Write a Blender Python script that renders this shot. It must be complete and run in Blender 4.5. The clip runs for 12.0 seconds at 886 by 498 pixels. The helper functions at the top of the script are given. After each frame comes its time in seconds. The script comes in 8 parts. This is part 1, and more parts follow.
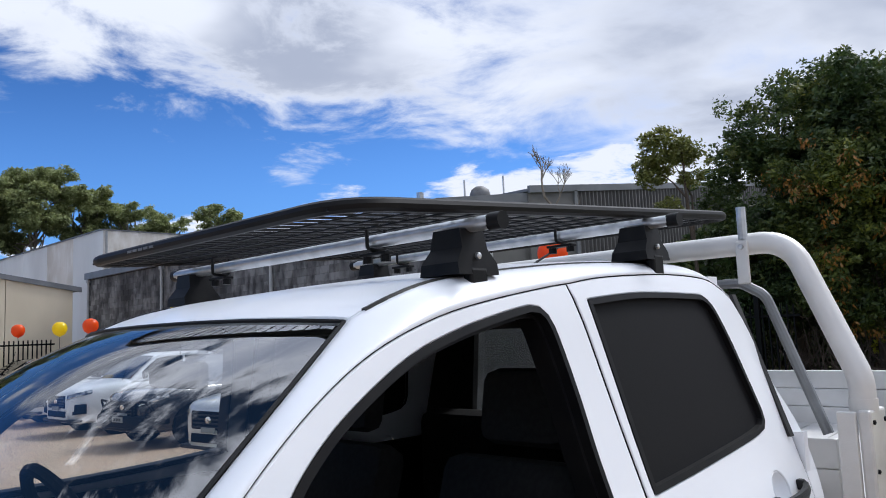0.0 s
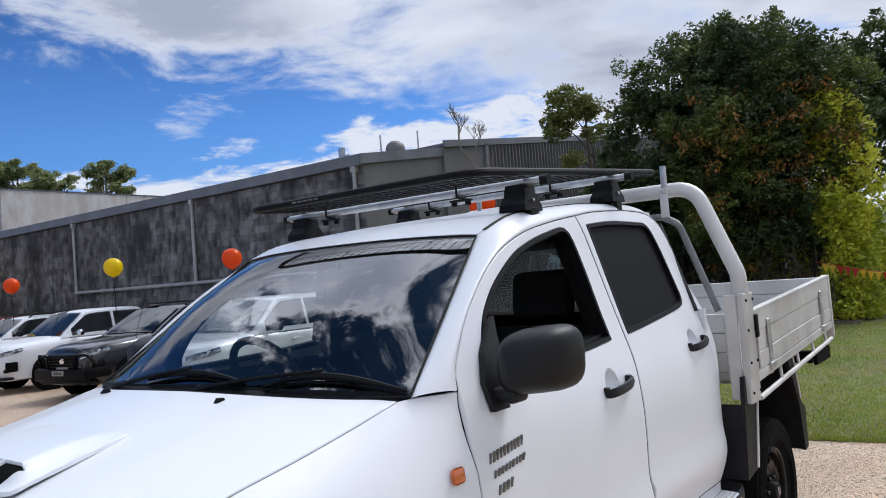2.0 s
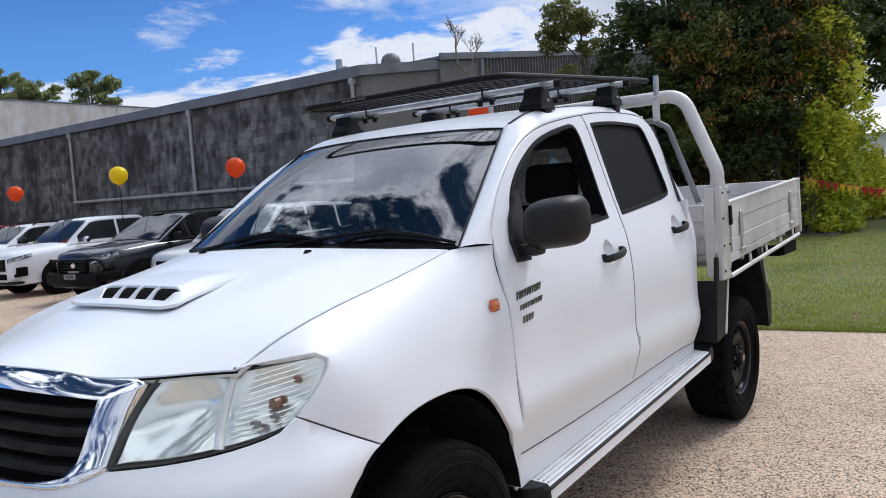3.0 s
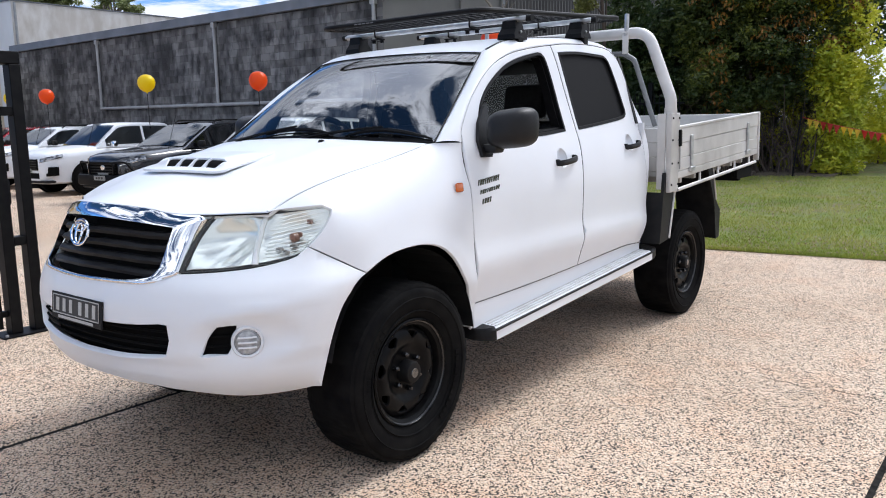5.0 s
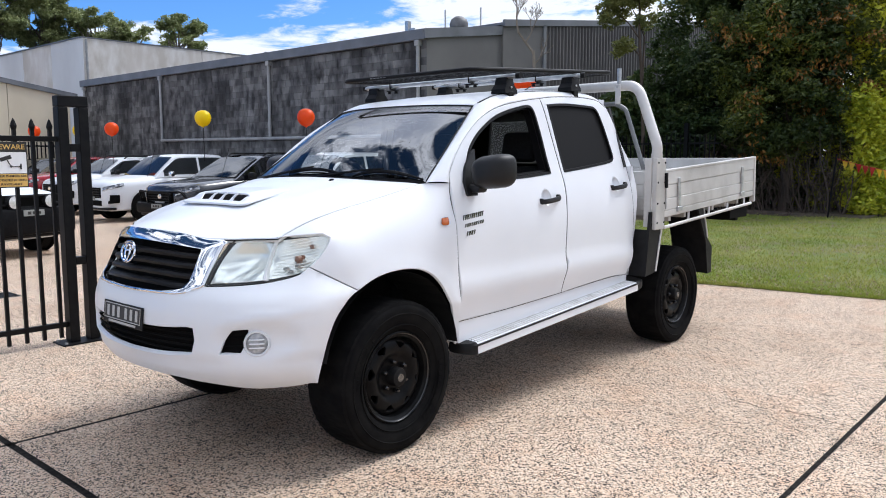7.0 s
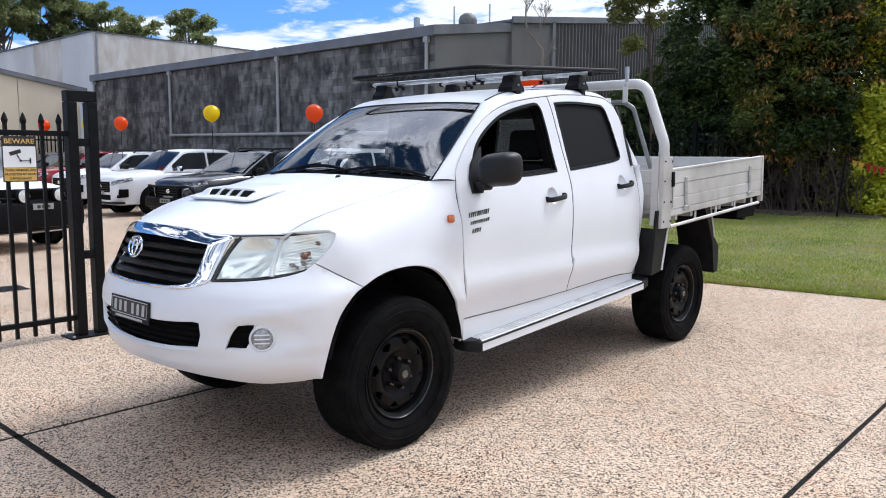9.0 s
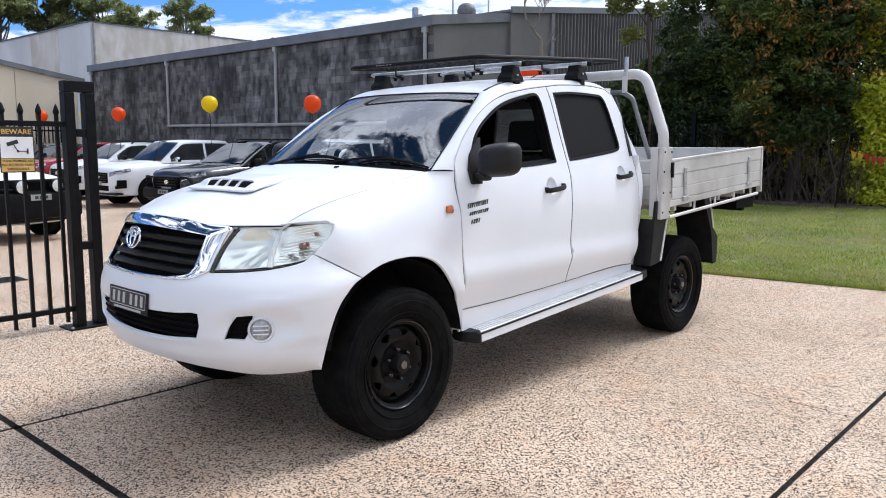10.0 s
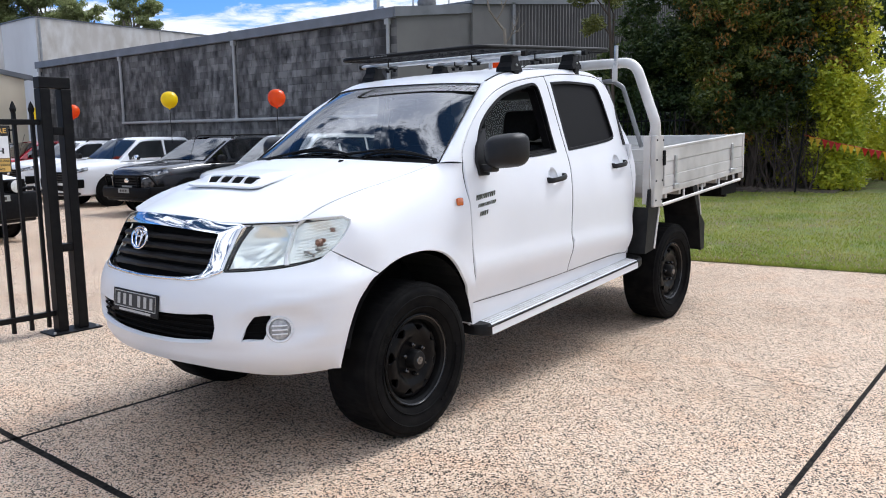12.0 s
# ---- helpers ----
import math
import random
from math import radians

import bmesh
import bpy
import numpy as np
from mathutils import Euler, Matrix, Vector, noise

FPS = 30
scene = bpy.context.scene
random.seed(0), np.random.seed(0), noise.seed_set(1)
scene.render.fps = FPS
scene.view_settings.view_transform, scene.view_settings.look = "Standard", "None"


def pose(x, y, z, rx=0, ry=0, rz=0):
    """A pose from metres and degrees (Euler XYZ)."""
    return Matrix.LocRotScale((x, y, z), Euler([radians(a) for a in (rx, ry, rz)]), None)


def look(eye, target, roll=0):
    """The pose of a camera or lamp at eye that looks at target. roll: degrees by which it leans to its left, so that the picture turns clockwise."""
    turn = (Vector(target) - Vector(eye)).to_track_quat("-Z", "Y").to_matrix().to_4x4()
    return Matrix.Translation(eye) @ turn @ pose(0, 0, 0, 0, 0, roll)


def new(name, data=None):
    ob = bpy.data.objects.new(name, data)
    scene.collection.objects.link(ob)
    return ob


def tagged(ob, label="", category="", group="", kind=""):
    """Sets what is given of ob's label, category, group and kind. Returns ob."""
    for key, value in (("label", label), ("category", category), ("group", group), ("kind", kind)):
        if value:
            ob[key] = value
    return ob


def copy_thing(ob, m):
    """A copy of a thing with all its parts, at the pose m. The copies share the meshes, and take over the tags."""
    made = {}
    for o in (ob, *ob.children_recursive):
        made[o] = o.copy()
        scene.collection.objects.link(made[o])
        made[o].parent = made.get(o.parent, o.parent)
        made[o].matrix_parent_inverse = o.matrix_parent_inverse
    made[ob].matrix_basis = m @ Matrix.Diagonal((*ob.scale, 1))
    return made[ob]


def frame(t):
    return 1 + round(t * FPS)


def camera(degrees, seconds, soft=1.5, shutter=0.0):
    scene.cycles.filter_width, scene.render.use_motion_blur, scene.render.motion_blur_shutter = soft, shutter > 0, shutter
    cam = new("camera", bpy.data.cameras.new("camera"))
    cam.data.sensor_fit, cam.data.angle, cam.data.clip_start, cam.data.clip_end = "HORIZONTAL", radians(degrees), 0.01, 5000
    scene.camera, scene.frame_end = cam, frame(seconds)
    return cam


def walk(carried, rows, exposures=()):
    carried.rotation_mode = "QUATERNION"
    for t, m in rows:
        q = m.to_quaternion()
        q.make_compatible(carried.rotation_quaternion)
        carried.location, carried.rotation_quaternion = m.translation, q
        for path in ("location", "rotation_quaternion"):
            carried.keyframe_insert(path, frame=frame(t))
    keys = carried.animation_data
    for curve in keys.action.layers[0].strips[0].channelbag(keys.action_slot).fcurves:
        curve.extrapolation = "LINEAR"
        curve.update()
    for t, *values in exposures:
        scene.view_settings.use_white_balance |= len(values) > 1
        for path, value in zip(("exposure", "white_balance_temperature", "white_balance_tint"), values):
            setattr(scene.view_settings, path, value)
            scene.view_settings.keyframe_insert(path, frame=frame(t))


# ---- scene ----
cam = camera(59.5, 12.0, 1.0)
PATH = [
    (0, (1.655, 0.044, 1.716), (0.267, 1.467, 1.934), -2.4),
    (0.5, (1.764, -0.328, 1.663), (0.464, 1.173, 1.906), -2.8),
    (0.7, (1.848, -0.468, 1.642), (0.553, 1.044, 1.833), -2.8),
    (1, (1.972, -0.664, 1.598), (0.698, 0.871, 1.745), -3.2),
    (1.5, (2.01, -0.888, 1.639), (0.791, 0.693, 1.758), -4.1),
    (2, (2.005, -1.185, 1.608), (0.802, 0.41, 1.689), -4.3),
    (2.5, (2.062, -1.5, 1.562), (0.856, 0.095, 1.551), -4.0),
    (3, (2.219, -1.769, 1.491), (1.029, -0.167, 1.356), -3.8),
    (3.5, (2.28, -1.996, 1.476), (1.122, -0.384, 1.23), -3.3),
    (3.7, (2.29, -2.113, 1.463), (1.144, -0.498, 1.18), -2.9),
    (5.3, (2.971, -2.421, 1.398), (1.735, -0.882, 1.079), -0.3),
    (5.5, (3.011, -2.484, 1.419), (1.749, -0.963, 1.112), -0.2),
    (6, (3.131, -2.596, 1.439), (1.824, -1.107, 1.171), -0.3),
    (6.5, (3.371, -2.593, 1.445), (2.049, -1.112, 1.203), -0.3),
    (7, (3.465, -2.621, 1.446), (2.146, -1.136, 1.213), -0.1),
    (9, (3.479, -2.621, 1.451), (2.146, -1.149, 1.209), 0.3),
    (9.5, (3.473, -2.619, 1.443), (2.141, -1.149, 1.188), 0.3),
    (10, (3.473, -2.617, 1.449), (2.145, -1.145, 1.184), 0.3),
    (10.5, (3.456, -2.629, 1.451), (2.146, -1.143, 1.177), 0.1),
    (11, (3.426, -2.641, 1.453), (2.139, -1.137, 1.172), -0.2),
    (11.5, (3.309, -2.686, 1.446), (2.046, -1.162, 1.161), -0.6),
    (12, (3.233, -2.756, 1.445), (1.99, -1.215, 1.161), -0.7),
]
walk(cam, [(t, look(eye, target, roll)) for t, eye, target, roll in PATH], exposures=tuple((t, stops, 6150, 10) for t, stops in ((0, 0.0), (0.5, -0.10), (1, -0.10), (1.5, -0.13), (2, -0.20), (2.5, -0.26), (3, -0.16), (3.5, 0.0), (5.5, 0.18), (12, 0.21))))

# ---- sky, sun and exposure ----
SUN_AZ, SUN_EL = -15.0, 53.0          # degrees left of +y, degrees above the ground
sun_dir = Vector((-math.sin(radians(SUN_AZ)) * math.cos(radians(SUN_EL)), math.cos(radians(SUN_AZ)) * math.cos(radians(SUN_EL)), math.sin(radians(SUN_EL))))
world = bpy.data.worlds.new("sky")
scene.world = world
world.use_nodes = True
wt = world.node_tree
wt.nodes.clear()


def wn(kind, **values):
    n = wt.nodes.new(kind)
    for key, value in values.items():
        n.inputs[key.replace("_", " ")].default_value = value
    return n


def wmath(op, a, b=0.0, c=0.0):
    n = wt.nodes.new("ShaderNodeMath")
    n.operation = op
    for k, v in enumerate((a, b, c)):
        if isinstance(v, (int, float)):
            n.inputs[k].default_value = v
        else:
            wt.links.new(v, n.inputs[k])
    return n.outputs[0]


def wramp(value, lo, hi):
    n = wt.nodes.new("ShaderNodeMapRange")
    n.interpolation_type = "SMOOTHSTEP"
    n.inputs["From Min"].default_value, n.inputs["From Max"].default_value = lo, hi
    wt.links.new(value, n.inputs["Value"])
    return n.outputs[0]


sky = wt.nodes.new("ShaderNodeTexSky")
sky.sky_type = "NISHITA"
sky.sun_disc = False
sky.sun_elevation, sky.sun_rotation = radians(SUN_EL), radians(-SUN_AZ)
sky.air_density, sky.dust_density, sky.ozone_density = 1.0, 0.6, 2.2
coord = wt.nodes.new("ShaderNodeTexCoord")
sep = wt.nodes.new("ShaderNodeSeparateXYZ")
wt.links.new(coord.outputs["Generated"], sep.inputs[0])
dx, dy, dz = sep.outputs
# clouds lie on a flat layer: the direction is divided by its height
lift = wmath("MAXIMUM", wmath("ADD", dz, 0.12), 0.03)
plane = wt.nodes.new("ShaderNodeCombineXYZ")
wt.links.new(wmath("DIVIDE", dx, lift), plane.inputs[0])
wt.links.new(wmath("DIVIDE", dy, lift), plane.inputs[1])
big = wn("ShaderNodeTexNoise", Scale=0.95, Detail=10.0, Roughness=0.52, Distortion=0.6)
fine = wn("ShaderNodeTexNoise", Scale=2.6, Detail=9.0, Roughness=0.62, Distortion=0.4)
curd = wn("ShaderNodeTexNoise", Scale=4.0, Detail=9.0, Roughness=0.62, Distortion=0.7)
for n in (big, fine, curd):
    wt.links.new(plane.outputs[0], n.inputs["Vector"])
# broken cloud all over, thicker on one side of a great circle, with a low bank along the horizon
bank = wmath("ADD", wmath("ADD", wmath("MULTIPLY", dx, 0.368), wmath("MULTIPLY", dy, 0.051)), wmath("MULTIPLY", dz, 0.928))
cap = wmath("ADD", 0.30, wmath("MULTIPLY", wmath("MULTIPLY", wmath("MINIMUM", wmath("ADD", dx, 0.5), 0.0), 0.7), wramp(wmath("MULTIPLY", dy, -1.0), -0.35, 0.05)))
cap = wmath("SUBTRACT", cap, wmath("MULTIPLY", wmath("MULTIPLY", wramp(dz, 0.40, 0.58), wramp(wmath("MULTIPLY", dy, -1.0), -0.5, -0.05)), 0.10))
cap = wmath("SUBTRACT", cap, wmath("MULTIPLY", wramp(dz, 0.36, 0.52), 0.30))
bank = wmath("MINIMUM", wmath("MAXIMUM", wmath("MULTIPLY", bank, 3.0), -0.45), cap)
veil = wmath("ADD", 0.40, wmath("MULTIPLY", wmath("MAXIMUM", wramp(wmath("MULTIPLY", dx, -1.0), 0.45, 0.75), wramp(dz, 0.40, 0.58)), 1.2))
body = wmath("ADD", wmath("ADD", bank, 0.08), wmath("ADD", wmath("MULTIPLY", wmath("SUBTRACT", big.outputs[0], 0.5), wmath("ADD", 0.85, wmath("MULTIPLY", wramp(dz, 0.40, 0.58), 1.1))), wmath("MULTIPLY", wmath("SUBTRACT", fine.outputs[0], 0.5), veil)))
body = wmath("ADD", body, wmath("MULTIPLY", wmath("SUBTRACT", curd.outputs[0], 0.46), wmath("MULTIPLY", wramp(dz, 0.40, 0.58), 1.7)))
body = wmath("ADD", body, wmath("MULTIPLY", wramp(dz, 0.62, 0.90), 0.04))
body = wmath("ADD", body, wmath("MULTIPLY", wmath("MULTIPLY", wramp(dz, 0.45, 0.60), wramp(dy, 0.10, 0.50)), 0.30))
body = wmath("SUBTRACT", body, wmath("MULTIPLY", wmath("SUBTRACT", 1.0, wramp(dz, 0.20, 0.36)), 0.13))
low = wmath("SUBTRACT", wmath("MULTIPLY", wmath("SUBTRACT", fine.outputs[0], 0.45), 1.4), wmath("MULTIPLY", wmath("ABSOLUTE", wmath("SUBTRACT", dz, 0.10)), 4.0))
low = wmath("ADD", low, wmath("MULTIPLY", wmath("ADD", wmath("ADD", wmath("MULTIPLY", dx, 0.75), wmath("MULTIPLY", dy, 0.66)), 0.48), 0.78))
cover = wmath("MAXIMUM", wramp(body, -0.08, 0.33), wramp(low, 0.0, 0.22))
# undersides: thick parts are grey, edges white; brighter towards the height of the sky
soft_grey = wn("ShaderNodeTexNoise", Scale=1.5, Detail=4.0, Roughness=0.45, Distortion=0.3)
wt.links.new(plane.outputs[0], soft_grey.inputs["Vector"])
shade = wmath("MULTIPLY", wramp(body, 0.10, 0.45), wramp(soft_grey.outputs[0], 0.36, 0.66))
tone = wt.nodes.new("ShaderNodeMix")
tone.data_type = "RGBA"
tone.inputs[6].default_value, tone.inputs[7].default_value = (8.7, 8.95, 9.7, 1), (4.4, 4.8, 5.9, 1)
wt.links.new(shade, tone.inputs[0])
glow = wt.nodes.new("ShaderNodeVectorMath")
glow.operation = "SCALE"
wt.links.new(tone.outputs[2], glow.inputs[0])
wt.links.new(wmath("ADD", wmath("MULTIPLY", wramp(dz, 0.38, 0.70), 1.3), 1.0), glow.inputs["Scale"])
tint = wt.nodes.new("ShaderNodeMix")
tint.data_type = "RGBA"
tint.blend_type = "MULTIPLY"
tint.inputs[0].default_value = 1.0
tint.inputs[7].default_value = (0.53, 0.89, 1.44, 1)
wt.links.new(sky.outputs[0], tint.inputs[6])
blend = wt.nodes.new("ShaderNodeMix")
blend.data_type = "RGBA"
wt.links.new(cover, blend.inputs[0])
deep = wt.nodes.new("ShaderNodeMix")
deep.data_type, deep.blend_type = "RGBA", "MULTIPLY"
deep.inputs[7].default_value = (0.56, 0.64, 0.68, 1)
wt.links.new(tint.outputs[2], deep.inputs[6])
wt.links.new(wramp(dz, 0.17, 0.39), deep.inputs[0])
high = wt.nodes.new("ShaderNodeMix")
high.data_type, high.blend_type = "RGBA", "MULTIPLY"
high.inputs[7].default_value = (0.85, 0.68, 0.50, 1)
wt.links.new(deep.outputs[2], high.inputs[6])
wt.links.new(wramp(dz, 0.40, 0.60), high.inputs[0])
wt.links.new(high.outputs[2], blend.inputs[6])
wt.links.new(glow.outputs[0], blend.inputs[7])
back = wn("ShaderNodeBackground", Strength=0.102)
wt.links.new(blend.outputs[2], back.inputs[0])
wt.links.new(back.outputs[0], wt.nodes.new("ShaderNodeOutputWorld").inputs[0])
sun_data = bpy.data.lights.new("sun", "SUN")
sun_data.energy, sun_data.angle, sun_data.color = 2.6, radians(22.0), (1.0, 0.97, 0.94)
sun = new("sun", sun_data)
sun.matrix_world = look((0, 0, 30), tuple(Vector((0, 0, 30)) - sun_dir))

# ---- materials ----
def material(name, colour, rough=0.6, metal=0.0, second=None, scale=6.0, mix=(0.35, 0.65), bump=0.0, bump_scale=60.0, coat=0.0, spec=0.5, random_tint=0.0, detail=5.0, stretch=(1, 1, 1), third=None, scale3=0.7, world_space=False, island=False):
    """A surface with a base colour, a second and third colour laid on by noise, and fine relief."""
    m = bpy.data.materials.new(name)
    m.use_nodes = True
    t = m.node_tree
    b = t.nodes["Principled BSDF"]
    b.inputs["Base Color"].default_value = (*colour, 1)
    b.inputs["Roughness"].default_value, b.inputs["Metallic"].default_value = rough, metal
    b.inputs["Coat Weight"].default_value, b.inputs["Specular IOR Level"].default_value = coat, spec
    b.inputs["Coat Roughness"].default_value = 0.04
    c = t.nodes.new("ShaderNodeTexCoord")
    v = t.nodes.new("ShaderNodeMapping")
    v.inputs["Scale"].default_value = stretch
    if world_space:
        wp = t.nodes.new("ShaderNodeNewGeometry")
        t.links.new(wp.outputs["Position"], v.inputs[0])
    else:
        t.links.new(c.outputs["Object"], v.inputs[0])
    out = None
    for col, sc, lim in ((second, scale, mix), (third, scale3, (0.42, 0.68))):
        if col is None:
            continue
        n = t.nodes.new("ShaderNodeTexNoise")
        n.inputs["Scale"].default_value, n.inputs["Detail"].default_value = sc, detail
        t.links.new(v.outputs[0], n.inputs["Vector"])
        r = t.nodes.new("ShaderNodeMapRange")
        r.inputs["From Min"].default_value, r.inputs["From Max"].default_value = lim
        t.links.new(n.outputs[0], r.inputs[0])
        x = t.nodes.new("ShaderNodeMix")
        x.data_type = "RGBA"
        x.inputs[6].default_value, x.inputs[7].default_value = (*colour, 1), (*col, 1)
        if out is not None:
            t.links.new(out, x.inputs[6])
        t.links.new(r.outputs[0], x.inputs[0])
        out = x.outputs[2]
    if random_tint:
        o = t.nodes.new("ShaderNodeNewGeometry" if island else "ShaderNodeObjectInfo")
        h = t.nodes.new("ShaderNodeHueSaturation")
        r = t.nodes.new("ShaderNodeMapRange")
        r.inputs["To Min"].default_value, r.inputs["To Max"].default_value = 1 - random_tint, 1 + random_tint
        t.links.new(o.outputs["Random Per Island" if island else "Random"], r.inputs[0])
        t.links.new(r.outputs[0], h.inputs["Value"])
        if out is not None:
            t.links.new(out, h.inputs["Color"])
        else:
            h.inputs["Color"].default_value = (*colour, 1)
        out = h.outputs[0]
    if out is not None:
        t.links.new(out, b.inputs["Base Color"])
    if bump:
        n = t.nodes.new("ShaderNodeTexNoise")
        n.inputs["Scale"].default_value, n.inputs["Detail"].default_value = bump_scale, 4.0
        t.links.new(v.outputs[0], n.inputs["Vector"])
        p = t.nodes.new("ShaderNodeBump")
        p.inputs["Strength"].default_value, p.inputs["Distance"].default_value = 1.0, bump
        t.links.new(n.outputs[0], p.inputs["Height"])
        t.links.new(p.outputs[0], b.inputs["Normal"])
    return m


def aggregate_material(name):
    """Washed concrete: pebbles of several colours in pale cement, stained here and there."""
    m = bpy.data.materials.new(name)
    m.use_nodes = True
    t = m.node_tree
    b = t.nodes["Principled BSDF"]
    c = t.nodes.new("ShaderNodeTexCoord")
    vo = t.nodes.new("ShaderNodeTexVoronoi")
    vo.inputs["Scale"].default_value = 185.0
    t.links.new(c.outputs["Object"], vo.inputs["Vector"])
    ramp = t.nodes.new("ShaderNodeValToRGB")
    sp = t.nodes.new("ShaderNodeSeparateColor")
    t.links.new(vo.outputs["Color"], sp.inputs[0])
    t.links.new(sp.outputs[0], ramp.inputs[0])
    ramp.color_ramp.interpolation = "CONSTANT"
    stops = ((0.0, (0.06, 0.048, 0.04)), (0.11, (0.60, 0.46, 0.34)), (0.34, (0.72, 0.565, 0.415)), (0.62, (0.60, 0.41, 0.285)), (0.80, (0.42, 0.33, 0.25)), (0.90, (0.80, 0.67, 0.54)))
    while len(ramp.color_ramp.elements) < len(stops):
        ramp.color_ramp.elements.new(0.5)
    for e, (p, col) in zip(ramp.color_ramp.elements, stops):
        e.position, e.color = p, (*col, 1)
    # larger dark stones scattered among the fine ones
    stone = t.nodes.new("ShaderNodeTexVoronoi")
    stone.inputs["Scale"].default_value = 138.0
    t.links.new(c.outputs["Object"], stone.inputs["Vector"])
    ss = t.nodes.new("ShaderNodeSeparateColor")
    t.links.new(stone.outputs["Color"], ss.inputs[0])
    pick = t.nodes.new("ShaderNodeMath")
    pick.operation = "LESS_THAN"
    pick.inputs[1].default_value = 0.215
    t.links.new(ss.outputs[1], pick.inputs[0])
    sm = t.nodes.new("ShaderNodeMix")
    sm.data_type = "RGBA"
    sm.inputs[7].default_value = (0.040, 0.034, 0.030, 1)
    t.links.new(pick.outputs[0], sm.inputs[0])
    t.links.new(ramp.outputs[0], sm.inputs[6])
    last = sm.outputs[2]
    for scale, lim, col, amount in ((0.55, (0.45, 0.72), (0.74, 0.68, 0.62), 0.55), (2.7, (0.5, 0.7), (1.0, 0.83, 0.72), 0.45), (0.9, (0.56, 0.72), (0.70, 0.68, 0.66), 0.5)):
        n = t.nodes.new("ShaderNodeTexNoise")
        n.inputs["Scale"].default_value, n.inputs["Detail"].default_value = scale, 6.0
        t.links.new(c.outputs["Object"], n.inputs["Vector"])
        r = t.nodes.new("ShaderNodeMapRange")
        r.inputs["From Min"].default_value, r.inputs["From Max"].default_value, r.inputs["To Max"].default_value = *lim, amount
        t.links.new(n.outputs[0], r.inputs[0])
        x = t.nodes.new("ShaderNodeMix")
        x.data_type, x.blend_type = "RGBA", "MULTIPLY"
        x.inputs[7].default_value = (*col, 1)
        t.links.new(r.outputs[0], x.inputs[0])
        t.links.new(last, x.inputs[6])
        last = x.outputs[2]
    t.links.new(last, b.inputs["Base Color"])
    b.inputs["Roughness"].default_value = 0.82
    b.inputs["Specular IOR Level"].default_value = 0.3
    p = t.nodes.new("ShaderNodeBump")
    p.inputs["Strength"].default_value, p.inputs["Distance"].default_value = 0.8, 0.0014
    p.invert = True
    t.links.new(vo.outputs["Distance"], p.inputs["Height"])
    t.links.new(p.outputs[0], b.inputs["Normal"])
    return m


def glass_material(name, colour, transparency, rough=0.0, ior=2.2):
    """Glazing: a clear or tinted film that lets part of the light through and mirrors the sky."""
    m = bpy.data.materials.new(name)
    m.use_nodes = True
    t = m.node_tree
    t.nodes.clear()
    g = t.nodes.new("ShaderNodeBsdfGlossy")
    g.inputs["Roughness"].default_value = rough
    tr = t.nodes.new("ShaderNodeBsdfTransparent")
    tr.inputs[0].default_value = (*colour, 1)
    df = t.nodes.new("ShaderNodeBsdfDiffuse")
    df.inputs[0].default_value = (0.012, 0.014, 0.016, 1)
    body = t.nodes.new("ShaderNodeMixShader")
    body.inputs[0].default_value = transparency
    t.links.new(df.outputs[0], body.inputs[1])
    t.links.new(tr.outputs[0], body.inputs[2])
    fr = t.nodes.new("ShaderNodeFresnel")
    fr.inputs[0].default_value = ior
    mx = t.nodes.new("ShaderNodeMixShader")
    t.links.new(fr.outputs[0], mx.inputs[0])
    t.links.new(body.outputs[0], mx.inputs[1])
    t.links.new(g.outputs[0], mx.inputs[2])
    t.links.new(mx.outputs[0], t.nodes.new("ShaderNodeOutputMaterial").inputs[0])
    return m


white_paint = material("white_paint", (0.765, 0.785, 0.815), 0.34, second=(0.72, 0.74, 0.77), scale=1.3, coat=0.22, spec=0.4, bump=0.00003, bump_scale=300)
black_plastic = material("black_plastic", (0.008, 0.008, 0.009), 0.5, spec=0.2, second=(0.016, 0.016, 0.016), scale=14, bump=0.0004, bump_scale=500)
grey_plastic = material("grey_plastic", (0.008, 0.0085, 0.0095), 0.46, spec=0.28, second=(0.012, 0.012, 0.013), scale=9, bump=0.0003, bump_scale=700)
rubber = material("rubber", (0.0035, 0.0035, 0.004), 0.78, spec=0.06, second=(0.009, 0.0088, 0.0085), scale=12, bump=0.0008, bump_scale=160)
black_steel = material("black_steel", (0.003, 0.0034, 0.0045), 0.5, spec=0.10, second=(0.006, 0.006, 0.007), scale=20, bump=0.0002, bump_scale=120)
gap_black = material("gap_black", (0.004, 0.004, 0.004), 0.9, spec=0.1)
rack_black = material("rack_black", (0.004, 0.004, 0.005), 0.5, spec=0.15, second=(0.008, 0.008, 0.008), scale=15)
chrome = material("chrome", (0.82, 0.83, 0.85), 0.06, 1.0)
aluminium = material("aluminium", (0.56, 0.55, 0.53), 0.5, 0.3, second=(0.44, 0.43, 0.41), scale=5, bump=0.0004, bump_scale=180, third=(0.68, 0.67, 0.65), scale3=1.6)
galv = material("galvanised_steel", (0.56, 0.57, 0.58), 0.38, 0.85, second=(0.42, 0.43, 0.44), scale=24, bump=0.0002, bump_scale=90)
red_paint = material("red_paint", (0.30, 0.012, 0.02), 0.25, coat=0.9, second=(0.24, 0.01, 0.015), scale=2)
dark_paint = material("dark_grey_paint", (0.012, 0.014, 0.019), 0.25, coat=0.8, second=(0.01, 0.012, 0.016), scale=2)
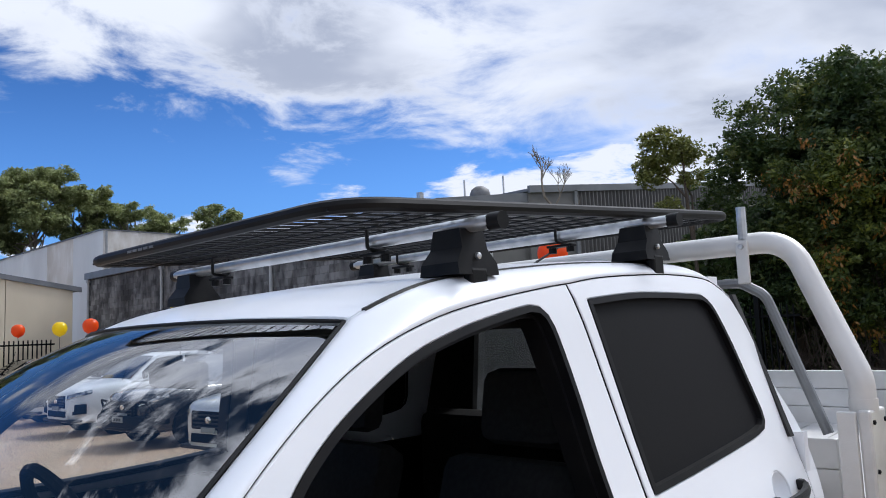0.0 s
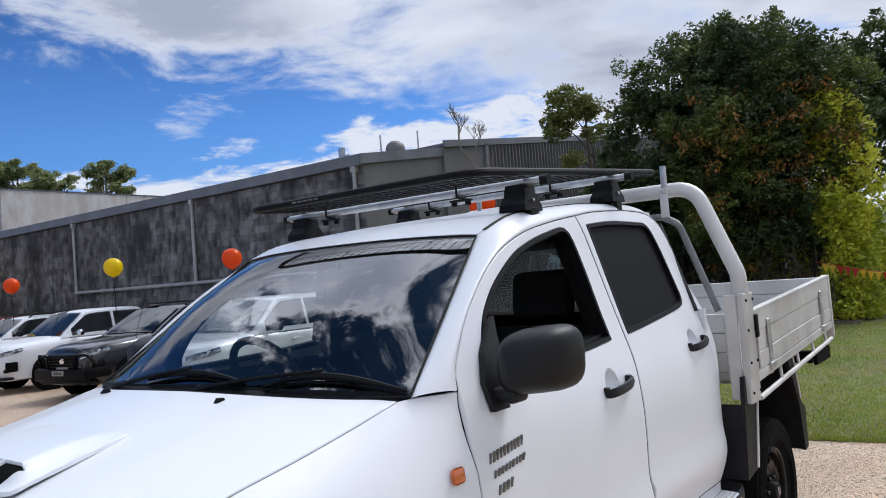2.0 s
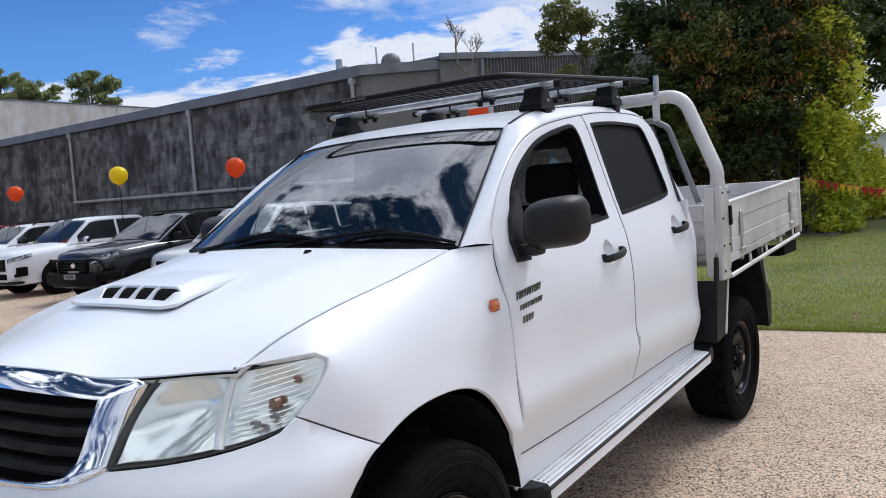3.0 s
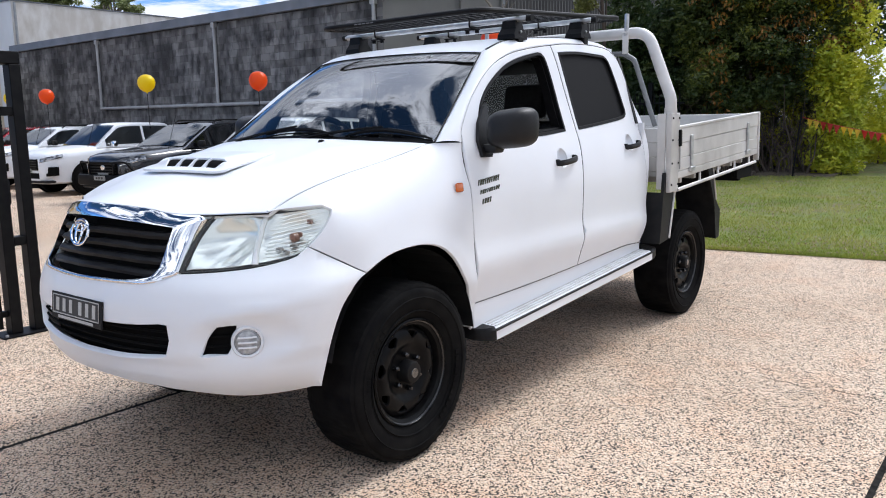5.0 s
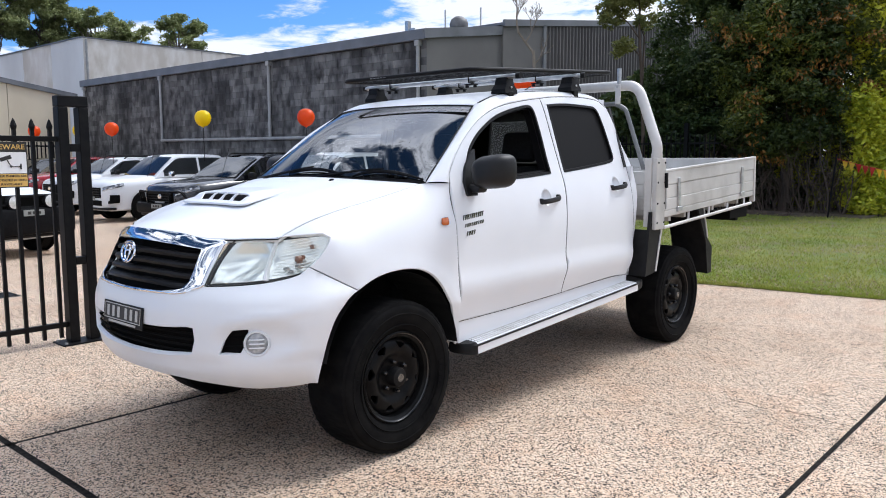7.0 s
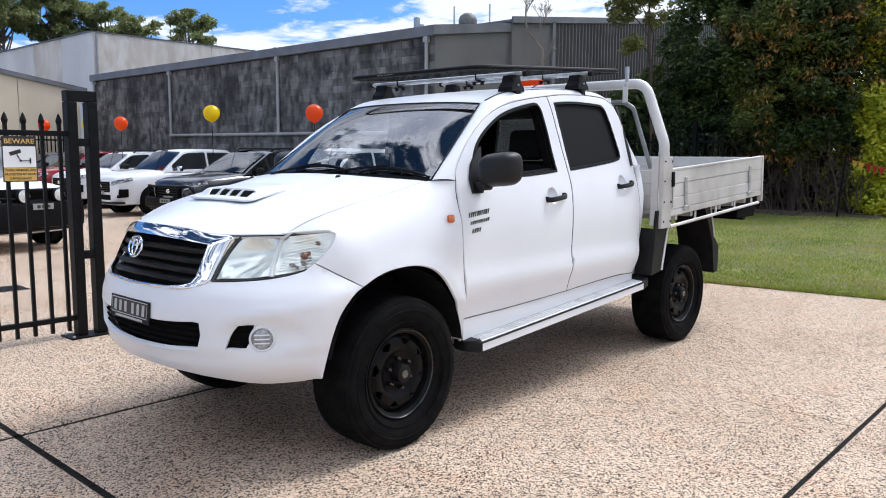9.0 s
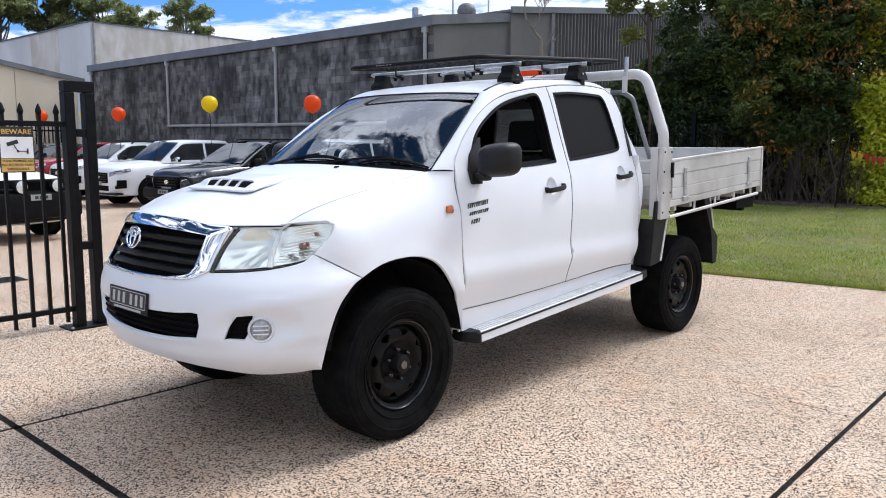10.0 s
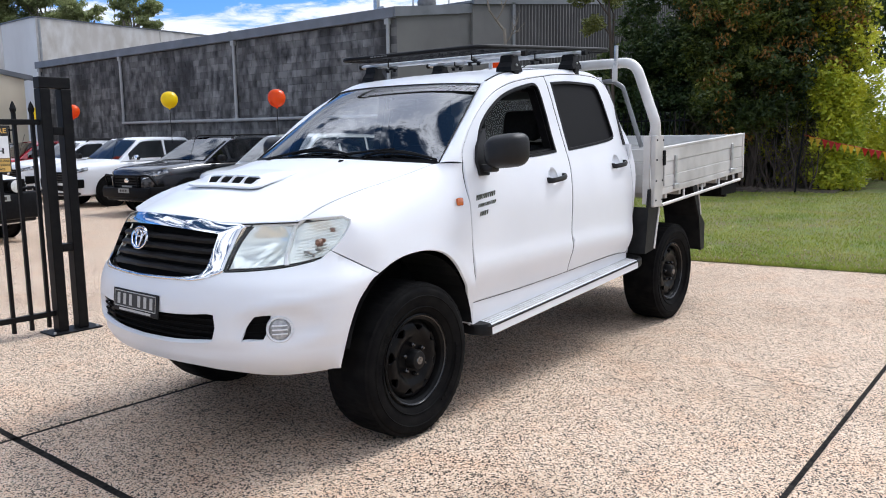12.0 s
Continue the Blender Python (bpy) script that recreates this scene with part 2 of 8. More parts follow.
silver_paint = material("silver_paint", (0.66, 0.68, 0.69), 0.28, 0.2, coat=0.9, second=(0.61, 0.63, 0.64), scale=2)
aggregate = aggregate_material("washed_concrete")
joint_black = material("joint_filler", (0.007, 0.0065, 0.006), 0.95, spec=0.1, second=(0.03, 0.027, 0.024), scale=30)
block_grey = material("dark_grey_block", (0.175, 0.175, 0.176), 0.9, second=(0.030, 0.030, 0.032), scale=0.75, mix=(0.44, 0.66), third=(0.030, 0.030, 0.033), scale3=3.6, detail=7.0, bump=0.004, bump_scale=40, random_tint=0.36, stretch=(1.1, 1, 0.62), world_space=True)
block_far = material("dark_grey_block_far", (0.175, 0.175, 0.176), 0.9, second=(0.030, 0.030, 0.032), scale=0.75, mix=(0.44, 0.66), third=(0.030, 0.030, 0.033), scale3=3.6, detail=7.0, bump=0.004, bump_scale=40, random_tint=0.36, stretch=(1.1, 1, 0.62), island=True)
mortar_grey = material("dark_grey_mortar", (0.088, 0.088, 0.09), 0.95, second=(0.04, 0.04, 0.04), scale=2.2, bump=0.003, bump_scale=60, stretch=(1.6, 1, 0.45))
render_grey = material("grey_painted_wall", (0.15, 0.148, 0.146), 0.85, second=(0.125, 0.123, 0.122), scale=0.9, bump=0.002, bump_scale=50)
fascia_grey = material("grey_fascia", (0.17, 0.18, 0.20), 0.5, second=(0.12, 0.13, 0.145), scale=1.5)
corrugated_grey = material("grey_corrugated_steel", (0.105, 0.10, 0.10), 0.5, 0.2, second=(0.07, 0.067, 0.066), scale=0.8)
pipe_grey = material("grey_pvc_pipe", (0.36, 0.37, 0.38), 0.55, second=(0.28, 0.285, 0.29), scale=3)
tilt_concrete = material("tilt_up_concrete", (0.66, 0.62, 0.575), 0.9, second=(0.47, 0.43, 0.375), scale=0.35, third=(0.72, 0.70, 0.67), scale3=1.6, bump=0.004, bump_scale=20, stretch=(1, 1, 0.45))
tilt_pale = material("pale_tilt_up_concrete", (0.72, 0.73, 0.735), 0.9, second=(0.60, 0.605, 0.61), scale=0.4, bump=0.003, bump_scale=20, stretch=(1, 1, 0.4))
cream_wall = material("cream_wall", (0.72, 0.64, 0.50), 0.85, second=(0.62, 0.55, 0.42), scale=0.6, bump=0.003, bump_scale=30, stretch=(1, 1, 0.4))
bark = material("bark", (0.09, 0.065, 0.05), 0.9, second=(0.05, 0.038, 0.03), scale=8, bump=0.02, bump_scale=25, stretch=(1, 1, 0.3))
pale_bark = material("pale_bark", (0.22, 0.19, 0.16), 0.9, second=(0.14, 0.12, 0.10), scale=6, bump=0.01, bump_scale=25, stretch=(1, 1, 0.3))


def leaf_material(name, colours, rough=0.5):
    """Leaves whose colour goes from leaf to leaf and from bough to bough."""
    m = bpy.data.materials.new(name)
    m.use_nodes = True
    t = m.node_tree
    b = t.nodes["Principled BSDF"]
    g = t.nodes.new("ShaderNodeNewGeometry")
    c = t.nodes.new("ShaderNodeTexCoord")
    n = t.nodes.new("ShaderNodeTexNoise")
    n.inputs["Scale"].default_value, n.inputs["Detail"].default_value = 0.8, 3.0
    t.links.new(c.outputs["Object"], n.inputs["Vector"])
    a = t.nodes.new("ShaderNodeMath")
    a.operation = "MULTIPLY_ADD"
    a.inputs[1].default_value = 0.4
    t.links.new(g.outputs["Random Per Island"], a.inputs[0])
    s = t.nodes.new("ShaderNodeMath")
    s.operation = "MULTIPLY_ADD"
    s.inputs[1].default_value, s.inputs[2].default_value = 1.5, -0.45
    t.links.new(n.outputs[0], s.inputs[0])
    t.links.new(s.outputs[0], a.inputs[2])
    r = t.nodes.new("ShaderNodeValToRGB")
    while len(r.color_ramp.elements) < len(colours):
        r.color_ramp.elements.new(0.5)
    for k, (e, col) in enumerate(zip(r.color_ramp.elements, colours)):
        e.position, e.color = k / (len(colours) - 1), (*col, 1)
    t.links.new(a.outputs[0], r.inputs[0])
    t.links.new(r.outputs[0], b.inputs["Base Color"])
    b.inputs["Roughness"].default_value = rough
    b.inputs["Transmission Weight"].default_value = 0.0
    tl = t.nodes.new("ShaderNodeBsdfTranslucent")
    t.links.new(r.outputs[0], tl.inputs[0])
    mx = t.nodes.new("ShaderNodeMixShader")
    mx.inputs[0].default_value = 0.3
    t.links.new(b.outputs[0], mx.inputs[1])
    t.links.new(tl.outputs[0], mx.inputs[2])
    t.links.new(mx.outputs[0], t.nodes["Material Output"].inputs[0])
    return m


dark_leaf = leaf_material("dark_green_leaves", ((0.018, 0.037, 0.014), (0.038, 0.070, 0.022), (0.078, 0.115, 0.030), (0.20, 0.21, 0.045)))
acacia_leaf = leaf_material("olive_acacia_leaves", ((0.020, 0.036, 0.010), (0.045, 0.070, 0.016), (0.105, 0.135, 0.028), (0.30, 0.31, 0.05)))
seed_leaf = leaf_material("orange_seed_pods", ((0.20, 0.09, 0.02), (0.36, 0.16, 0.03), (0.18, 0.12, 0.03)))
lime_leaf = leaf_material("lime_green_leaves", ((0.19, 0.25, 0.022), (0.40, 0.45, 0.036), (0.66, 0.63, 0.05), (0.34, 0.39, 0.032)))
olive_leaf = leaf_material("olive_green_leaves", ((0.10, 0.12, 0.035), (0.18, 0.195, 0.055), (0.27, 0.27, 0.075)))
gum_leaf = leaf_material("gum_leaves", ((0.16, 0.20, 0.085), (0.26, 0.30, 0.12), (0.40, 0.42, 0.18)))
grass_blade = leaf_material("grass_blades", ((0.14, 0.20, 0.018), (0.22, 0.29, 0.032), (0.34, 0.36, 0.062), (0.50, 0.44, 0.17)), 0.6)
grass_soil = material("lawn", (0.10, 0.145, 0.02), 0.9, second=(0.20, 0.20, 0.05), scale=3.3, mix=(0.40, 0.70), third=(0.15, 0.12, 0.055), scale3=1.3, bump=0.02, bump_scale=45)
soil = material("bare_soil", (0.055, 0.042, 0.03), 0.95, second=(0.10, 0.08, 0.05), scale=5, bump=0.02, bump_scale=30)


# ---- mesh helpers ----
def mesh_object(name, verts, faces, mat, parent=None, smooth=False):
    me = bpy.data.meshes.new(name)
    me.from_pydata([tuple(v) for v in verts], [], [tuple(f) for f in faces])
    if smooth:
        me.polygons.foreach_set("use_smooth", [True] * len(me.polygons))
    me.materials.append(mat)
    me.update()
    ob = new(name, me)
    ob.parent = parent
    return ob


def part(name, bm, mat, parent=None, label="", smooth=False, angle=35):
    """Links a bmesh as one mesh object under a thing or a part. Edges sharper than angle stay crisp."""
    bmesh.ops.recalc_face_normals(bm, faces=bm.faces)
    if smooth:
        for f in bm.faces:
            f.smooth = True
        for e in bm.edges:
            if len(e.link_faces) == 2 and e.calc_face_angle(0) > radians(angle):
                e.smooth = False
    me = bpy.data.meshes.new(name)
    bm.to_mesh(me)
    bm.free()
    me.materials.append(mat)
    ob = new(name, me)
    ob.parent = parent
    if label:
        ob["label"] = label
    return ob


def thing(name, label, category, group="", kind="", at=(0, 0, 0)):
    ob = tagged(new(name), label, category, group, kind)
    ob.empty_display_size = 0.1
    ob.location = at
    return ob


def add_box(bm, lo, hi, bevel=0.0, segments=2, m=None):
    """A box between two corners, with rounded edges."""
    lo, hi = Vector(lo), Vector(hi)
    made = bmesh.ops.create_cube(bm, size=1.0)["verts"]
    for v in made:
        v.co = Vector([lo[k] + (v.co[k] + 0.5) * (hi[k] - lo[k]) for k in range(3)])
    if bevel:
        edges = list({e for v in made for e in v.link_edges})
        made = [g for g in bmesh.ops.bevel(bm, geom=edges, offset=bevel, segments=segments, profile=0.5, affect="EDGES")["verts"]]
    if m is not None:
        vs = set(made)
        grown = set()
        stack = list(vs)
        while stack:
            v = stack.pop()
            if v in grown:
                continue
            grown.add(v)
            stack += [e.other_vert(v) for e in v.link_edges]
        bmesh.ops.transform(bm, matrix=m, verts=list(grown))
    return bm


def box(lo, hi, bevel=0.0, m=None):
    return add_box(bmesh.new(), lo, hi, bevel, 2, m)


def add_tube(bm, points, radius, sides=10, closed=False, caps=True, squash=None):
    """A round tube along points; radius may be a list."""
    pts = [Vector(p) for p in points]
    n = len(pts)
    rad = radius if isinstance(radius, (list, tuple)) else [radius] * n
    rings, ref = [], None
    for k, p in enumerate(pts):
        if closed:
            d = (pts[(k + 1) % n] - pts[k - 1]).normalized()
        else:
            d = (pts[min(k + 1, n - 1)] - pts[max(k - 1, 0)]).normalized()
        if ref is None:
            ref = d.orthogonal().normalized() if abs(d.z) > 0.9 else Vector((0, 0, 1)).cross(d).normalized()
        ref = (ref - d * ref.dot(d)).normalized()
        up = d.cross(ref)
        sx, sy = squash or (1, 1)
        rings.append([bm.verts.new(p + (ref * math.cos(a) * sx + up * math.sin(a) * sy) * rad[k]) for a in [2 * math.pi * j / sides for j in range(sides)]])
    for k in range(n if closed else n - 1):
        a, b = rings[k], rings[(k + 1) % n]
        for j in range(sides):
            bm.faces.new((a[j], a[(j + 1) % sides], b[(j + 1) % sides], b[j]))
    if caps and not closed:
        bm.faces.new(rings[0][::-1])
        bm.faces.new(rings[-1])
    return bm


def tube(points, radius, sides=10, closed=False, squash=None):
    return add_tube(bmesh.new(), points, radius, sides, closed, True, squash)


def arc(points, radius, steps=6):
    """A polyline with its inner corners rounded."""
    pts = [Vector(p) for p in points]
    out = [pts[0]]
    for a, b, c in zip(pts, pts[1:], pts[2:]):
        u, w = (a - b).normalized(), (c - b).normalized()
        half = math.acos(max(-1, min(1, u.dot(w)))) / 2
        d = min(radius / max(math.tan(half), 1e-3), (a - b).length * 0.49, (c - b).length * 0.49)
        p, q = b + u * d, b + w * d
        for k in range(steps + 1):
            s = k / steps
            out.append(p * (1 - s) ** 2 + b * 2 * s * (1 - s) + q * s * s)
    return out + [pts[-1]]


def add_lathe(bm, profile, m, sides=32, share=None):
    """Rings of (radius, along) turned about the local z axis of m."""
    rings = []
    for r, z in profile:
        rings.append([bm.verts.new(m @ Vector((r * math.cos(a), r * math.sin(a), z))) for a in [2 * math.pi * j / sides for j in range(sides)]])
    for a, b in zip(rings, rings[1:]):
        for j in range(sides):
            bm.faces.new((a[j], a[(j + 1) % sides], b[(j + 1) % sides], b[j]))
    for ring in (rings[0], rings[-1]):
        if share != "open":
            bm.faces.new(ring)
    return bm


def lathe(profile, m, sides=32, share=None):
    return add_lathe(bmesh.new(), profile, m, sides, share)


def prism(outline, lo, hi, axis="x"):
    """A flat outline (two coordinates) pushed from lo to hi along an axis."""
    bm = bmesh.new()
    place = {"x": lambda a, b, c: (c, a, b), "y": lambda a, b, c: (a, c, b), "z": lambda a, b, c: (a, b, c)}[axis]
    one, two = [bm.verts.new(place(a, b, lo)) for a, b in outline], [bm.verts.new(place(a, b, hi)) for a, b in outline]
    n = len(outline)
    for k in range(n):
        bm.faces.new((one[k], one[(k + 1) % n], two[(k + 1) % n], two[k]))
    bm.faces.new(one[::-1])
    bm.faces.new(two)
    return bm
vent_grey = material("weathered_vent", (0.20, 0.20, 0.20), 0.6, 0.3, second=(0.13, 0.13, 0.13), scale=6)
dark_chrome = material("badge_chrome", (0.16, 0.165, 0.17), 0.18, 1.0)


def loft(lines_a, lines_b, steps=6, bulge=0.01, out=(0, -1, 0), skirt=0.015, mat_out=None):
    """A smooth strip between two lists of matched points, bulged outwards, with turned-in edges."""
    bm = bmesh.new()
    n = len(lines_a)
    rows = []
    for k in range(n):
        a, b = Vector(lines_a[k]), Vector(lines_b[k])
        o = Vector(out(k / (n - 1))) if callable(out) else Vector(out)
        row = [a - o * skirt]
        row += [a + (b - a) * s + o * bulge * (4 * s * (1 - s)) ** 0.8 for s in [j / steps for j in range(steps + 1)]]
        row.append(b - o * skirt)
        rows.append([bm.verts.new(p) for p in row])
    for a, b in zip(rows, rows[1:]):
        for j in range(len(a) - 1):
            bm.faces.new((a[j], a[j + 1], b[j + 1], b[j]))
    return bm


def resample(pts, n):
    p = np.array([tuple(q) for q in pts], float)
    d = np.concatenate([[0], np.cumsum(np.linalg.norm(np.diff(p, axis=0), axis=1))])
    t = np.linspace(0, d[-1], n)
    return [np.array([np.interp(v, d, p[:, k]) for k in range(3)]) for v in t]

gloss_black = material("gloss_black_steel", (0.003, 0.003, 0.0035), 0.28, spec=0.09, second=(0.008, 0.008, 0.008), scale=18)

# ---- ground ----
def ground_z(x, y):
    """The drive is level; the yard behind the gate falls away a little."""
    s = min(1.0, max(0.0, (-3.2 - x) / 7.0))
    return -0.22 * s * s * (3 - 2 * s)


def lawn_edge(x):
    return 5.97 + 0.135 * x


def sheet(name, xs, ys, lift, mat, parent=None, top=None):
    verts = [(x, y, ground_z(x, y) + lift) for y in ys for x in xs]
    nx = len(xs)
    faces = [(j * nx + i, j * nx + i + 1, (j + 1) * nx + i + 1, (j + 1) * nx + i) for j in range(len(ys) - 1) for i in range(nx - 1)]
    return mesh_object(name, verts, faces, mat, parent, True)


def spread(lo, hi, n):
    return [lo + (hi - lo) * k / n for k in range(n + 1)]


far = [-2500, -600, -200, -90, *spread(-60, 20, 40), 60, 200, 600, 2500]
ground = tagged(sheet("ground", far, [-2500, -600, -200, -60, *spread(-30, 40, 14), 90, 200, 600, 2500], -0.05, joint_black), "dark earth base under the yard, drive and lawn", "ground", kind="structure")
drive = tagged(new("pavement"), "pinkish washed-aggregate concrete drive with dark expansion joints", "pavement", kind="structure")
JX, JY, GAP = (-0.73, 2.44), -1.235, 0.0125
WIDE = 0.018
cuts_x = [(-60.0, JX[0] - WIDE), (JX[0] + WIDE, JX[1] - GAP), (JX[1] + GAP, 14.0)]


def slab(x0, x1, y0, y1):
    """A slab of concrete with worn, rounded edges; y1 None: it ends along the lawn."""
    nx = max(6, int((x1 - x0) / 0.8))
    xs = [x0, x0 + 0.008, *spread(x0, x1, nx)[1:-1], x1 - 0.008, x1]
    rows = []
    for s in (0, None, *spread(0, 1, 8)[1:-1], -1, 1):
        rows.append(s)
    verts = []
    for s in rows:
        for x in xs:
            end = (lawn_edge(x) if x > -6.0 else min(11.98, lawn_edge(-6.0) + (-6.0 - x) * 2.2)) if y1 is None else y1
            y = y0 if s == 0 else y0 + 0.008 if s is None else end - 0.008 if s == -1 else end if s == 1 else y0 + (end - y0) * s
            edge = x in (xs[0], xs[-1]) or s in (0, 1) and s is not None
            verts.append((x, y, ground_z(x, y) - (0.006 if edge else 0.0)))
    n, m = len(xs), len(rows)
    faces = [(j * n + i, j * n + i + 1, (j + 1) * n + i + 1, (j + 1) * n + i) for j in range(m - 1) for i in range(n - 1)]
    rim = [j * n for j in range(m)][::-1] + list(range(1, n)) + [j * n + n - 1 for j in range(1, m)] + [(m - 1) * n + i for i in range(n - 2, 0, -1)]
    base = len(verts)
    verts += [(verts[k][0], verts[k][1], verts[k][2] - 0.06) for k in rim]
    faces += [(rim[k], base + k, base + (k + 1) % len(rim), rim[(k + 1) % len(rim)]) for k in range(len(rim))]
    mesh_object("slab", verts, faces, aggregate, drive)


for a, b in cuts_x:
    slab(a, b, JY + WIDE, None)
    slab(a, b, -20.0, JY - WIDE)
for a, b in (((-60.0, JY - WIDE), (14.0, JY + WIDE)), ((JX[0] - WIDE, -20.0), (JX[0] + WIDE, 5.7)), ((JX[1] - GAP, -20.0), (JX[1] + GAP, 6.2))):
    xs = spread(a[0], b[0], 40) if b[0] - a[0] > 1 else [a[0], b[0]]
    ys = spread(a[1], b[1], 30) if b[1] - a[1] > 1 else [a[1], b[1]]
    sheet("joint_filler", xs, ys, -0.006, joint_black, drive)
# hairline cracks in the slab beside the vehicle
for pts in (((1.72, 1.93), (1.80, 1.90), (1.86, 1.91), (1.95, 1.87)), ((2.06, 1.92), (2.16, 1.90), (2.24, 1.91), (2.35, 1.87), (2.42, 1.88))):
    part("crack", tube([(x, y, -0.0005) for x, y in pts], 0.0022, 5), joint_black, drive)

lawn = thing("lawn", "mown green grass with dry yellow patches", "grass", kind="structure")


def lawn_z(x, y):
    d = y - lawn_edge(x)
    return 0.015 + 0.05 * min(1, max(0, d) / 1.2) + 0.03 * noise.noise(Vector((x * 0.5, y * 0.5, 0.3))) * min(1, max(0, d))


gx = [-9.5, -8, -7, *spread(-6, 8, 28), 10, 14, 25, 60, 200]
gy = [0, 0.04, 0.12, *spread(0.3, 14, 28), 18, 25, 40, 90, 300]
gverts = [(x, lawn_edge(x) + d, lawn_z(x, lawn_edge(x) + d) if d else -0.04) for d in gy for x in gx]
gfaces = [(j * len(gx) + i, j * len(gx) + i + 1, (j + 1) * len(gx) + i + 1, (j + 1) * len(gx) + i) for j in range(len(gy) - 1) for i in range(len(gx) - 1)]
mesh_object("turf", gverts, gfaces, grass_soil, lawn, True)


def blades(name, count, place, height, width, mat, parent, lean=0.5):
    """Many narrow bent blades, each one island."""
    rng = np.random.default_rng(5)
    v, f = [], []
    for k in range(count):
        x, y, z = place(rng)
        a, h = rng.uniform(0, 6.283), height * rng.uniform(0.5, 1.3)
        c, s, w = math.cos(a), math.sin(a), width * rng.uniform(0.7, 1.3)
        b = rng.uniform(0, 6.283)
        lx, ly = math.cos(b) * lean * h, math.sin(b) * lean * h
        i = len(v)
        v += [(x - c * w, y - s * w, z - 0.004), (x + c * w, y + s * w, z - 0.004), (x + lx * 0.4 + c * w * 0.7, y + ly * 0.4 + s * w * 0.7, z + h * 0.6), (x + lx * 0.4 - c * w * 0.7, y + ly * 0.4 - s * w * 0.7, z + h * 0.6), (x + lx, y + ly, z + h)]
        f += [(i, i + 1, i + 2, i + 3), (i + 3, i + 2, i + 4)]
    return mesh_object(name, v, f, mat, parent)


def lawn_spot(rng):
    d = 11.5 * rng.uniform(0, 1) ** 1.7 - 0.03
    x = rng.uniform(-4.5, 6.5)
    y = lawn_edge(x) + d
    if noise.noise(Vector((x * 1.3, y * 0.9, 7.7))) > 0.25 and rng.uniform(0, 1) < 0.4:  # worn, bare patches
        return lawn_spot(rng)
    return x, y, max(0.0, lawn_z(x, y))


tagged(blades("grass", 110000, lawn_spot, 0.036, 0.0042, grass_blade, lawn, 0.9), kind="stuff")
litter_tan = leaf_material("dry_leaves", ((0.22, 0.15, 0.07), (0.36, 0.28, 0.16), (0.46, 0.40, 0.28)), 0.7)
litter = thing("leaf_litter", "scattered dry fallen leaves and clippings on the lawn", "leaves", kind="stuff")


def litter_spot(rng):
    d = rng.choice((0.1, 0.6, 3.5, 8.5)) * rng.uniform(0.2, 1.3)
    x = rng.uniform(-3.5, 6.0)
    return x, lawn_edge(x) + d, lawn_z(x, lawn_edge(x) + d) + 0.012


blades("leaf", 2600, litter_spot, 0.020, 0.011, litter_tan, litter, 1.6)
bed_x = spread(-8.5, -0.9, 30)
bed_y = spread(0, 1, 10)
bed = tagged(mesh_object("soil_bed", [(x, (16.35 + 0.35 * noise.noise(Vector((x * 0.9, 3.1, 0))) + 0.05 * (x + 1) ** 2 * 0.2) + 4.2 * q, (0.0 if q == 0 else 0.11 + 0.03 * noise.noise(Vector((x * 2, q * 9, 0))))) for q in bed_y for x in bed_x], [(j * 31 + i, j * 31 + i + 1, (j + 1) * 31 + i + 1, (j + 1) * 31 + i) for j in range(10) for i in range(30)], soil, None, True), "bare dark soil and mulch under the trees", "ground", kind="structure")


# ---- the long block building behind the yard ----
WALL_Y, CORNER_X, WALL_L = 12.0, -10.05, -29.5
factory = thing("building", "dark grey concrete-block building with pale downpipes and low gable", "building", kind="structure")
part("wall", box((WALL_L, WALL_Y + 0.012, -0.4), (CORNER_X - 0.012, WALL_Y + 0.25, 4.42)), mortar_grey, factory)
# gable side: smooth painted wall, rising to the roof ridge
part("gable_wall", prism(((WALL_Y + 0.0, -0.4), (15.05, -0.4), (15.05, 5.02), (WALL_Y + 0.0, 4.56)), CORNER_X - 0.25, CORNER_X, "x"), render_grey, factory)
part("barge_board", prism(((WALL_Y - 0.12, 4.42), (15.08, 4.86), (15.08, 5.10), (WALL_Y - 0.12, 4.66)), CORNER_X + 0.003, CORNER_X + 0.05, "x"), fascia_grey, factory)
part("fascia", box((WALL_L - 0.1, WALL_Y - 0.13, 4.40), (CORNER_X - 0.001, WALL_Y - 0.01, 4.66), 0.012), fascia_grey, factory)
part("roof", prism(((WALL_Y - 0.02, 4.62), (22.0, 6.0), (22.0, 5.9), (WALL_Y - 0.02, 4.52)), WALL_L, CORNER_X, "x"), fascia_grey, factory)
part("back_wall", box((WALL_L, 21.8, -0.4), (CORNER_X - 4, 22.0, 5.9)), render_grey, factory)
part("end_wall", box((WALL_L, WALL_Y + 0.25, -0.4), (WALL_L + 0.2, 21.8, 4.5)), render_grey, factory)
for x in (WALL_L + 0.15, -23.15, -16.6, -10.3):
    low = 2.1 if x > -28 and x < -11 else -0.2
    part("downpipe", tube([(x, WALL_Y - 0.065, 4.42), (x, WALL_Y - 0.065, low)], 0.05, 10), pipe_grey, factory, smooth=True)
    part("rainhead", box((x - 0.075, WALL_Y - 0.13, 4.26), (x + 0.075, WALL_Y - 0.003, 4.40), 0.01), pipe_grey, factory)
part("drain_pipe", tube([(-23.2, WALL_Y - 0.065, 2.1), (-10.0, WALL_Y - 0.065, 2.02)], 0.05, 10), pipe_grey, factory, smooth=True)
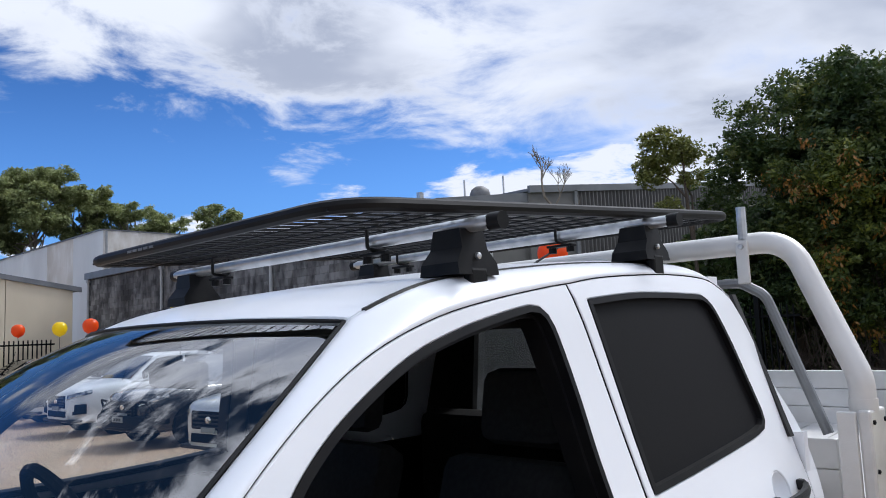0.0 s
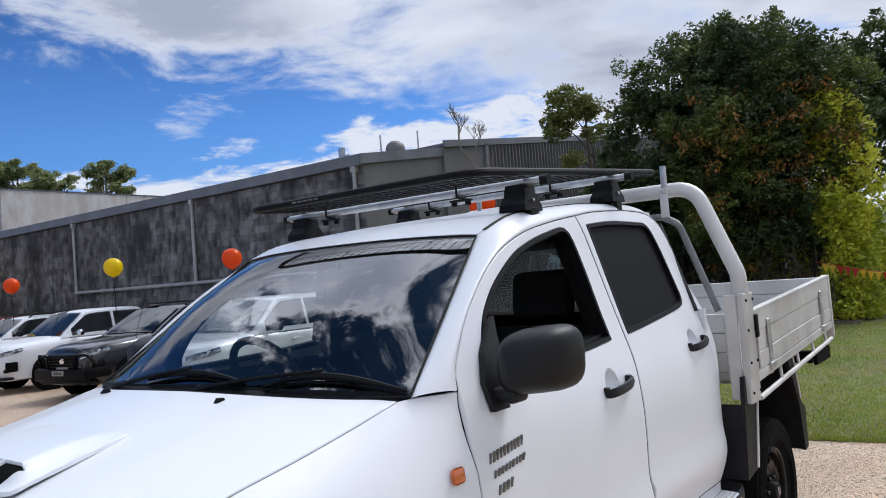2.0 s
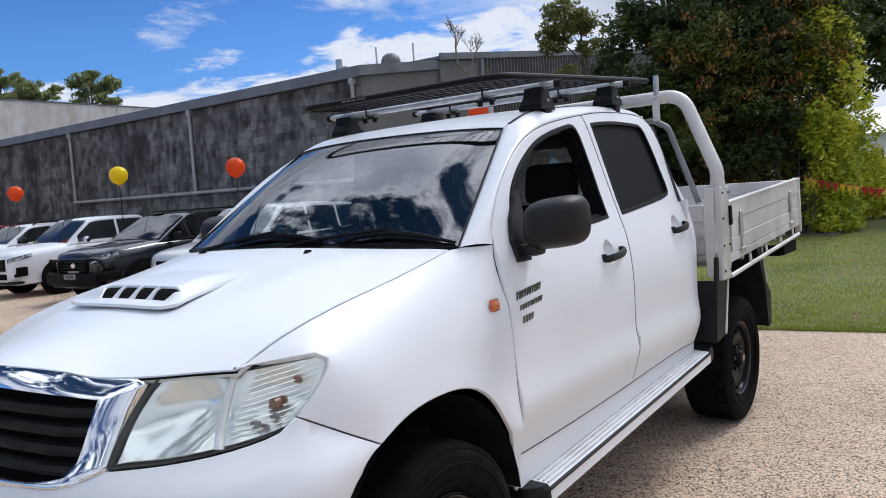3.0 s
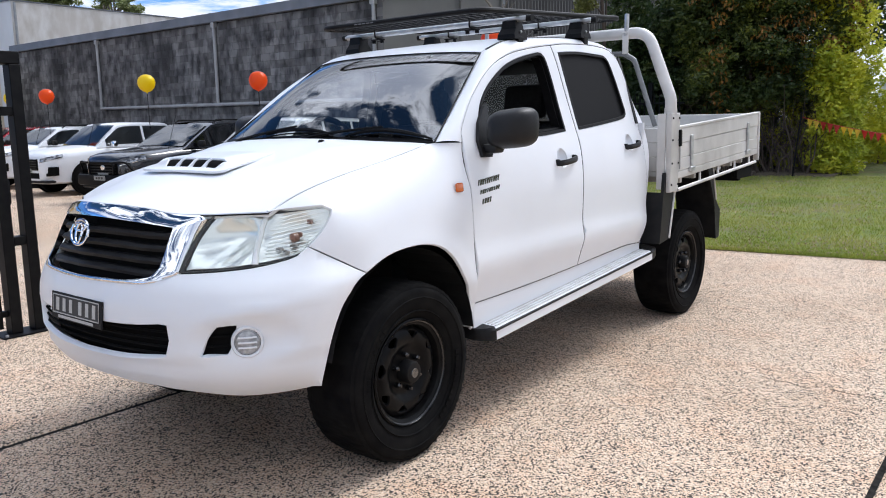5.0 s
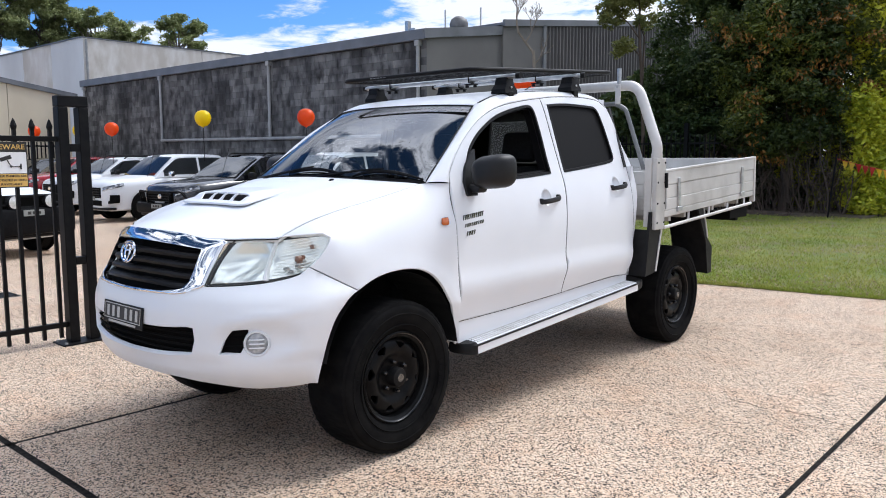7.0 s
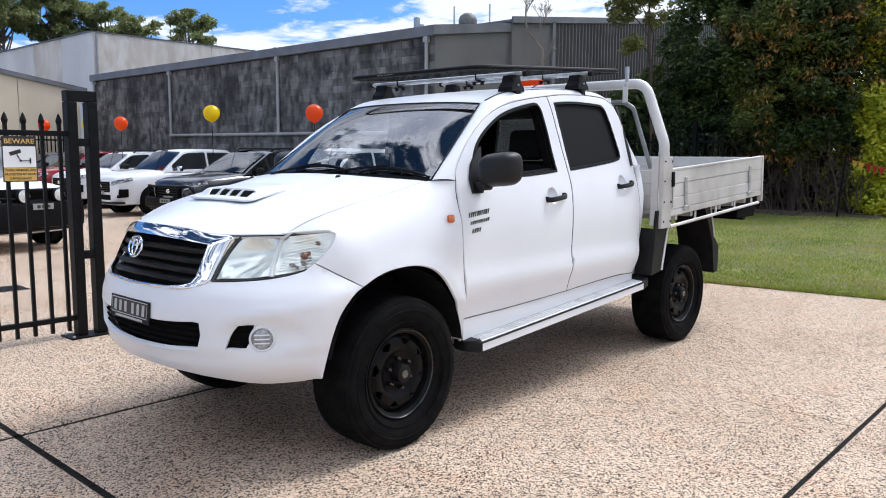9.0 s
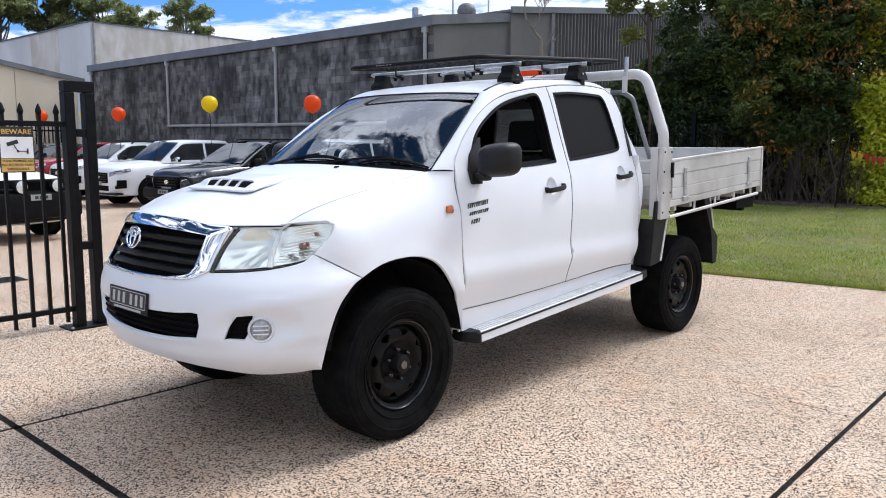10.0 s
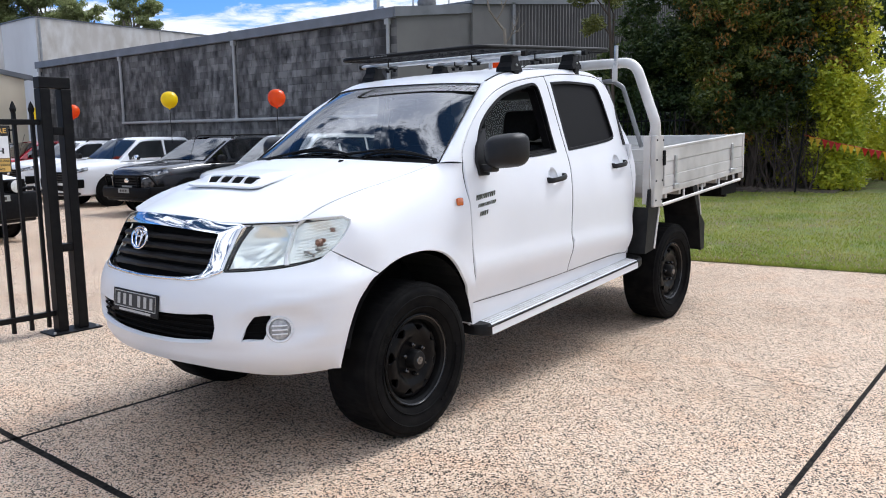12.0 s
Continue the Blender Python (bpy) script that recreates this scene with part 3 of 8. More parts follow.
for x, y, z, r in ((-13.0, 16.7, 5.42, 0.30), (-19.0, 13.6, 4.55, 0.16), (-22.2, 13.6, 4.52, 0.16), (-27.0, 13.4, 4.48, 0.15)):
    vent = thing("roof_vent", "weathered round turbine roof ventilator", "roof vent", "roof vents", at=(x, y, z - 0.15))
    part("neck", lathe([(r * 0.6, -0.3), (r * 0.6, 0.22)], Matrix.Identity(4), 16), vent_grey, vent)
    part("head", lathe([(r * 0.6, 0.2), (r * 0.95, 0.3), (r, 0.42), (r * 0.85, 0.55), (r * 0.45, 0.64), (0.02, 0.66)], Matrix.Identity(4), 20), vent_grey, vent, smooth=True)
for x, y, h in ((-13.05, 16.1, 6.05), (-12.15, 16.75, 6.1)):
    tagged(part("mast", tube([(x, y, 4.9), (x, y, h)], 0.025, 6), galv), "thin grey metal mast on the roof", "mast", "roof masts")
tagged(part("flue", add_box(box((-11.6, 12.8, 4.6), (-11.48, 12.92, 5.12)), (-11.5, 12.83, 4.86), (-11.3, 12.89, 4.92)), galv), "short grey flue on the block building's roof", "flue")

# the taller corrugated building beyond
shed = thing("shed", "grey corrugated steel shed beyond the block building", "building", kind="structure")
part("panel_wall", prism(((15.06, -0.4), (17.05, -0.4), (17.05, 5.44), (15.06, 5.13)), -10.3, -9.98, "x"), render_grey, shed)
v, f = [], []
steps = 320
for k in range(steps + 1):
    y = 17.06 + 15.0 * k / steps
    x = -9.99 + (0.03 if (k // 2) % 2 else -0.03)
    v += [(x, y, -0.4), (x, y, 5.40 + (y - 17.06) * 0.118)]
f = [(2 * k, 2 * k + 2, 2 * k + 3, 2 * k + 1) for k in range(steps)]
mesh_object("corrugated_sheet", v, f, corrugated_grey, shed)
part("barge_board", prism(((15.06, 5.09), (32.0, 7.14), (32.0, 7.32), (15.06, 5.27)), -10.0, -9.93, "x"), fascia_grey, shed)
part("corner_post", box((-10.02, 16.98, -0.4), (-9.93, 17.12, 5.38), 0.01), fascia_grey, shed)
part("roof", prism(((15.06, 5.2), (32.0, 7.25), (32.0, 7.1), (15.06, 5.05)), -26.0, -10.02, "x"), fascia_grey, shed)
part("back_wall", box((-26.0, 31.8, -0.4), (-10.1, 32.0, 7.1)), corrugated_grey, shed)

# tilt-up concrete building far behind, and the cream one beside the yard
tilt = thing("building", "tall pale tilt-up concrete factory with stained panels", "building", kind="structure")
for k, (y0, y1) in enumerate(((17.2, 24.6), (24.63, 32.0), (32.03, 40.0))):
    part("panel", box((-41.3, y0, -0.4), (-41.0, y1, 8.16), 0.02), tilt_concrete, tilt)
for k in range(5):
    part("panel", box((-45.3 - 4.3 * k, 17.17, -0.4), (-41.03 - 4.3 * k, 17.45, 8.19), 0.02), tilt_concrete if k == 1 else tilt_pale, tilt)
part("roof", box((-62, 17.5, 7.6), (-41.3, 40, 7.75)), fascia_grey, tilt)
part("capping", box((-41.36, 17.1, 8.16), (-40.96, 40.0, 8.22)), fascia_grey, tilt)
part("capping", box((-62, 17.1, 8.192), (-41.37, 17.5, 8.25)), fascia_grey, tilt)
part("downpipe", tube([(-40.95, 17.35, 8.1), (-40.95, 17.35, 2)], 0.07, 8), pipe_grey, tilt)
cream = thing("building", "cream rendered shed with a grey barge along its roof", "building", kind="structure")
edge = lambda y: 4.12 + (11.6 - y) * 0.165 if y > 2 else 4.12 + 9.6 * 0.165 - (2 - y) * 0.165
ys = [11.6, 9.2, 6.8, 4.4, 2.0, -0.4, -2.8, -5.2, -7.6]
for a, b in zip(ys, ys[1:]):
    part("panel", prism(((b + 0.012, -0.4), (a - 0.012, -0.4), (a - 0.012, edge(a)), (b + 0.012, edge(b))), -30.3, -30.0, "x"), cream_wall, cream)
part("barge_board", prism(((11.9, edge(11.6) - 0.17), (11.9, edge(11.6) + 0.02), (2.0, edge(2.0) + 0.07), (-7.6, edge(-7.6) + 0.07), (-7.6, edge(-7.6) - 0.12), (2.0, edge(2.0) - 0.12)), -30.02, -29.9, "x"), fascia_grey, cream)
part("roof", prism(((11.8, edge(11.6) - 0.05), (2.0, edge(2.0)), (-7.6, edge(-7.6)), (-7.6, edge(-7.6) - 0.1), (2.0, edge(2.0) - 0.1), (11.8, edge(11.6) - 0.15)), -44.0, -30.03, "x"), fascia_grey, cream)


# ---- trees ----
def clumps(name, centres, mat, leaf, per, spread_r, parent, seed=1, hang=0.0):
    """Leaf clusters round twig ends: every leaf is a small bent quad of its own."""
    rng = np.random.default_rng(seed)
    n = len(centres) * per
    c = np.repeat(np.array(centres)[:, :3], per, axis=0)
    r = np.repeat(np.array([q[3] if len(q) > 3 else spread_r for q in centres]), per)
    d = rng.normal(size=(n, 3))
    d /= np.linalg.norm(d, axis=1)[:, None]
    p = c + d * (r * rng.uniform(0.25, 1.0, n) ** 0.6)[:, None] * np.array((1, 1, 0.75))
    a = rng.normal(size=(n, 3)) * np.array((1, 1, 0.6)) + d * 0.8
    a[:, 2] -= hang
    a /= np.linalg.norm(a, axis=1)[:, None]
    b = np.cross(a, rng.normal(size=(n, 3)))
    b /= np.linalg.norm(b, axis=1)[:, None]
    s = leaf * rng.uniform(0.6, 1.4, n)[:, None]
    quad = np.stack([p - a * s, p + b * s * 0.45, p + a * s, p - b * s * 0.45], axis=1).reshape(-1, 3)
    me = bpy.data.meshes.new(name)
    me.vertices.add(4 * n), me.loops.add(4 * n), me.polygons.add(n)
    me.vertices.foreach_set("co", quad.ravel())
    me.loops.foreach_set("vertex_index", np.arange(4 * n))
    me.polygons.foreach_set("loop_start", np.arange(n) * 4)
    me.update(calc_edges=True)
    me.materials.append(mat)
    ob = new(name, me)
    ob.parent = parent
    return ob


def trunk_and_limbs(parent, base, height, girth, limbs, mat, seed):
    rng = random.Random(seed)
    bm = bmesh.new()
    top = Vector(base) + Vector((rng.uniform(-0.3, 0.3), rng.uniform(-0.3, 0.3), height))
    add_tube(bm, [Vector(base) + (top - Vector(base)) * s + Vector((rng.uniform(-1, 1), rng.uniform(-1, 1), 0)) * girth * 0.6 * s for s in spread(0, 1, 6)], [girth * (1 - 0.75 * s) for s in spread(0, 1, 6)], 8)
    for start, end in limbs:
        a = Vector(base) + (top - Vector(base)) * start
        b = Vector(end)
        m = (a + b) / 2 + Vector((rng.uniform(-1, 1), rng.uniform(-1, 1), 0.6)) * (b - a).length * 0.12
        add_tube(bm, [a, (a + m) / 2, m, (m + b) / 2 + Vector((0, 0, 0.05)), b], [girth * 0.42, girth * 0.34, girth * 0.26, girth * 0.18, girth * 0.07], 6)
    return part("trunk", bm, mat, parent, smooth=True)


def leafy_tree(name, label, base, lobes, leaf_mat, leaf, density, per, seed, girth=0.16, clump=0.28, pods=None, bark_mat=None, bough=0.55, lumps=3.2, flat=0.8):
    """A tree whose crown is filled lobe by lobe with leaf clusters, denser towards the outside."""
    rng = random.Random(seed)
    tree = thing(name, label, "tree")
    centres, ends = [], []
    for x, y, z, rx, ry, rz in lobes:
        ends.append((0.45 + 0.4 * rng.random(), (x, y, z)))
        mean = (rx * ry * rz) ** (1 / 3)
        boughs = int(lumps * (mean / bough) ** 2)
        for k in range(boughs):
            d = Vector((rng.gauss(0, 1), rng.gauss(0, 1), rng.gauss(0, 1))).normalized()
            s = 0.9 * rng.uniform(0.35, 1.0) ** 0.4 * (1 + 0.2 * noise.noise(d * 2.3 + Vector((x, y, z))))
            c = Vector((x + d.x * rx * s, y + d.y * ry * s, z + d.z * rz * s))
            size = bough * rng.uniform(0.7, 1.25)
            for q in range(density):
                e = Vector((rng.gauss(0, 1), rng.gauss(0, 1), rng.gauss(0, 1))).normalized() * size * rng.uniform(0.3, 1.0) ** 0.5
                centres.append((c.x + e.x, c.y + e.y, max(base[2] + 0.25, c.z + e.z * flat), clump * rng.uniform(0.6, 1.3)))
    trunk_and_limbs(tree, base, max(l[2] for l in lobes) - base[2], girth, ends, bark_mat or bark, seed)
    clumps("crown", centres, leaf_mat, leaf, per, clump, tree, seed)
    if pods:
        outer = [c for c in centres if c[1] < base[1] + 0.5 and 1.2 < c[2] < 5.6]
        rng.shuffle(outer)
        clumps("seed_pod", [(x, y - 0.25, z - 0.1, 0.25) for x, y, z, r in outer[:pods]], seed_leaf, 0.05, 30, 0.22, tree, seed + 7, 1.6)
    return tree


leafy_tree("tree", "large dense dark green tree beside the shed", (-5.2, 19.0, 0.0),
           ((-5.7, 18.9, 4.7, 1.7, 1.6, 1.8), (-5.3, 19.0, 3.3, 1.6, 1.4, 1.6), (-4.4, 18.8, 6.2, 2.0, 1.9, 1.4), (-2.9, 19.2, 6.2, 1.8, 1.8, 1.5), (-3.7, 19.3, 6.6, 1.5, 1.3, 1.0), (-5.6, 18.5, 2.6, 1.6, 1.4, 1.5), (-6.6, 19.3, 1.7, 1.2, 1.2, 1.4), (-1.9, 19.5, 5.0, 1.4, 1.3, 1.7)),
           dark_leaf, 0.058, 12, 34, 3, 0.17, 0.21, lumps=5.5)
leafy_tree("tree", "olive-green tree hung with orange seed pods over the lawn", (-3.2, 18.0, 0.0),
           ((-3.6, 18.3, 3.4, 1.5, 1.3, 1.5), (-3.5, 17.6, 4.4, 1.7, 1.5, 1.5), (-2.6, 18.0, 4.5, 1.4, 1.4, 1.6), (-3.1, 17.6, 2.5, 1.5, 1.2, 1.2), (-1.7, 18.7, 4.0, 1.0, 0.9, 1.5), (-2.4, 18.4, 5.7, 1.2, 1.1, 1.0), (-1.6, 19.0, 5.4, 0.9, 0.9, 0.9)),
           acacia_leaf, 0.055, 11, 34, 17, 0.15, 0.20, pods=130, lumps=5.0, bough=0.45)
leafy_tree("tree", "leafy green tree behind the hedge", (0.2, 23.5, 0.0), ((0.2, 23.5, 5.5, 2.4, 2.2, 1.8), (2.8, 24.0, 5.3, 2.2, 2.0, 1.7), (-1.5, 22.6, 4.9, 1.5, 1.4, 1.6), (-0.6, 23.0, 6.6, 1.8, 1.6, 1.4)), dark_leaf, 0.085, 10, 22, 11, 0.18, 0.24)
leafy_tree("tree", "slender olive-green tree before the shed wall", (-6.15, 16.2, 0.0), ((-6.75, 16.0, 5.65, 0.50, 0.5, 0.50), (-6.98, 15.95, 5.15, 0.42, 0.4, 0.38), (-6.35, 16.1, 5.30, 0.40, 0.4, 0.55), (-6.80, 16.0, 4.40, 0.34, 0.3, 0.24)), olive_leaf, 0.045, 9, 22, 4, 0.07, 0.12, bough=0.22, lumps=3.4)
leafy_tree("tree", "shaded green shrub behind the black fence", (-6.6, 17.2, 0.0), ((-6.9, 17.3, 3.0, 1.0, 0.9, 1.0), (-6.2, 17.4, 1.9, 0.9, 0.8, 0.9)), dark_leaf, 0.08, 9, 22, 21, 0.07, 0.2, bough=0.4)
leafy_tree("tree", "dense shaded greenery behind the black fence", (-7.5, 21.0, 0.0), ((-8.6, 21.0, 1.7, 1.5, 0.9, 1.8), (-6.6, 20.6, 1.6, 1.6, 0.9, 1.8), (-4.6, 20.4, 1.5, 1.6, 0.9, 1.8), (-2.9, 20.2, 1.6, 1.3, 0.9, 1.8)), dark_leaf, 0.09, 14, 34, 23, 0.09, 0.28, lumps=7)
# bare lower stems of the big tree
stems = thing("bush", "thicket of bare brown stems under the dark tree", "bush")
bm = bmesh.new()
rng = random.Random(8)
for k in range(190):
    x, y = rng.uniform(-5.2, -1.6), rng.uniform(17.0, 18.9)
    lean = Vector((rng.uniform(-0.7, 0.7), rng.uniform(-0.5, 0.3), rng.uniform(0.9, 2.2)))
    a = Vector((x, y, 0.0))
    wig = lambda q: Vector((rng.uniform(-q, q), rng.uniform(-q, q), 0))
    r = rng.choice((0.007, 0.008, 0.010, 0.012, 0.022))
    add_tube(bm, [a, a + lean * 0.3 + wig(0.10), a + lean * 0.65 + wig(0.16), a + lean + wig(0.1)], [r, r * 0.8, r * 0.6, r * 0.3], 5)
    for q in range(2):
        c = a + lean * rng.uniform(0.3, 0.8)
        d = Vector((rng.uniform(-0.6, 0.6), rng.uniform(-0.4, 0.3), rng.uniform(-0.1, 0.6)))
        add_tube(bm, [c, c + d * 0.5 + wig(0.05), c + d], [r * 0.5, r * 0.4, 0.002], 4)
tagged(part("stem", bm, bark, stems), kind="stuff")

# lime-green planting: a tall shrub by the tree, a row falling away behind it and a low far hedge
def green_row(name, label, centres, stems, seed):
    row = thing(name, label, "hedge", "lime-green hedges")
    clumps("foliage", centres, lime_leaf, 0.06, 60, 0.33, row, seed)
    for x, y, h in stems:
        part("stem", tube([(x, y, -0.02), (x + 0.06, y, h * 0.5), (x - 0.03, y + 0.05, h)], [0.03, 0.022, 0.008], 6), bark, row, smooth=True)


rng = random.Random(12)
row_a, row_b, row_c = [], [], []
for k in range(420):
    s = rng.random()
    x, y = -2.9 + 2.6 * s + rng.uniform(-0.5, 0.5), 18.6 + 6.5 * s + rng.uniform(-0.7, 0.7)
    h = 3.2 - 1.7 * s + 0.4 * noise.noise(Vector((x, y, 2.2)))
    row_a.append((x, y, rng.uniform(0.2, h), 0.33))
for k in range(330):
    x, y, z = rng.uniform(-1.62, -0.85), rng.uniform(17.4, 18.8), rng.uniform(0.15, 3.4)
    if z < 2.9 + 0.6 * noise.noise(Vector((x * 1.5, y, 4.1))) - 0.3 * (x + 1.6):
        row_b.append((x + 0.036 * z, y, z, 0.3))
for k in range(330):
    x = rng.uniform(-0.6, 9.0)
    row_c.append((x, 26.2 + rng.uniform(-0.5, 0.5), rng.uniform(0.2, 1.75 + 0.15 * noise.noise(Vector((x, 0, 0)))), 0.33))
green_row("hedge", "lime-green hedge row falling away behind the dark tree", row_a, [(-2.6 + 0.52 * k, 19.2 + 1.3 * k, 1.2) for k in range(5)], 5)
for k in range(120):
    z = rng.uniform(2.2, 5.2)
    x = -0.98 - 0.10 * (z - 3.0) + rng.uniform(-0.9, 0.45) * (1.15 - 0.14 * (z - 2.4))
    row_b.append((x, rng.uniform(17.9, 19.2), z, 0.33))
green_row("shrub", "tall yellow-green shrub beside the dark tree on the lawn", row_b, [(-1.45, 17.8, 1.8), (-1.2, 18.2, 2.0), (-1.0, 17.9, 1.6)], 6)
green_row("hedge", "low clipped yellow-green hedge along the far end of the lawn", row_c, [(0.2 + 1.2 * k, 26.2, 0.9) for k in range(8)], 7)

# far gum trees behind the factory, and the bare tree over the roof
for k, (x, y, h, w) in enumerate(((-85.6, 48.9, 19.3, 4.6), (-96.9, 43.8, 20.9, 5.0), (-98.9, 49.4, 19.9, 3.4), (-98.4, 31.9, 24.3, 7.4), (-101.2, 39.0, 23.0, 6.4), (-100.6, 24.0, 24.2, 8.2), (-102.1, 14.5, 24.0, 8.4))):
    rng = random.Random(40 + k)
    lobes = []
    for j in range(int(9 + 4.6 * w)):
        a, q = rng.uniform(0, 6.283), rng.random() ** 0.6
        r = w * rng.uniform(0.15, 0.25)
        lobes.append((x + math.cos(a) * w * 0.82 * q, y + math.sin(a) * w * 0.7 * q, h - r * 0.5 - (0.15 + q * q) * 0.42 * w * rng.uniform(0.4, 1.5) - (rng.random() ** 1.6) * h * 0.34, r, r, r * 0.62))
    leafy_tree("tree", "tall spreading gum tree beyond the factory roofs", (x, y, 0.0), lobes, gum_leaf, 0.15, 8, 22, 50 + k, 0.30, 0.38, bark_mat=pale_bark, bough=0.62, lumps=3.0, flat=0.6)
bare = thing("tree", "thin leafless grey tree before the shed wall", "tree")
bm = bmesh.new()
rng = random.Random(77)


def branch(a, d, length, r, depth):
    b = a + d * length
    add_tube(bm, [a, (a + b) / 2 + Vector((rng.uniform(-1, 1), rng.uniform(-1, 1), 0)) * length * 0.06, b], [r, r * 0.85, r * 0.7], 5)
    if depth:
        for k in range(3):
            side = Vector((rng.uniform(-1, 1), rng.uniform(-1, 1), rng.uniform(-0.1, 0.6)))
            branch(a + d * length * (1.0 if k == 0 else rng.uniform(0.55, 1.0)), (d + side * (0.5 if k == 0 else 1.05)).normalized(), length * rng.uniform(0.58, 0.80), max(0.004, r * 0.62), depth - 1)


branch(Vector((-7.75, 13.35, 0.0)), Vector((0, 0, 1)), 4.05, 0.055, 0)
branch(Vector((-7.75, 13.35, 4.0)), Vector((-0.42, -0.34, 0.72)).normalized(), 0.62, 0.036, 0)
branch(Vector((-8.04, 13.12, 4.48)), Vector((-0.10, -0.06, 1)).normalized(), 0.42, 0.028, 4)
branch(Vector((-7.90, 13.22, 4.25)), Vector((0.40, 0.30, 0.9)).normalized(), 0.36, 0.020, 4)
branch(Vector((-7.75, 13.35, 3.7)), Vector((0.45, 0.40, 0.8)).normalized(), 0.34, 0.018, 3)
part("trunk", bm, pale_bark, bare)

# ---- black steel gate, post and sign ----
GX = -2.72
gate = thing("gate", "black powder-coated steel picket gate with spear tops", "gate")
bm = box((GX - 0.0125, -0.0125, 0.055), (GX + 0.0125, 0.0125, 1.66))
add_lathe(bm, [(0.013, 1.655), (0.022, 1.675), (0.024, 1.69), (0.012, 1.725), (0.002, 1.745)], Matrix.Translation((GX, 0, 0)), 8)
picket = part("picket", bm, rack_black, gate)
picket.location = (0, -0.155, 0)
for k in range(1, 26):
    ob = new("picket", picket.data)
    ob.location, ob.parent = (0, -0.155 - 0.127 * k, 0), gate
for z in (0.155, 1.595):
    part("rail", box((GX - 0.02, -3.35, z - 0.02), (GX + 0.02, -0.106, z + 0.02), 0.004), rack_black, gate)
post = thing("gate_post", "black steel double gate post on a bolted base plate", "gate post")
for y0, y1 in ((-0.105, -0.03), (0.05, 0.125)):
    part("upright", box((GX - 0.05, y0, 0.012), (GX + 0.05, y1, 1.84), 0.006), rack_black, post)
part("crossbar", box((GX - 0.05, -0.105, 1.842), (GX + 0.05, 0.125, 1.925), 0.006), rack_black, post)
part("crossbar", box((GX - 0.045, -0.028, 1.50), (GX + 0.045, 0.048, 1.56), 0.004), rack_black, post)
part("crossbar", box((GX - 0.045, -0.028, 0.62), (GX + 0.045, 0.048, 0.68), 0.004), rack_black, post)
part("base_plate", box((GX - 0.11, -0.185, 0.0), (GX + 0.11, 0.205, 0.012), 0.003), rack_black, post)
for x, y in ((-0.08, -0.155), (0.08, -0.155), (-0.08, 0.175), (0.08, 0.175)):
    part("bolt", lathe([(0.012, 0.012), (0.012, 0.024), (0.008, 0.026)], Matrix.Translation((GX + x, y, 0)), 6), galv, post)
sign_yellow = material("sign_yellow", (0.74, 0.47, 0.13), 0.5, second=(0.64, 0.40, 0.10), scale=8)
sign_white = material("sign_white", (0.86, 0.86, 0.86), 0.5, second=(0.80, 0.80, 0.79), scale=6)
sign_black = material("sign_black", (0.015, 0.014, 0.013), 0.5, second=(0.03, 0.028, 0.025), scale=12)


def lettering(name, text, m, size, mat, parent, align="CENTER", depth=0.0008, width=None):
    c = bpy.data.curves.new(name, "FONT")
    c.body, c.size, c.align_x, c.align_y, c.extrude = text, size, align, "CENTER", depth
    c.offset = size * 0.012
    c.resolution_u = 3
    raw = new("glyphs", c)
    bpy.context.view_layer.update()
    me = bpy.data.meshes.new_from_object(raw.evaluated_get(bpy.context.evaluated_depsgraph_get()))
    bpy.data.objects.remove(raw)
    bpy.data.curves.remove(c)
    if width:
        xs = [p.co.x for p in me.vertices]
        k = width / (max(xs) - min(xs))
        for p in me.vertices:
            p.co.x *= k
    me.transform(m)
    me.materials.clear()
    me.materials.append(mat)
    ob = new(name, me)
    ob.parent = parent
    return ob


SY0, SY1, SZ0, SZ1 = -0.575, -0.335, 1.235, 1.57
sign = thing("sign", "video surveillance warning sign in black, white and yellow on the gate", "sign")
part("plate", box((GX + 0.022, SY0, SZ0), (GX + 0.025, SY1, SZ1), 0.001), sign_black, sign)
part("panel", box((GX + 0.025, SY0 + 0.008, SZ0 + 0.105), (GX + 0.0258, SY1 - 0.008, SZ1 - 0.075)), sign_white, sign)
part("panel", box((GX + 0.025, SY0 + 0.008, SZ0 + 0.008), (GX + 0.0258, SY1 - 0.008, SZ0 + 0.101)), sign_yellow, sign)
face = Matrix.Translation((GX + 0.0265, (SY0 + SY1) / 2, 0)) @ Euler((radians(90), 0, radians(90))).to_matrix().to_4x4()
lettering("lettering", "BEWARE", Matrix.Translation((0, 0, SZ1 - 0.039)) @ face, 0.05, sign_yellow, sign, width=0.205)
for k, words in enumerate(("THESE PREMISES ARE", "PROTECTED BY VIDEO", "SURVEILLANCE")):
    lettering("lettering", words, Matrix.Translation((0, 0, SZ0 + 0.085 - 0.03 * k)) @ face, 0.022, sign_black, sign, width=0.215 if k < 2 else 0.15)
mid = (SY0 + SY1) / 2
part("symbol", box((-0.0005, -0.04, -0.014), (0.0009, 0.04, 0.014), 0.0, Matrix.Translation((GX + 0.026, mid - 0.03, SZ0 + 0.215)) @ pose(0, 0, 0, 18)), sign_black, sign)
part("symbol", tube([(GX + 0.0262, mid - 0.02, SZ0 + 0.2), (GX + 0.0262, mid + 0.005, SZ0 + 0.155), (GX + 0.0262, mid + 0.07, SZ0 + 0.155)], 0.004, 6), sign_black, sign)
part("symbol", tube([(GX + 0.0262, mid + 0.072, SZ0 + 0.135), (GX + 0.0262, mid + 0.072, SZ0 + 0.175)], 0.006, 6), sign_black, sign)
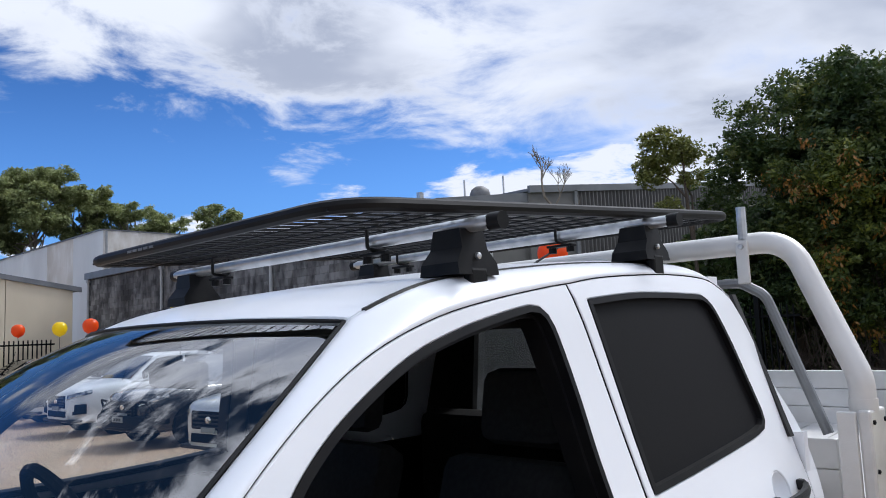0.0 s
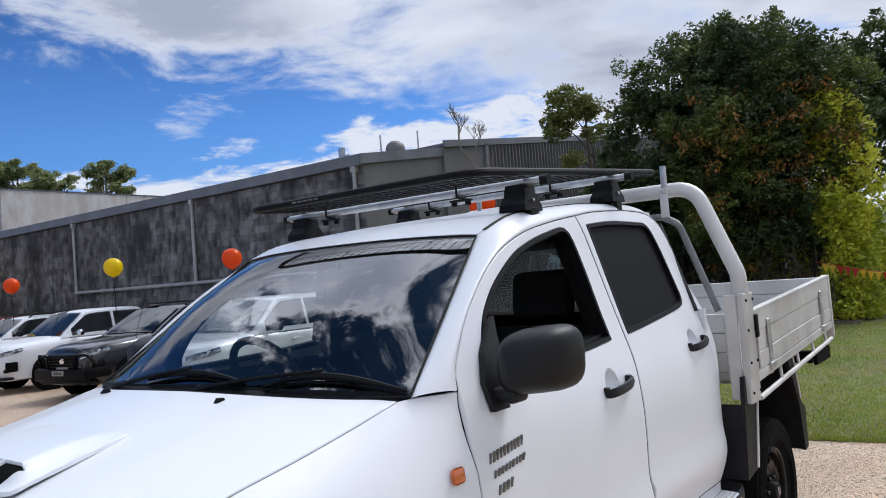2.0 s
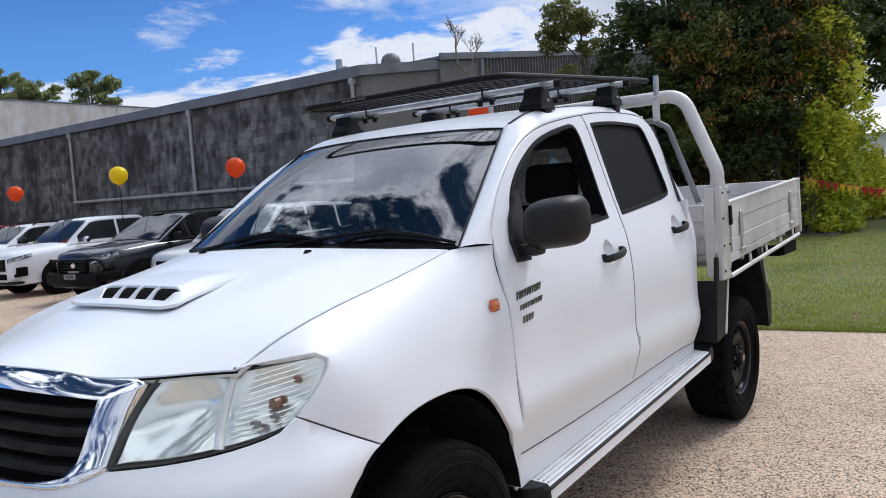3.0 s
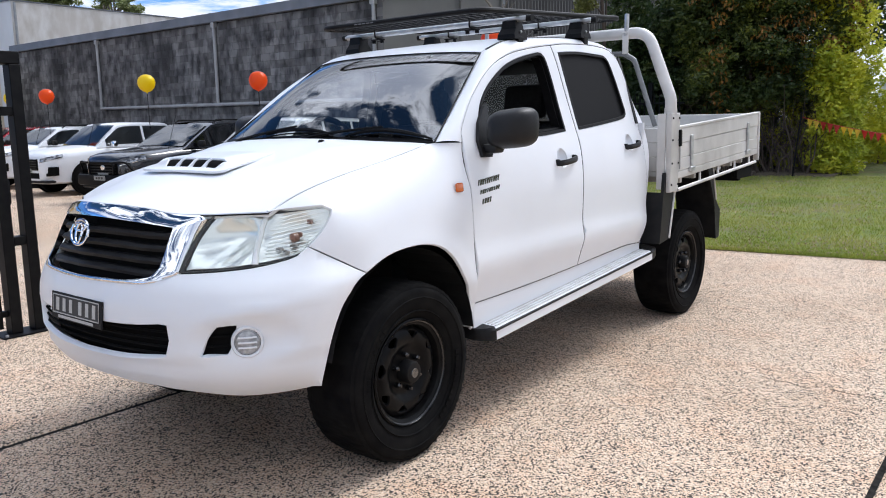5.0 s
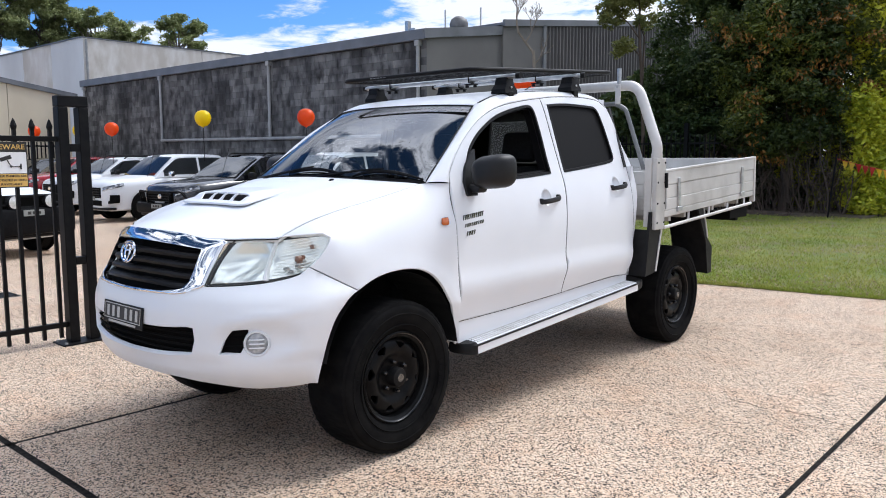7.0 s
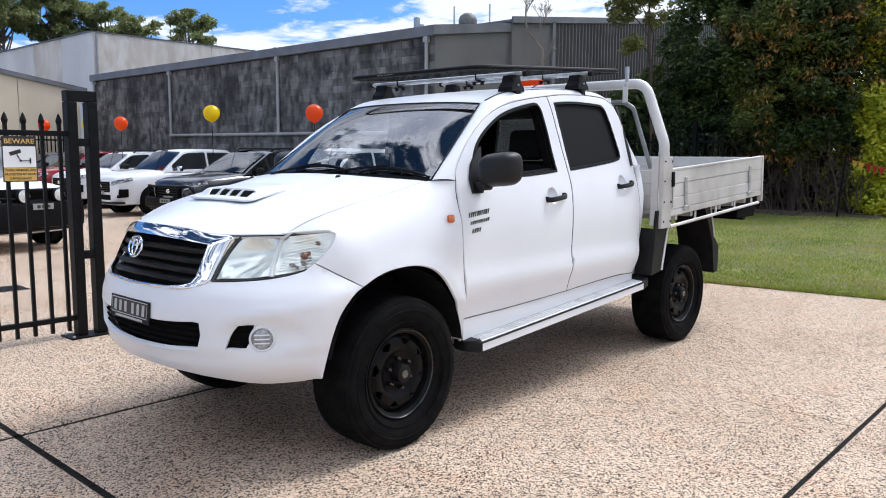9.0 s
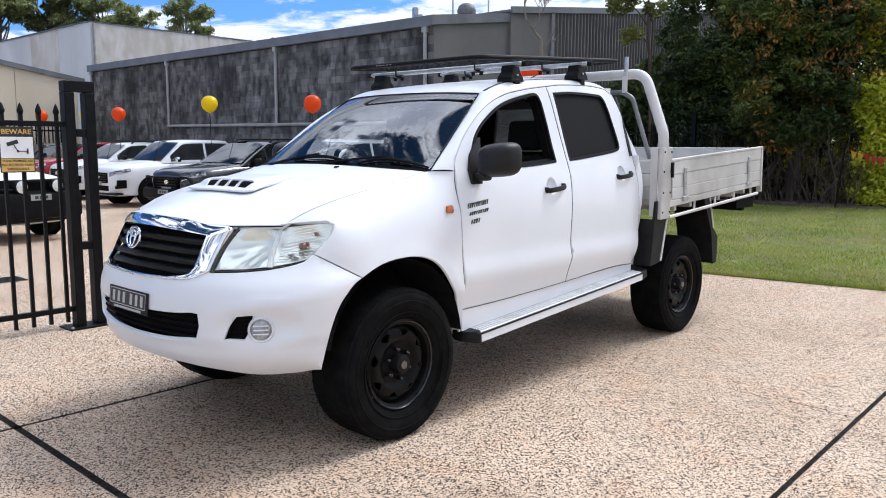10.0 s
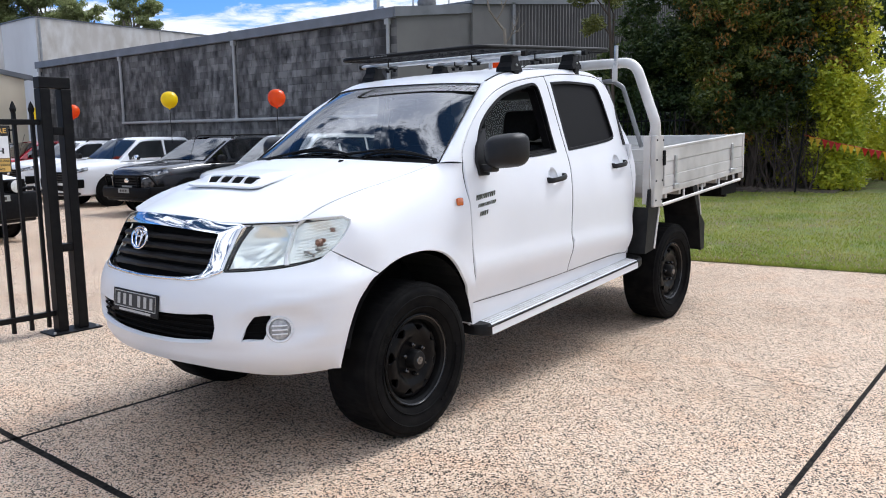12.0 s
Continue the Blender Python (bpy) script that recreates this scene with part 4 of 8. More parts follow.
part("symbol", lathe([(0.009, -0.0004), (0.009, 0.0008)], Matrix.Translation((GX + 0.0262, mid + 0.005, SZ0 + 0.155)) @ pose(0, 0, 0, 0, 90), 12), sign_black, sign)
grate = thing("drain_grate", "dark iron drain grate set in the yard concrete", "drain")
for k in range(7):
    part("bar", box((-6.05 + 0.07 * k, 0.3, ground_z(-5.8, 0.5) + 0.002), (-6.01 + 0.07 * k, 0.62, ground_z(-5.8, 0.5) + 0.008)), rack_black, grate)

# ---- black fence under the trees, bunting and picket ----
fence = thing("fence", "black steel picket fence in the shade of the trees", "fence")
bm = box((-0.0125, -0.0125, 0.05), (0.0125, 0.0125, 1.95))
add_lathe(bm, [(0.014, 1.95), (0.022, 1.97), (0.003, 2.04)], Matrix.Identity(4), 6)
picket = part("picket", bm, black_steel, fence)
picket.location = (-9.6, 16.0, 0.0)
for k in range(1, 44):
    ob = new("picket", picket.data)
    ob.location, ob.parent = (-9.6 + 0.125 * k, 16.0, 0.0), fence
for z in (0.2, 1.8):
    part("rail", box((-9.9, 15.98, z - 0.02), (-4.1, 16.02, z + 0.02)), black_steel, fence)
part("post", box((-5.0, 15.95, -0.05), (-4.9, 16.05, 2.3), 0.005), black_steel, fence)
far_fence = thing("fence", "black steel fence at the far end of the yard", "fence")
bm = box((-0.02, -0.02, -0.25), (0.02, 0.02, 2.12))
picket = part("picket", bm, black_steel, far_fence)
picket.location = (-29.4, 10.6, 0.0)
for k in range(1, 22):
    ob = new("picket", picket.data)
    ob.location, ob.parent = (-29.4 + 0.004 * k, 10.6 - 0.16 * k, 0.0), far_fence
for z in (0.1, 1.95):
    part("rail", box((-29.43, 7.1, z - 0.03), (-29.28, 10.7, z + 0.03)), black_steel, far_fence)
stake = thing("star_picket", "dark steel star picket leaning on the lawn", "stake")
part("post", tube([(-1.74, 16.55, 0.0), (-1.6, 16.5, 1.52)], 0.022, 6), black_steel, stake)
bunting = thing("bunting", "red and yellow plastic bunting strung across the lawn", "bunting")
flag_red = material("bunting_red", (0.55, 0.03, 0.02), 0.5, second=(0.45, 0.03, 0.02), scale=9)
flag_yellow = material("bunting_yellow", (0.75, 0.52, 0.03), 0.5, second=(0.65, 0.42, 0.03), scale=9)
start, end = Vector((-1.62, 16.5, 1.42)), Vector((6.5, 17.5, 1.35))
line = [start + (end - start) * s - Vector((0, 0, 2.6 * s * (1 - s) * (1 if s < 0.5 else 1))) * 0.9 for s in spread(0, 1, 60)]
part("string", tube(line, 0.006, 5), flag_red, bunting)
for k in range(1, 56):
    a, b = line[k], line[k] + (line[k + 1] - line[k]) * 0.92
    bm = bmesh.new()
    vs = [bm.verts.new(p) for p in (a, b, (a + b) / 2 - Vector((0, -0.03 + 0.06 * ((k * 7) % 3) / 2, 0.2)))]
    bm.faces.new(vs)
    bmesh.ops.solidify(bm, geom=bm.faces[:], thickness=0.001)
    part("flag", bm, flag_yellow if (k // 3) % 2 == 0 else flag_red, bunting)
trough = thing("pallet", "dark weathered timber lying on the grass by the stems", "timber")
for k in range(3):
    part("board", box((-3.9, 16.4 + 0.16 * k, 0.05 + 0.03 * k), (-2.6, 16.52 + 0.16 * k, 0.09 + 0.03 * k), 0.004), bark, trough)
tint_dark = material("dark_window", (0.02, 0.025, 0.03), 0.1, spec=0.5, second=(0.03, 0.035, 0.04), scale=1.0)
house = thing("house", "distant pale house beyond the lawn", "house")
part("wall", box((-6.9, 60, 0), (6, 70, 4.0)), sign_white, house)
for x in (-6.2, -4.2, -1.5, 1.6):
    window = part("window", box((x, 59.93, 1.3), (x + 1.1, 59.99, 2.7), 0.01), tint_dark, house)
    part("sill", box((x - 0.08, 59.85, 1.22), (x + 1.18, 59.99, 1.3)), galv, window)
part("roof", prism(((59.4, 3.9), (70.6, 3.9), (65, 6.0)), -7.4, 6.5, "x"), galv, house)

# ---- balloons on poles over the parked cars ----
def balloon_material(name, colour):
    """Thin stretched rubber: the light shines partly through it."""
    m = material(name, colour, 0.3, second=tuple(0.88 * c for c in colour), scale=2, coat=0.15, spec=0.35)
    t = m.node_tree
    tl, mx = t.nodes.new("ShaderNodeBsdfTranslucent"), t.nodes.new("ShaderNodeMixShader")
    tl.inputs[0].default_value, mx.inputs[0].default_value = (*colour, 1), 0.45
    t.links.new(t.nodes["Principled BSDF"].outputs[0], mx.inputs[1])
    t.links.new(tl.outputs[0], mx.inputs[2])
    t.links.new(mx.outputs[0], t.nodes["Material Output"].inputs[0])
    return m


balloon_orange, balloon_yellow = balloon_material("balloon_orange", (0.86, 0.12, 0.012)), balloon_material("balloon_yellow", (0.92, 0.72, 0.008))
for x, y, z, mat, word in ((-4.1, 7.9, 2.64, balloon_orange, "orange"), (-10.2, 8.25, 2.33, balloon_orange, "orange"), (-13.2, 7.55, 2.39, balloon_yellow, "yellow"), (-18.4, 7.8, 2.28, balloon_orange, "orange"), (-20.5, 7.8, 2.28, balloon_yellow, "yellow"), (-23.9, 7.8, 2.34, balloon_orange, "orange")):
    ball = thing("balloon", word + " balloon on a thin black pole above a parked car", "balloon", "balloons over the cars", at=(x, y, z))
    part("envelope", lathe([(0.012, -0.220), (0.008, -0.205), (0.045, -0.188), (0.105, -0.160), (0.152, -0.112), (0.182, -0.050), (0.192, 0.012), (0.184, 0.075), (0.155, 0.132), (0.108, 0.172), (0.055, 0.193), (0.004, 0.199)], Matrix.Identity(4), 24), mat, ball, smooth=True)
    part("pole", tube([(0, 0, -0.22), (0.02, 0, -1.0 if x < -5 else 0.06 - z)], 0.008, 6), black_plastic, ball)

# ---- panel building ----
from mathutils.geometry import delaunay_2d_cdt


def smooth_line(pts, step=0.03):
    """Points along a smooth curve through pts, about step apart (any number of coordinates)."""
    p = [np.array(q, float) for q in pts]
    if len(p) == 2:
        n = max(1, int(np.linalg.norm(p[1] - p[0]) / step))
        return [p[0] + (p[1] - p[0]) * k / n for k in range(n + 1)]
    out = []
    for k in range(len(p) - 1):
        a, b, c, d = p[max(k - 1, 0)], p[k], p[k + 1], p[min(k + 2, len(p) - 1)]
        n = max(1, int(np.linalg.norm(c - b) / step))
        for j in range(n):
            s = j / n
            out.append(0.5 * (2 * b + (c - a) * s + (2 * a - 5 * b + 4 * c - d) * s * s + (3 * b - a - 3 * c + d) * s ** 3))
    return out + [p[-1]]


def gap_between(a, b):
    n = 3 if len(a) == len(b) == 3 else 2
    return float(np.linalg.norm(np.array(a[:n], float) - np.array(b[:n], float)))


def chain(*lines):
    """Joins lines end to end into one closed loop."""
    out = []
    for line in lines:
        for q in line:
            if not out or gap_between(q, out[-1]) > 1e-3:
                out.append(np.array(q, float))
    if gap_between(out[0], out[-1]) < 1e-3:
        out.pop()
    return out


def within(loop, pts):
    """Which of the points lie inside a closed loop."""
    x, y = pts[:, 0], pts[:, 1]
    odd = np.zeros(len(pts), bool)
    for a, b in zip(loop, np.roll(loop, -1, axis=0)):
        cross = (a[1] > y) != (b[1] > y)
        if cross.any():
            odd ^= cross & (x < (b[0] - a[0]) * (y - a[1]) / (b[1] - a[1] + 1e-12) + a[0])
    return odd


def skin(loop, shape, holes=(), step=0.035, rim=0.016, inset=0.0025, soft=0.004, flip=False):
    """A pressed panel: a loop of (u, v) or (u, v, x, y, z) bounds it, shape(u, v) gives its surface, and the loop's places
    pull the surface to them. The edges are turned in by rim, set back by inset and eased by soft."""
    loops = [np.array([q[:2] for q in l], float) for l in (loop, *holes)]
    places = [[np.array(q[2:5], float) if len(q) > 2 else None for q in l] for l in (loop, *holes)]
    lo, hi = loops[0].min(0), loops[0].max(0)
    grid = [(u + (step / 2 if j % 2 else 0), v) for j, v in enumerate(np.arange(lo[1], hi[1], step * 0.87)) for u in np.arange(lo[0], hi[0] + step, step)]
    grid = np.array(grid)
    keep = within(loops[0], grid)
    for h in loops[1:]:
        keep &= ~within(h, grid)
    grid = grid[keep]
    edge = np.concatenate(loops)
    if len(grid):
        near = np.min(((grid[:, None, :] - edge[None, :, :]) ** 2).sum(2), axis=1)
        grid = grid[near > (0.72 * step) ** 2]
    uv = np.concatenate([edge, grid]) if len(grid) else edge
    lines, base = [], 0
    for l in loops:
        lines += [(base + k, base + (k + 1) % len(l)) for k in range(len(l))]
        base += len(l)
    vs, _, tris, ov, _, _ = delaunay_2d_cdt([Vector(q) for q in uv], lines, [], 0, 1e-6)
    uv = np.array([tuple(q) for q in vs])
    mid = np.array([(uv[list(t)].mean(0)) for t in tris])
    ok = within(loops[0], mid)
    for h in loops[1:]:
        ok &= ~within(h, mid)
    tris = [t for t, k in zip(tris, ok) if k]
    pos = np.array([shape(*q) for q in uv], float)
    flat = [q for l in places for q in l]
    n = len(uv)
    pull, fixed = np.zeros((n, 3)), np.zeros(n, bool)
    for k in range(n):
        for o in ov[k]:
            if o < len(flat) and flat[o] is not None:
                pull[k], fixed[k] = flat[o] - pos[k], True
    if fixed.any():
        e = np.array([(t[a], t[(a + 1) % 3]) for t in tris for a in range(3)])
        e = np.concatenate([e, e[:, ::-1]])
        count = np.maximum(np.bincount(e[:, 0], minlength=n), 1)[:, None]
        for _ in range(260):
            s = np.zeros((n, 3))
            np.add.at(s, e[:, 0], pull[e[:, 1]])
            pull = np.where(fixed[:, None], pull, s / count)
        pos += pull
    bm = bmesh.new()
    verts = [bm.verts.new(p) for p in pos]
    for t in tris:
        try:
            bm.faces.new([verts[k] for k in t])
        except ValueError:
            pass
    for v in [v for v in bm.verts if not v.link_faces]:
        bm.verts.remove(v)
    bmesh.ops.recalc_face_normals(bm, faces=bm.faces)
    bm.normal_update()
    if flip:
        bmesh.ops.reverse_faces(bm, faces=bm.faces[:])
        bm.normal_update()
    border = [e for e in bm.edges if len(e.link_faces) == 1]
    inward, normal = {}, {}
    for e in border:
        f = e.link_faces[0]
        c = f.calc_center_median()
        t = (e.verts[1].co - e.verts[0].co).normalized()
        d = c - e.verts[0].co
        d = (d - t * d.dot(t)).normalized()
        for v in e.verts:
            inward[v] = inward.get(v, Vector()) + d
            normal[v] = v.normal.copy()
    ring1, ring2 = {}, {}
    for v in inward:
        d, nrm, co = inward[v].normalized(), normal[v], v.co.copy()
        v.co = co + d * (inset + soft)
        ring1[v] = bm.verts.new(co + d * inset - nrm * soft * 0.8)
        ring2[v] = bm.verts.new(co + d * inset - nrm * rim)
    for e in border:
        f = e.link_faces[0]
        a, b = [l.vert for l in f.loops if l.edge == e][0], None
        b = e.other_vert(a)
        bm.faces.new((b, a, ring1[a], ring1[b]))
        bm.faces.new((ring1[b], ring1[a], ring2[a], ring2[b]))
    for f in bm.faces:
        f.smooth = True
    for e in bm.edges:
        if len(e.link_faces) == 2 and e.calc_face_angle(0) > radians(50):
            e.smooth = False
    return bm


def panel_part(name, bm, mat, parent, label=""):
    me = bpy.data.meshes.new(name)
    bm.to_mesh(me)
    bm.free()
    me.materials.append(mat)
    ob = new(name, me)
    ob.parent = parent
    if label:
        ob["label"] = label
    return ob


def mirrored(ob, parent=None):
    """The same part on the vehicle's other side."""
    me = ob.data.copy()
    me.transform(Matrix.Diagonal((-1, 1, 1, 1)))
    me.flip_normals()
    twin = new(ob.name.split(".")[0], me)
    twin.parent = parent or ob.parent
    if "label" in ob:
        twin["label"] = ob["label"]
    for child in ob.children:
        mirrored(child, twin)
    return twin


def lerp(x, xs, ys):
    return float(np.interp(x, xs, ys))


# ---- the ute's lines (left half; x out, y back, z up) ----
STEP = 0.035
bonnet_side = smooth_line([(0.660, -0.560, 1.094), (0.676, -0.42, 1.155), (0.690, -0.23, 1.206), (0.701, -0.02, 1.246), (0.711, 0.16, 1.285), (0.716, 0.235, 1.304), (0.716, 0.290, 1.316)], STEP)
bonnet_front = smooth_line([(0, -0.866, 1.128), (0.11, -0.848, 1.124), (0.21, -0.812, 1.116), (0.285, -0.785, 1.107), (0.345, -0.75, 1.091), (0.45, -0.682, 1.086), (0.56, -0.612, 1.090), (0.66, -0.560, 1.094)], STEP)
bonnet_back = smooth_line([(0.716, 0.290, 1.316), (0.66, 0.280, 1.321), (0.56, 0.236, 1.326), (0.40, 0.195, 1.333), (0.2, 0.172, 1.340), (0, 0.168, 1.343)], STEP)
lamp_top = smooth_line([(0.660, -0.535, 1.097), (0.722, -0.455, 1.106), (0.765, -0.392, 1.111)], STEP)
lamp_out = smooth_line([(0.765, -0.392, 1.111), (0.786, -0.368, 1.095), (0.786, -0.392, 1.052), (0.779, -0.434, 1.004), (0.768, -0.475, 0.968)], 0.02)
lamp_low = smooth_line([(0.768, -0.475, 0.968), (0.750, -0.515, 0.938), (0.706, -0.575, 0.918), (0.646, -0.645, 0.903), (0.563, -0.732, 0.894), (0.457, -0.812, 0.889)], STEP)
lamp_in = smooth_line([(0.457, -0.812, 0.889), (0.449, -0.775, 0.952), (0.450, -0.735, 1.010), (0.459, -0.698, 1.055), (0.474, -0.668, 1.084)], STEP)
lamp_up = smooth_line([(0.474, -0.668, 1.084), (0.564, -0.606, 1.088), (0.660, -0.535, 1.097)], STEP)
seam = smooth_line([(0.768, -0.475, 0.968), (0.818, -0.375, 0.908), (0.853, -0.262, 0.845)], STEP)
arch_pts = [(-0.467, 0.444), (-0.447, 0.547), (-0.427, 0.651), (-0.385, 0.745), (-0.318, 0.812), (-0.262, 0.845), (-0.171, 0.885), (-0.061, 0.907), (0.08, 0.908), (0.20, 0.880), (0.285, 0.82), (0.345, 0.745), (0.405, 0.648), (0.452, 0.53), (0.470, 0.45)]
door_front = [(0.452, 1.317), (0.447, 1.226), (0.445, 1.111), (0.446, 0.995), (0.452, 0.849), (0.466, 0.684), (0.478, 0.575)]
mid_line = [(1.479, 1.818), (1.497, 1.73), (1.51, 1.60), (1.52, 1.49), (1.534, 1.352), (1.535, 1.274), (1.518, 1.16), (1.502, 1.02), (1.482, 0.835), (1.487, 0.767), (1.472, 0.695), (1.474, 0.604)]
door_top = [(0.452, 1.317), (0.462, 1.362), (0.518, 1.432), (0.608, 1.520), (0.744, 1.621), (0.881, 1.695), (1.048, 1.750), (1.223, 1.784), (1.42, 1.812), (1.479, 1.818)]
rear_top = [(1.479, 1.818), (1.644, 1.838), (1.932, 1.853), (2.134, 1.850), (2.22, 1.836), (2.30, 1.79)]
rear_edge = [(2.30, 1.79), (2.37, 1.69), (2.425, 1.53), (2.435, 1.38), (2.425, 1.2), (2.405, 1.0), (2.38, 0.83), (2.34, 0.68), (2.30, 0.625)]


def side_x(y, z):
    """Half width of the cab's side at a height: sill, crease, shoulder and leaning glass."""
    x = lerp(z, (0.40, 0.5, 0.58, 0.64, 0.70, 0.755, 0.79, 0.85, 0.95, 1.05, 1.12, 1.20, 1.27, 1.34, 1.45, 1.6, 1.75, 1.82, 1.88), (0.79, 0.805, 0.818, 0.832, 0.852, 0.864, 0.860, 0.848, 0.845, 0.841, 0.834, 0.820, 0.801, 0.777, 0.745, 0.702, 0.660, 0.638, 0.60))
    if y > 2.2:
        x -= 0.55 * (y - 2.2) ** 2
    return x


def soft_side(y, z):
    return sum(side_x(y, z + d) for d in (-0.03, -0.015, 0, 0.015, 0.03)) / 5


def fender_x(y, z):
    top = lerp(y, (-0.56, -0.42, -0.23, -0.02, 0.16, 0.235, 0.32, 0.452), (1.094, 1.155, 1.206, 1.246, 1.285, 1.306, 1.318, 1.317))
    x_top = lerp(y, (-0.56, -0.42, -0.23, -0.02, 0.16, 0.235, 0.32, 0.452), (0.66, 0.676, 0.69, 0.701, 0.711, 0.715, 0.738, 0.783))
    u = min(1.05, max(0.0, (z - 0.82) / (top - 0.82)))
    wide = 0.848 - 0.95 * max(0.0, -0.20 - y) ** 2
    x = wide - (wide - x_top) * u ** 3.2
    if z < 0.82:
        x = min(x, lerp(z, (0.4, 0.5, 0.58, 0.64, 0.70, 0.755, 0.82), (0.79, 0.805, 0.818, 0.832, 0.852, 0.862, 0.850)) if y > 0.2 else x)
    r = math.hypot(y - 0.02, z - 0.43)
    return x + 0.013 * math.exp(-((r - 0.48) / 0.055) ** 2)


def on_side(pts, step=STEP, fn=None):
    """(y, z) points as loop entries on the cab's side."""
    fn = fn or soft_side
    return [np.array((y, z, fn(y, z), y, z)) for y, z in smooth_line(pts, step)]


def along(pts, axes):
    """3D points as loop entries in the plane of two axes."""
    return [np.array((q[axes[0]], q[axes[1]], *q)) for q in pts]


ute = thing("ute", "white dual-cab ute with aluminium drop-side tray and roof rack", "ute")

# bonnet, with its intake
full_front = [np.array((-q[0], q[1], q[2])) for q in bonnet_front[::-1]][:-1] + bonnet_front
full_back = bonnet_back + [np.array((-q[0], q[1], q[2])) for q in bonnet_back[::-1]][1:]
left_side = [np.array((-q[0], q[1], q[2])) for q in bonnet_side[::-1]]


def bonnet_z(x, y):
    edge = lerp(y, (-0.87, -0.56, -0.42, -0.23, -0.02, 0.16, 0.30), (0.98, 1.094, 1.155, 1.206, 1.246, 1.285, 1.318))
    mid = lerp(y, (-0.87, -0.75, -0.6, -0.4, -0.2, 0.0, 0.2), (1.126, 1.158, 1.195, 1.238, 1.275, 1.312, 1.346))
    s = min(1.0, abs(x) / 0.70)
    ridge = 0.007 * math.exp(-((abs(x) - 0.36 - 0.08 * (y + 0.5)) / 0.09) ** 2)
    return edge + (mid - edge) * (1 - s ** 2.6) + ridge


bonnet = panel_part("bonnet", skin(chain(along(full_front, (0, 1)), along(bonnet_side, (0, 1)), along(full_back, (0, 1)), along(left_side, (0, 1))), lambda x, y: (x, y, bonnet_z(x, y)), step=0.05, rim=0.02), white_paint, ute)


def ease(a):
    a = min(1.0, max(0.0, a))
    return a * a * (3 - 2 * a)


def scoop_z(x, y):
    """The intake's raised cover: sloped all round, level at its lip, running out before the windscreen."""
    f = lerp(y, (-0.46, -0.36, -0.28, -0.19, -0.12), (0.030, 0.030, 0.022, 0.010, 0.0))
    lo, hi = lerp(y, (-0.45, -0.12), (-0.325, -0.27)), lerp(y, (-0.45, -0.12), (0.235, 0.185))
    rise = min(ease((x - lo) / 0.07), ease((hi - x) / lerp(y, (-0.38, -0.25), (0.045, 0.10)))) * ease((y + 0.434) / 0.054)
    return bonnet_z(x, y) + 0.0006 + f * rise


def cover_loop(step):
    return chain(smooth_line([(-0.325, -0.445), (-0.20, -0.458), (0.10, -0.460), (0.20, -0.452)], step), smooth_line([(0.20, -0.452), (0.232, -0.43), (0.230, -0.39)], step), smooth_line([(0.230, -0.39), (0.185, -0.125)], step), smooth_line([(0.185, -0.125), (0.0, -0.115), (-0.27, -0.125)], step), smooth_line([(-0.27, -0.125), (-0.325, -0.445)], step))


hole = chain(smooth_line([(-0.185, -0.421), (0.170, -0.421)], 0.015), smooth_line([(0.170, -0.421), (0.198, -0.382)], 0.01), smooth_line([(0.198, -0.382), (0.17, -0.376), (-0.19, -0.376), (-0.208, -0.384)], 0.015), smooth_line([(-0.208, -0.384), (-0.185, -0.421)], 0.01))
scoop = panel_part("scoop", skin(cover_loop(0.02), lambda x, y: (x, y, scoop_z(x, y)), [hole], step=0.014, rim=0.010, inset=0, soft=0.002), white_paint, bonnet)
mouth = chain(smooth_line([(-0.215, -0.428), (0.205, -0.428)], 0.02), smooth_line([(0.205, -0.428), (0.212, -0.37)], 0.02), smooth_line([(0.212, -0.37), (-0.22, -0.37)], 0.02), smooth_line([(-0.22, -0.37), (-0.215, -0.428)], 0.02))
panel_part("scoop_mouth", skin(mouth, lambda x, y: (x, y, scoop_z(x, y) - 0.0075), step=0.015, rim=0.001, inset=0, soft=0.0005), gap_black, scoop)
for x in (-0.100, -0.006, 0.088):
    bm = bmesh.new()
    rows = [[bm.verts.new((x + sx * w, y, scoop_z(x, y) + 0.0005 - dz)) for sx, dz in ((-1, 0.010), (-1, 0.0), (1, 0.0), (1, 0.010))] for k, (y, w) in enumerate(((-0.424, 0.013), (-0.41, 0.010), (-0.395, 0.0065), (-0.374, 0.003)))]
    for a, b in zip(rows, rows[1:]):
        for j in range(3):
            bm.faces.new((a[j], a[j + 1], b[j + 1], b[j]))
    part("scoop_fin", bm, white_paint, scoop)
for x, y in ((0.231, 0.114), (-0.411, 0.150)):
    z = bonnet_z(x, y)
    part("washer_nozzle", prism(((y - 0.014, z - 0.004), (y + 0.016, z - 0.003), (y + 0.012, z + 0.008), (y - 0.002, z + 0.009)), x - 0.008, x + 0.008, "x"), rack_black, bonnet)

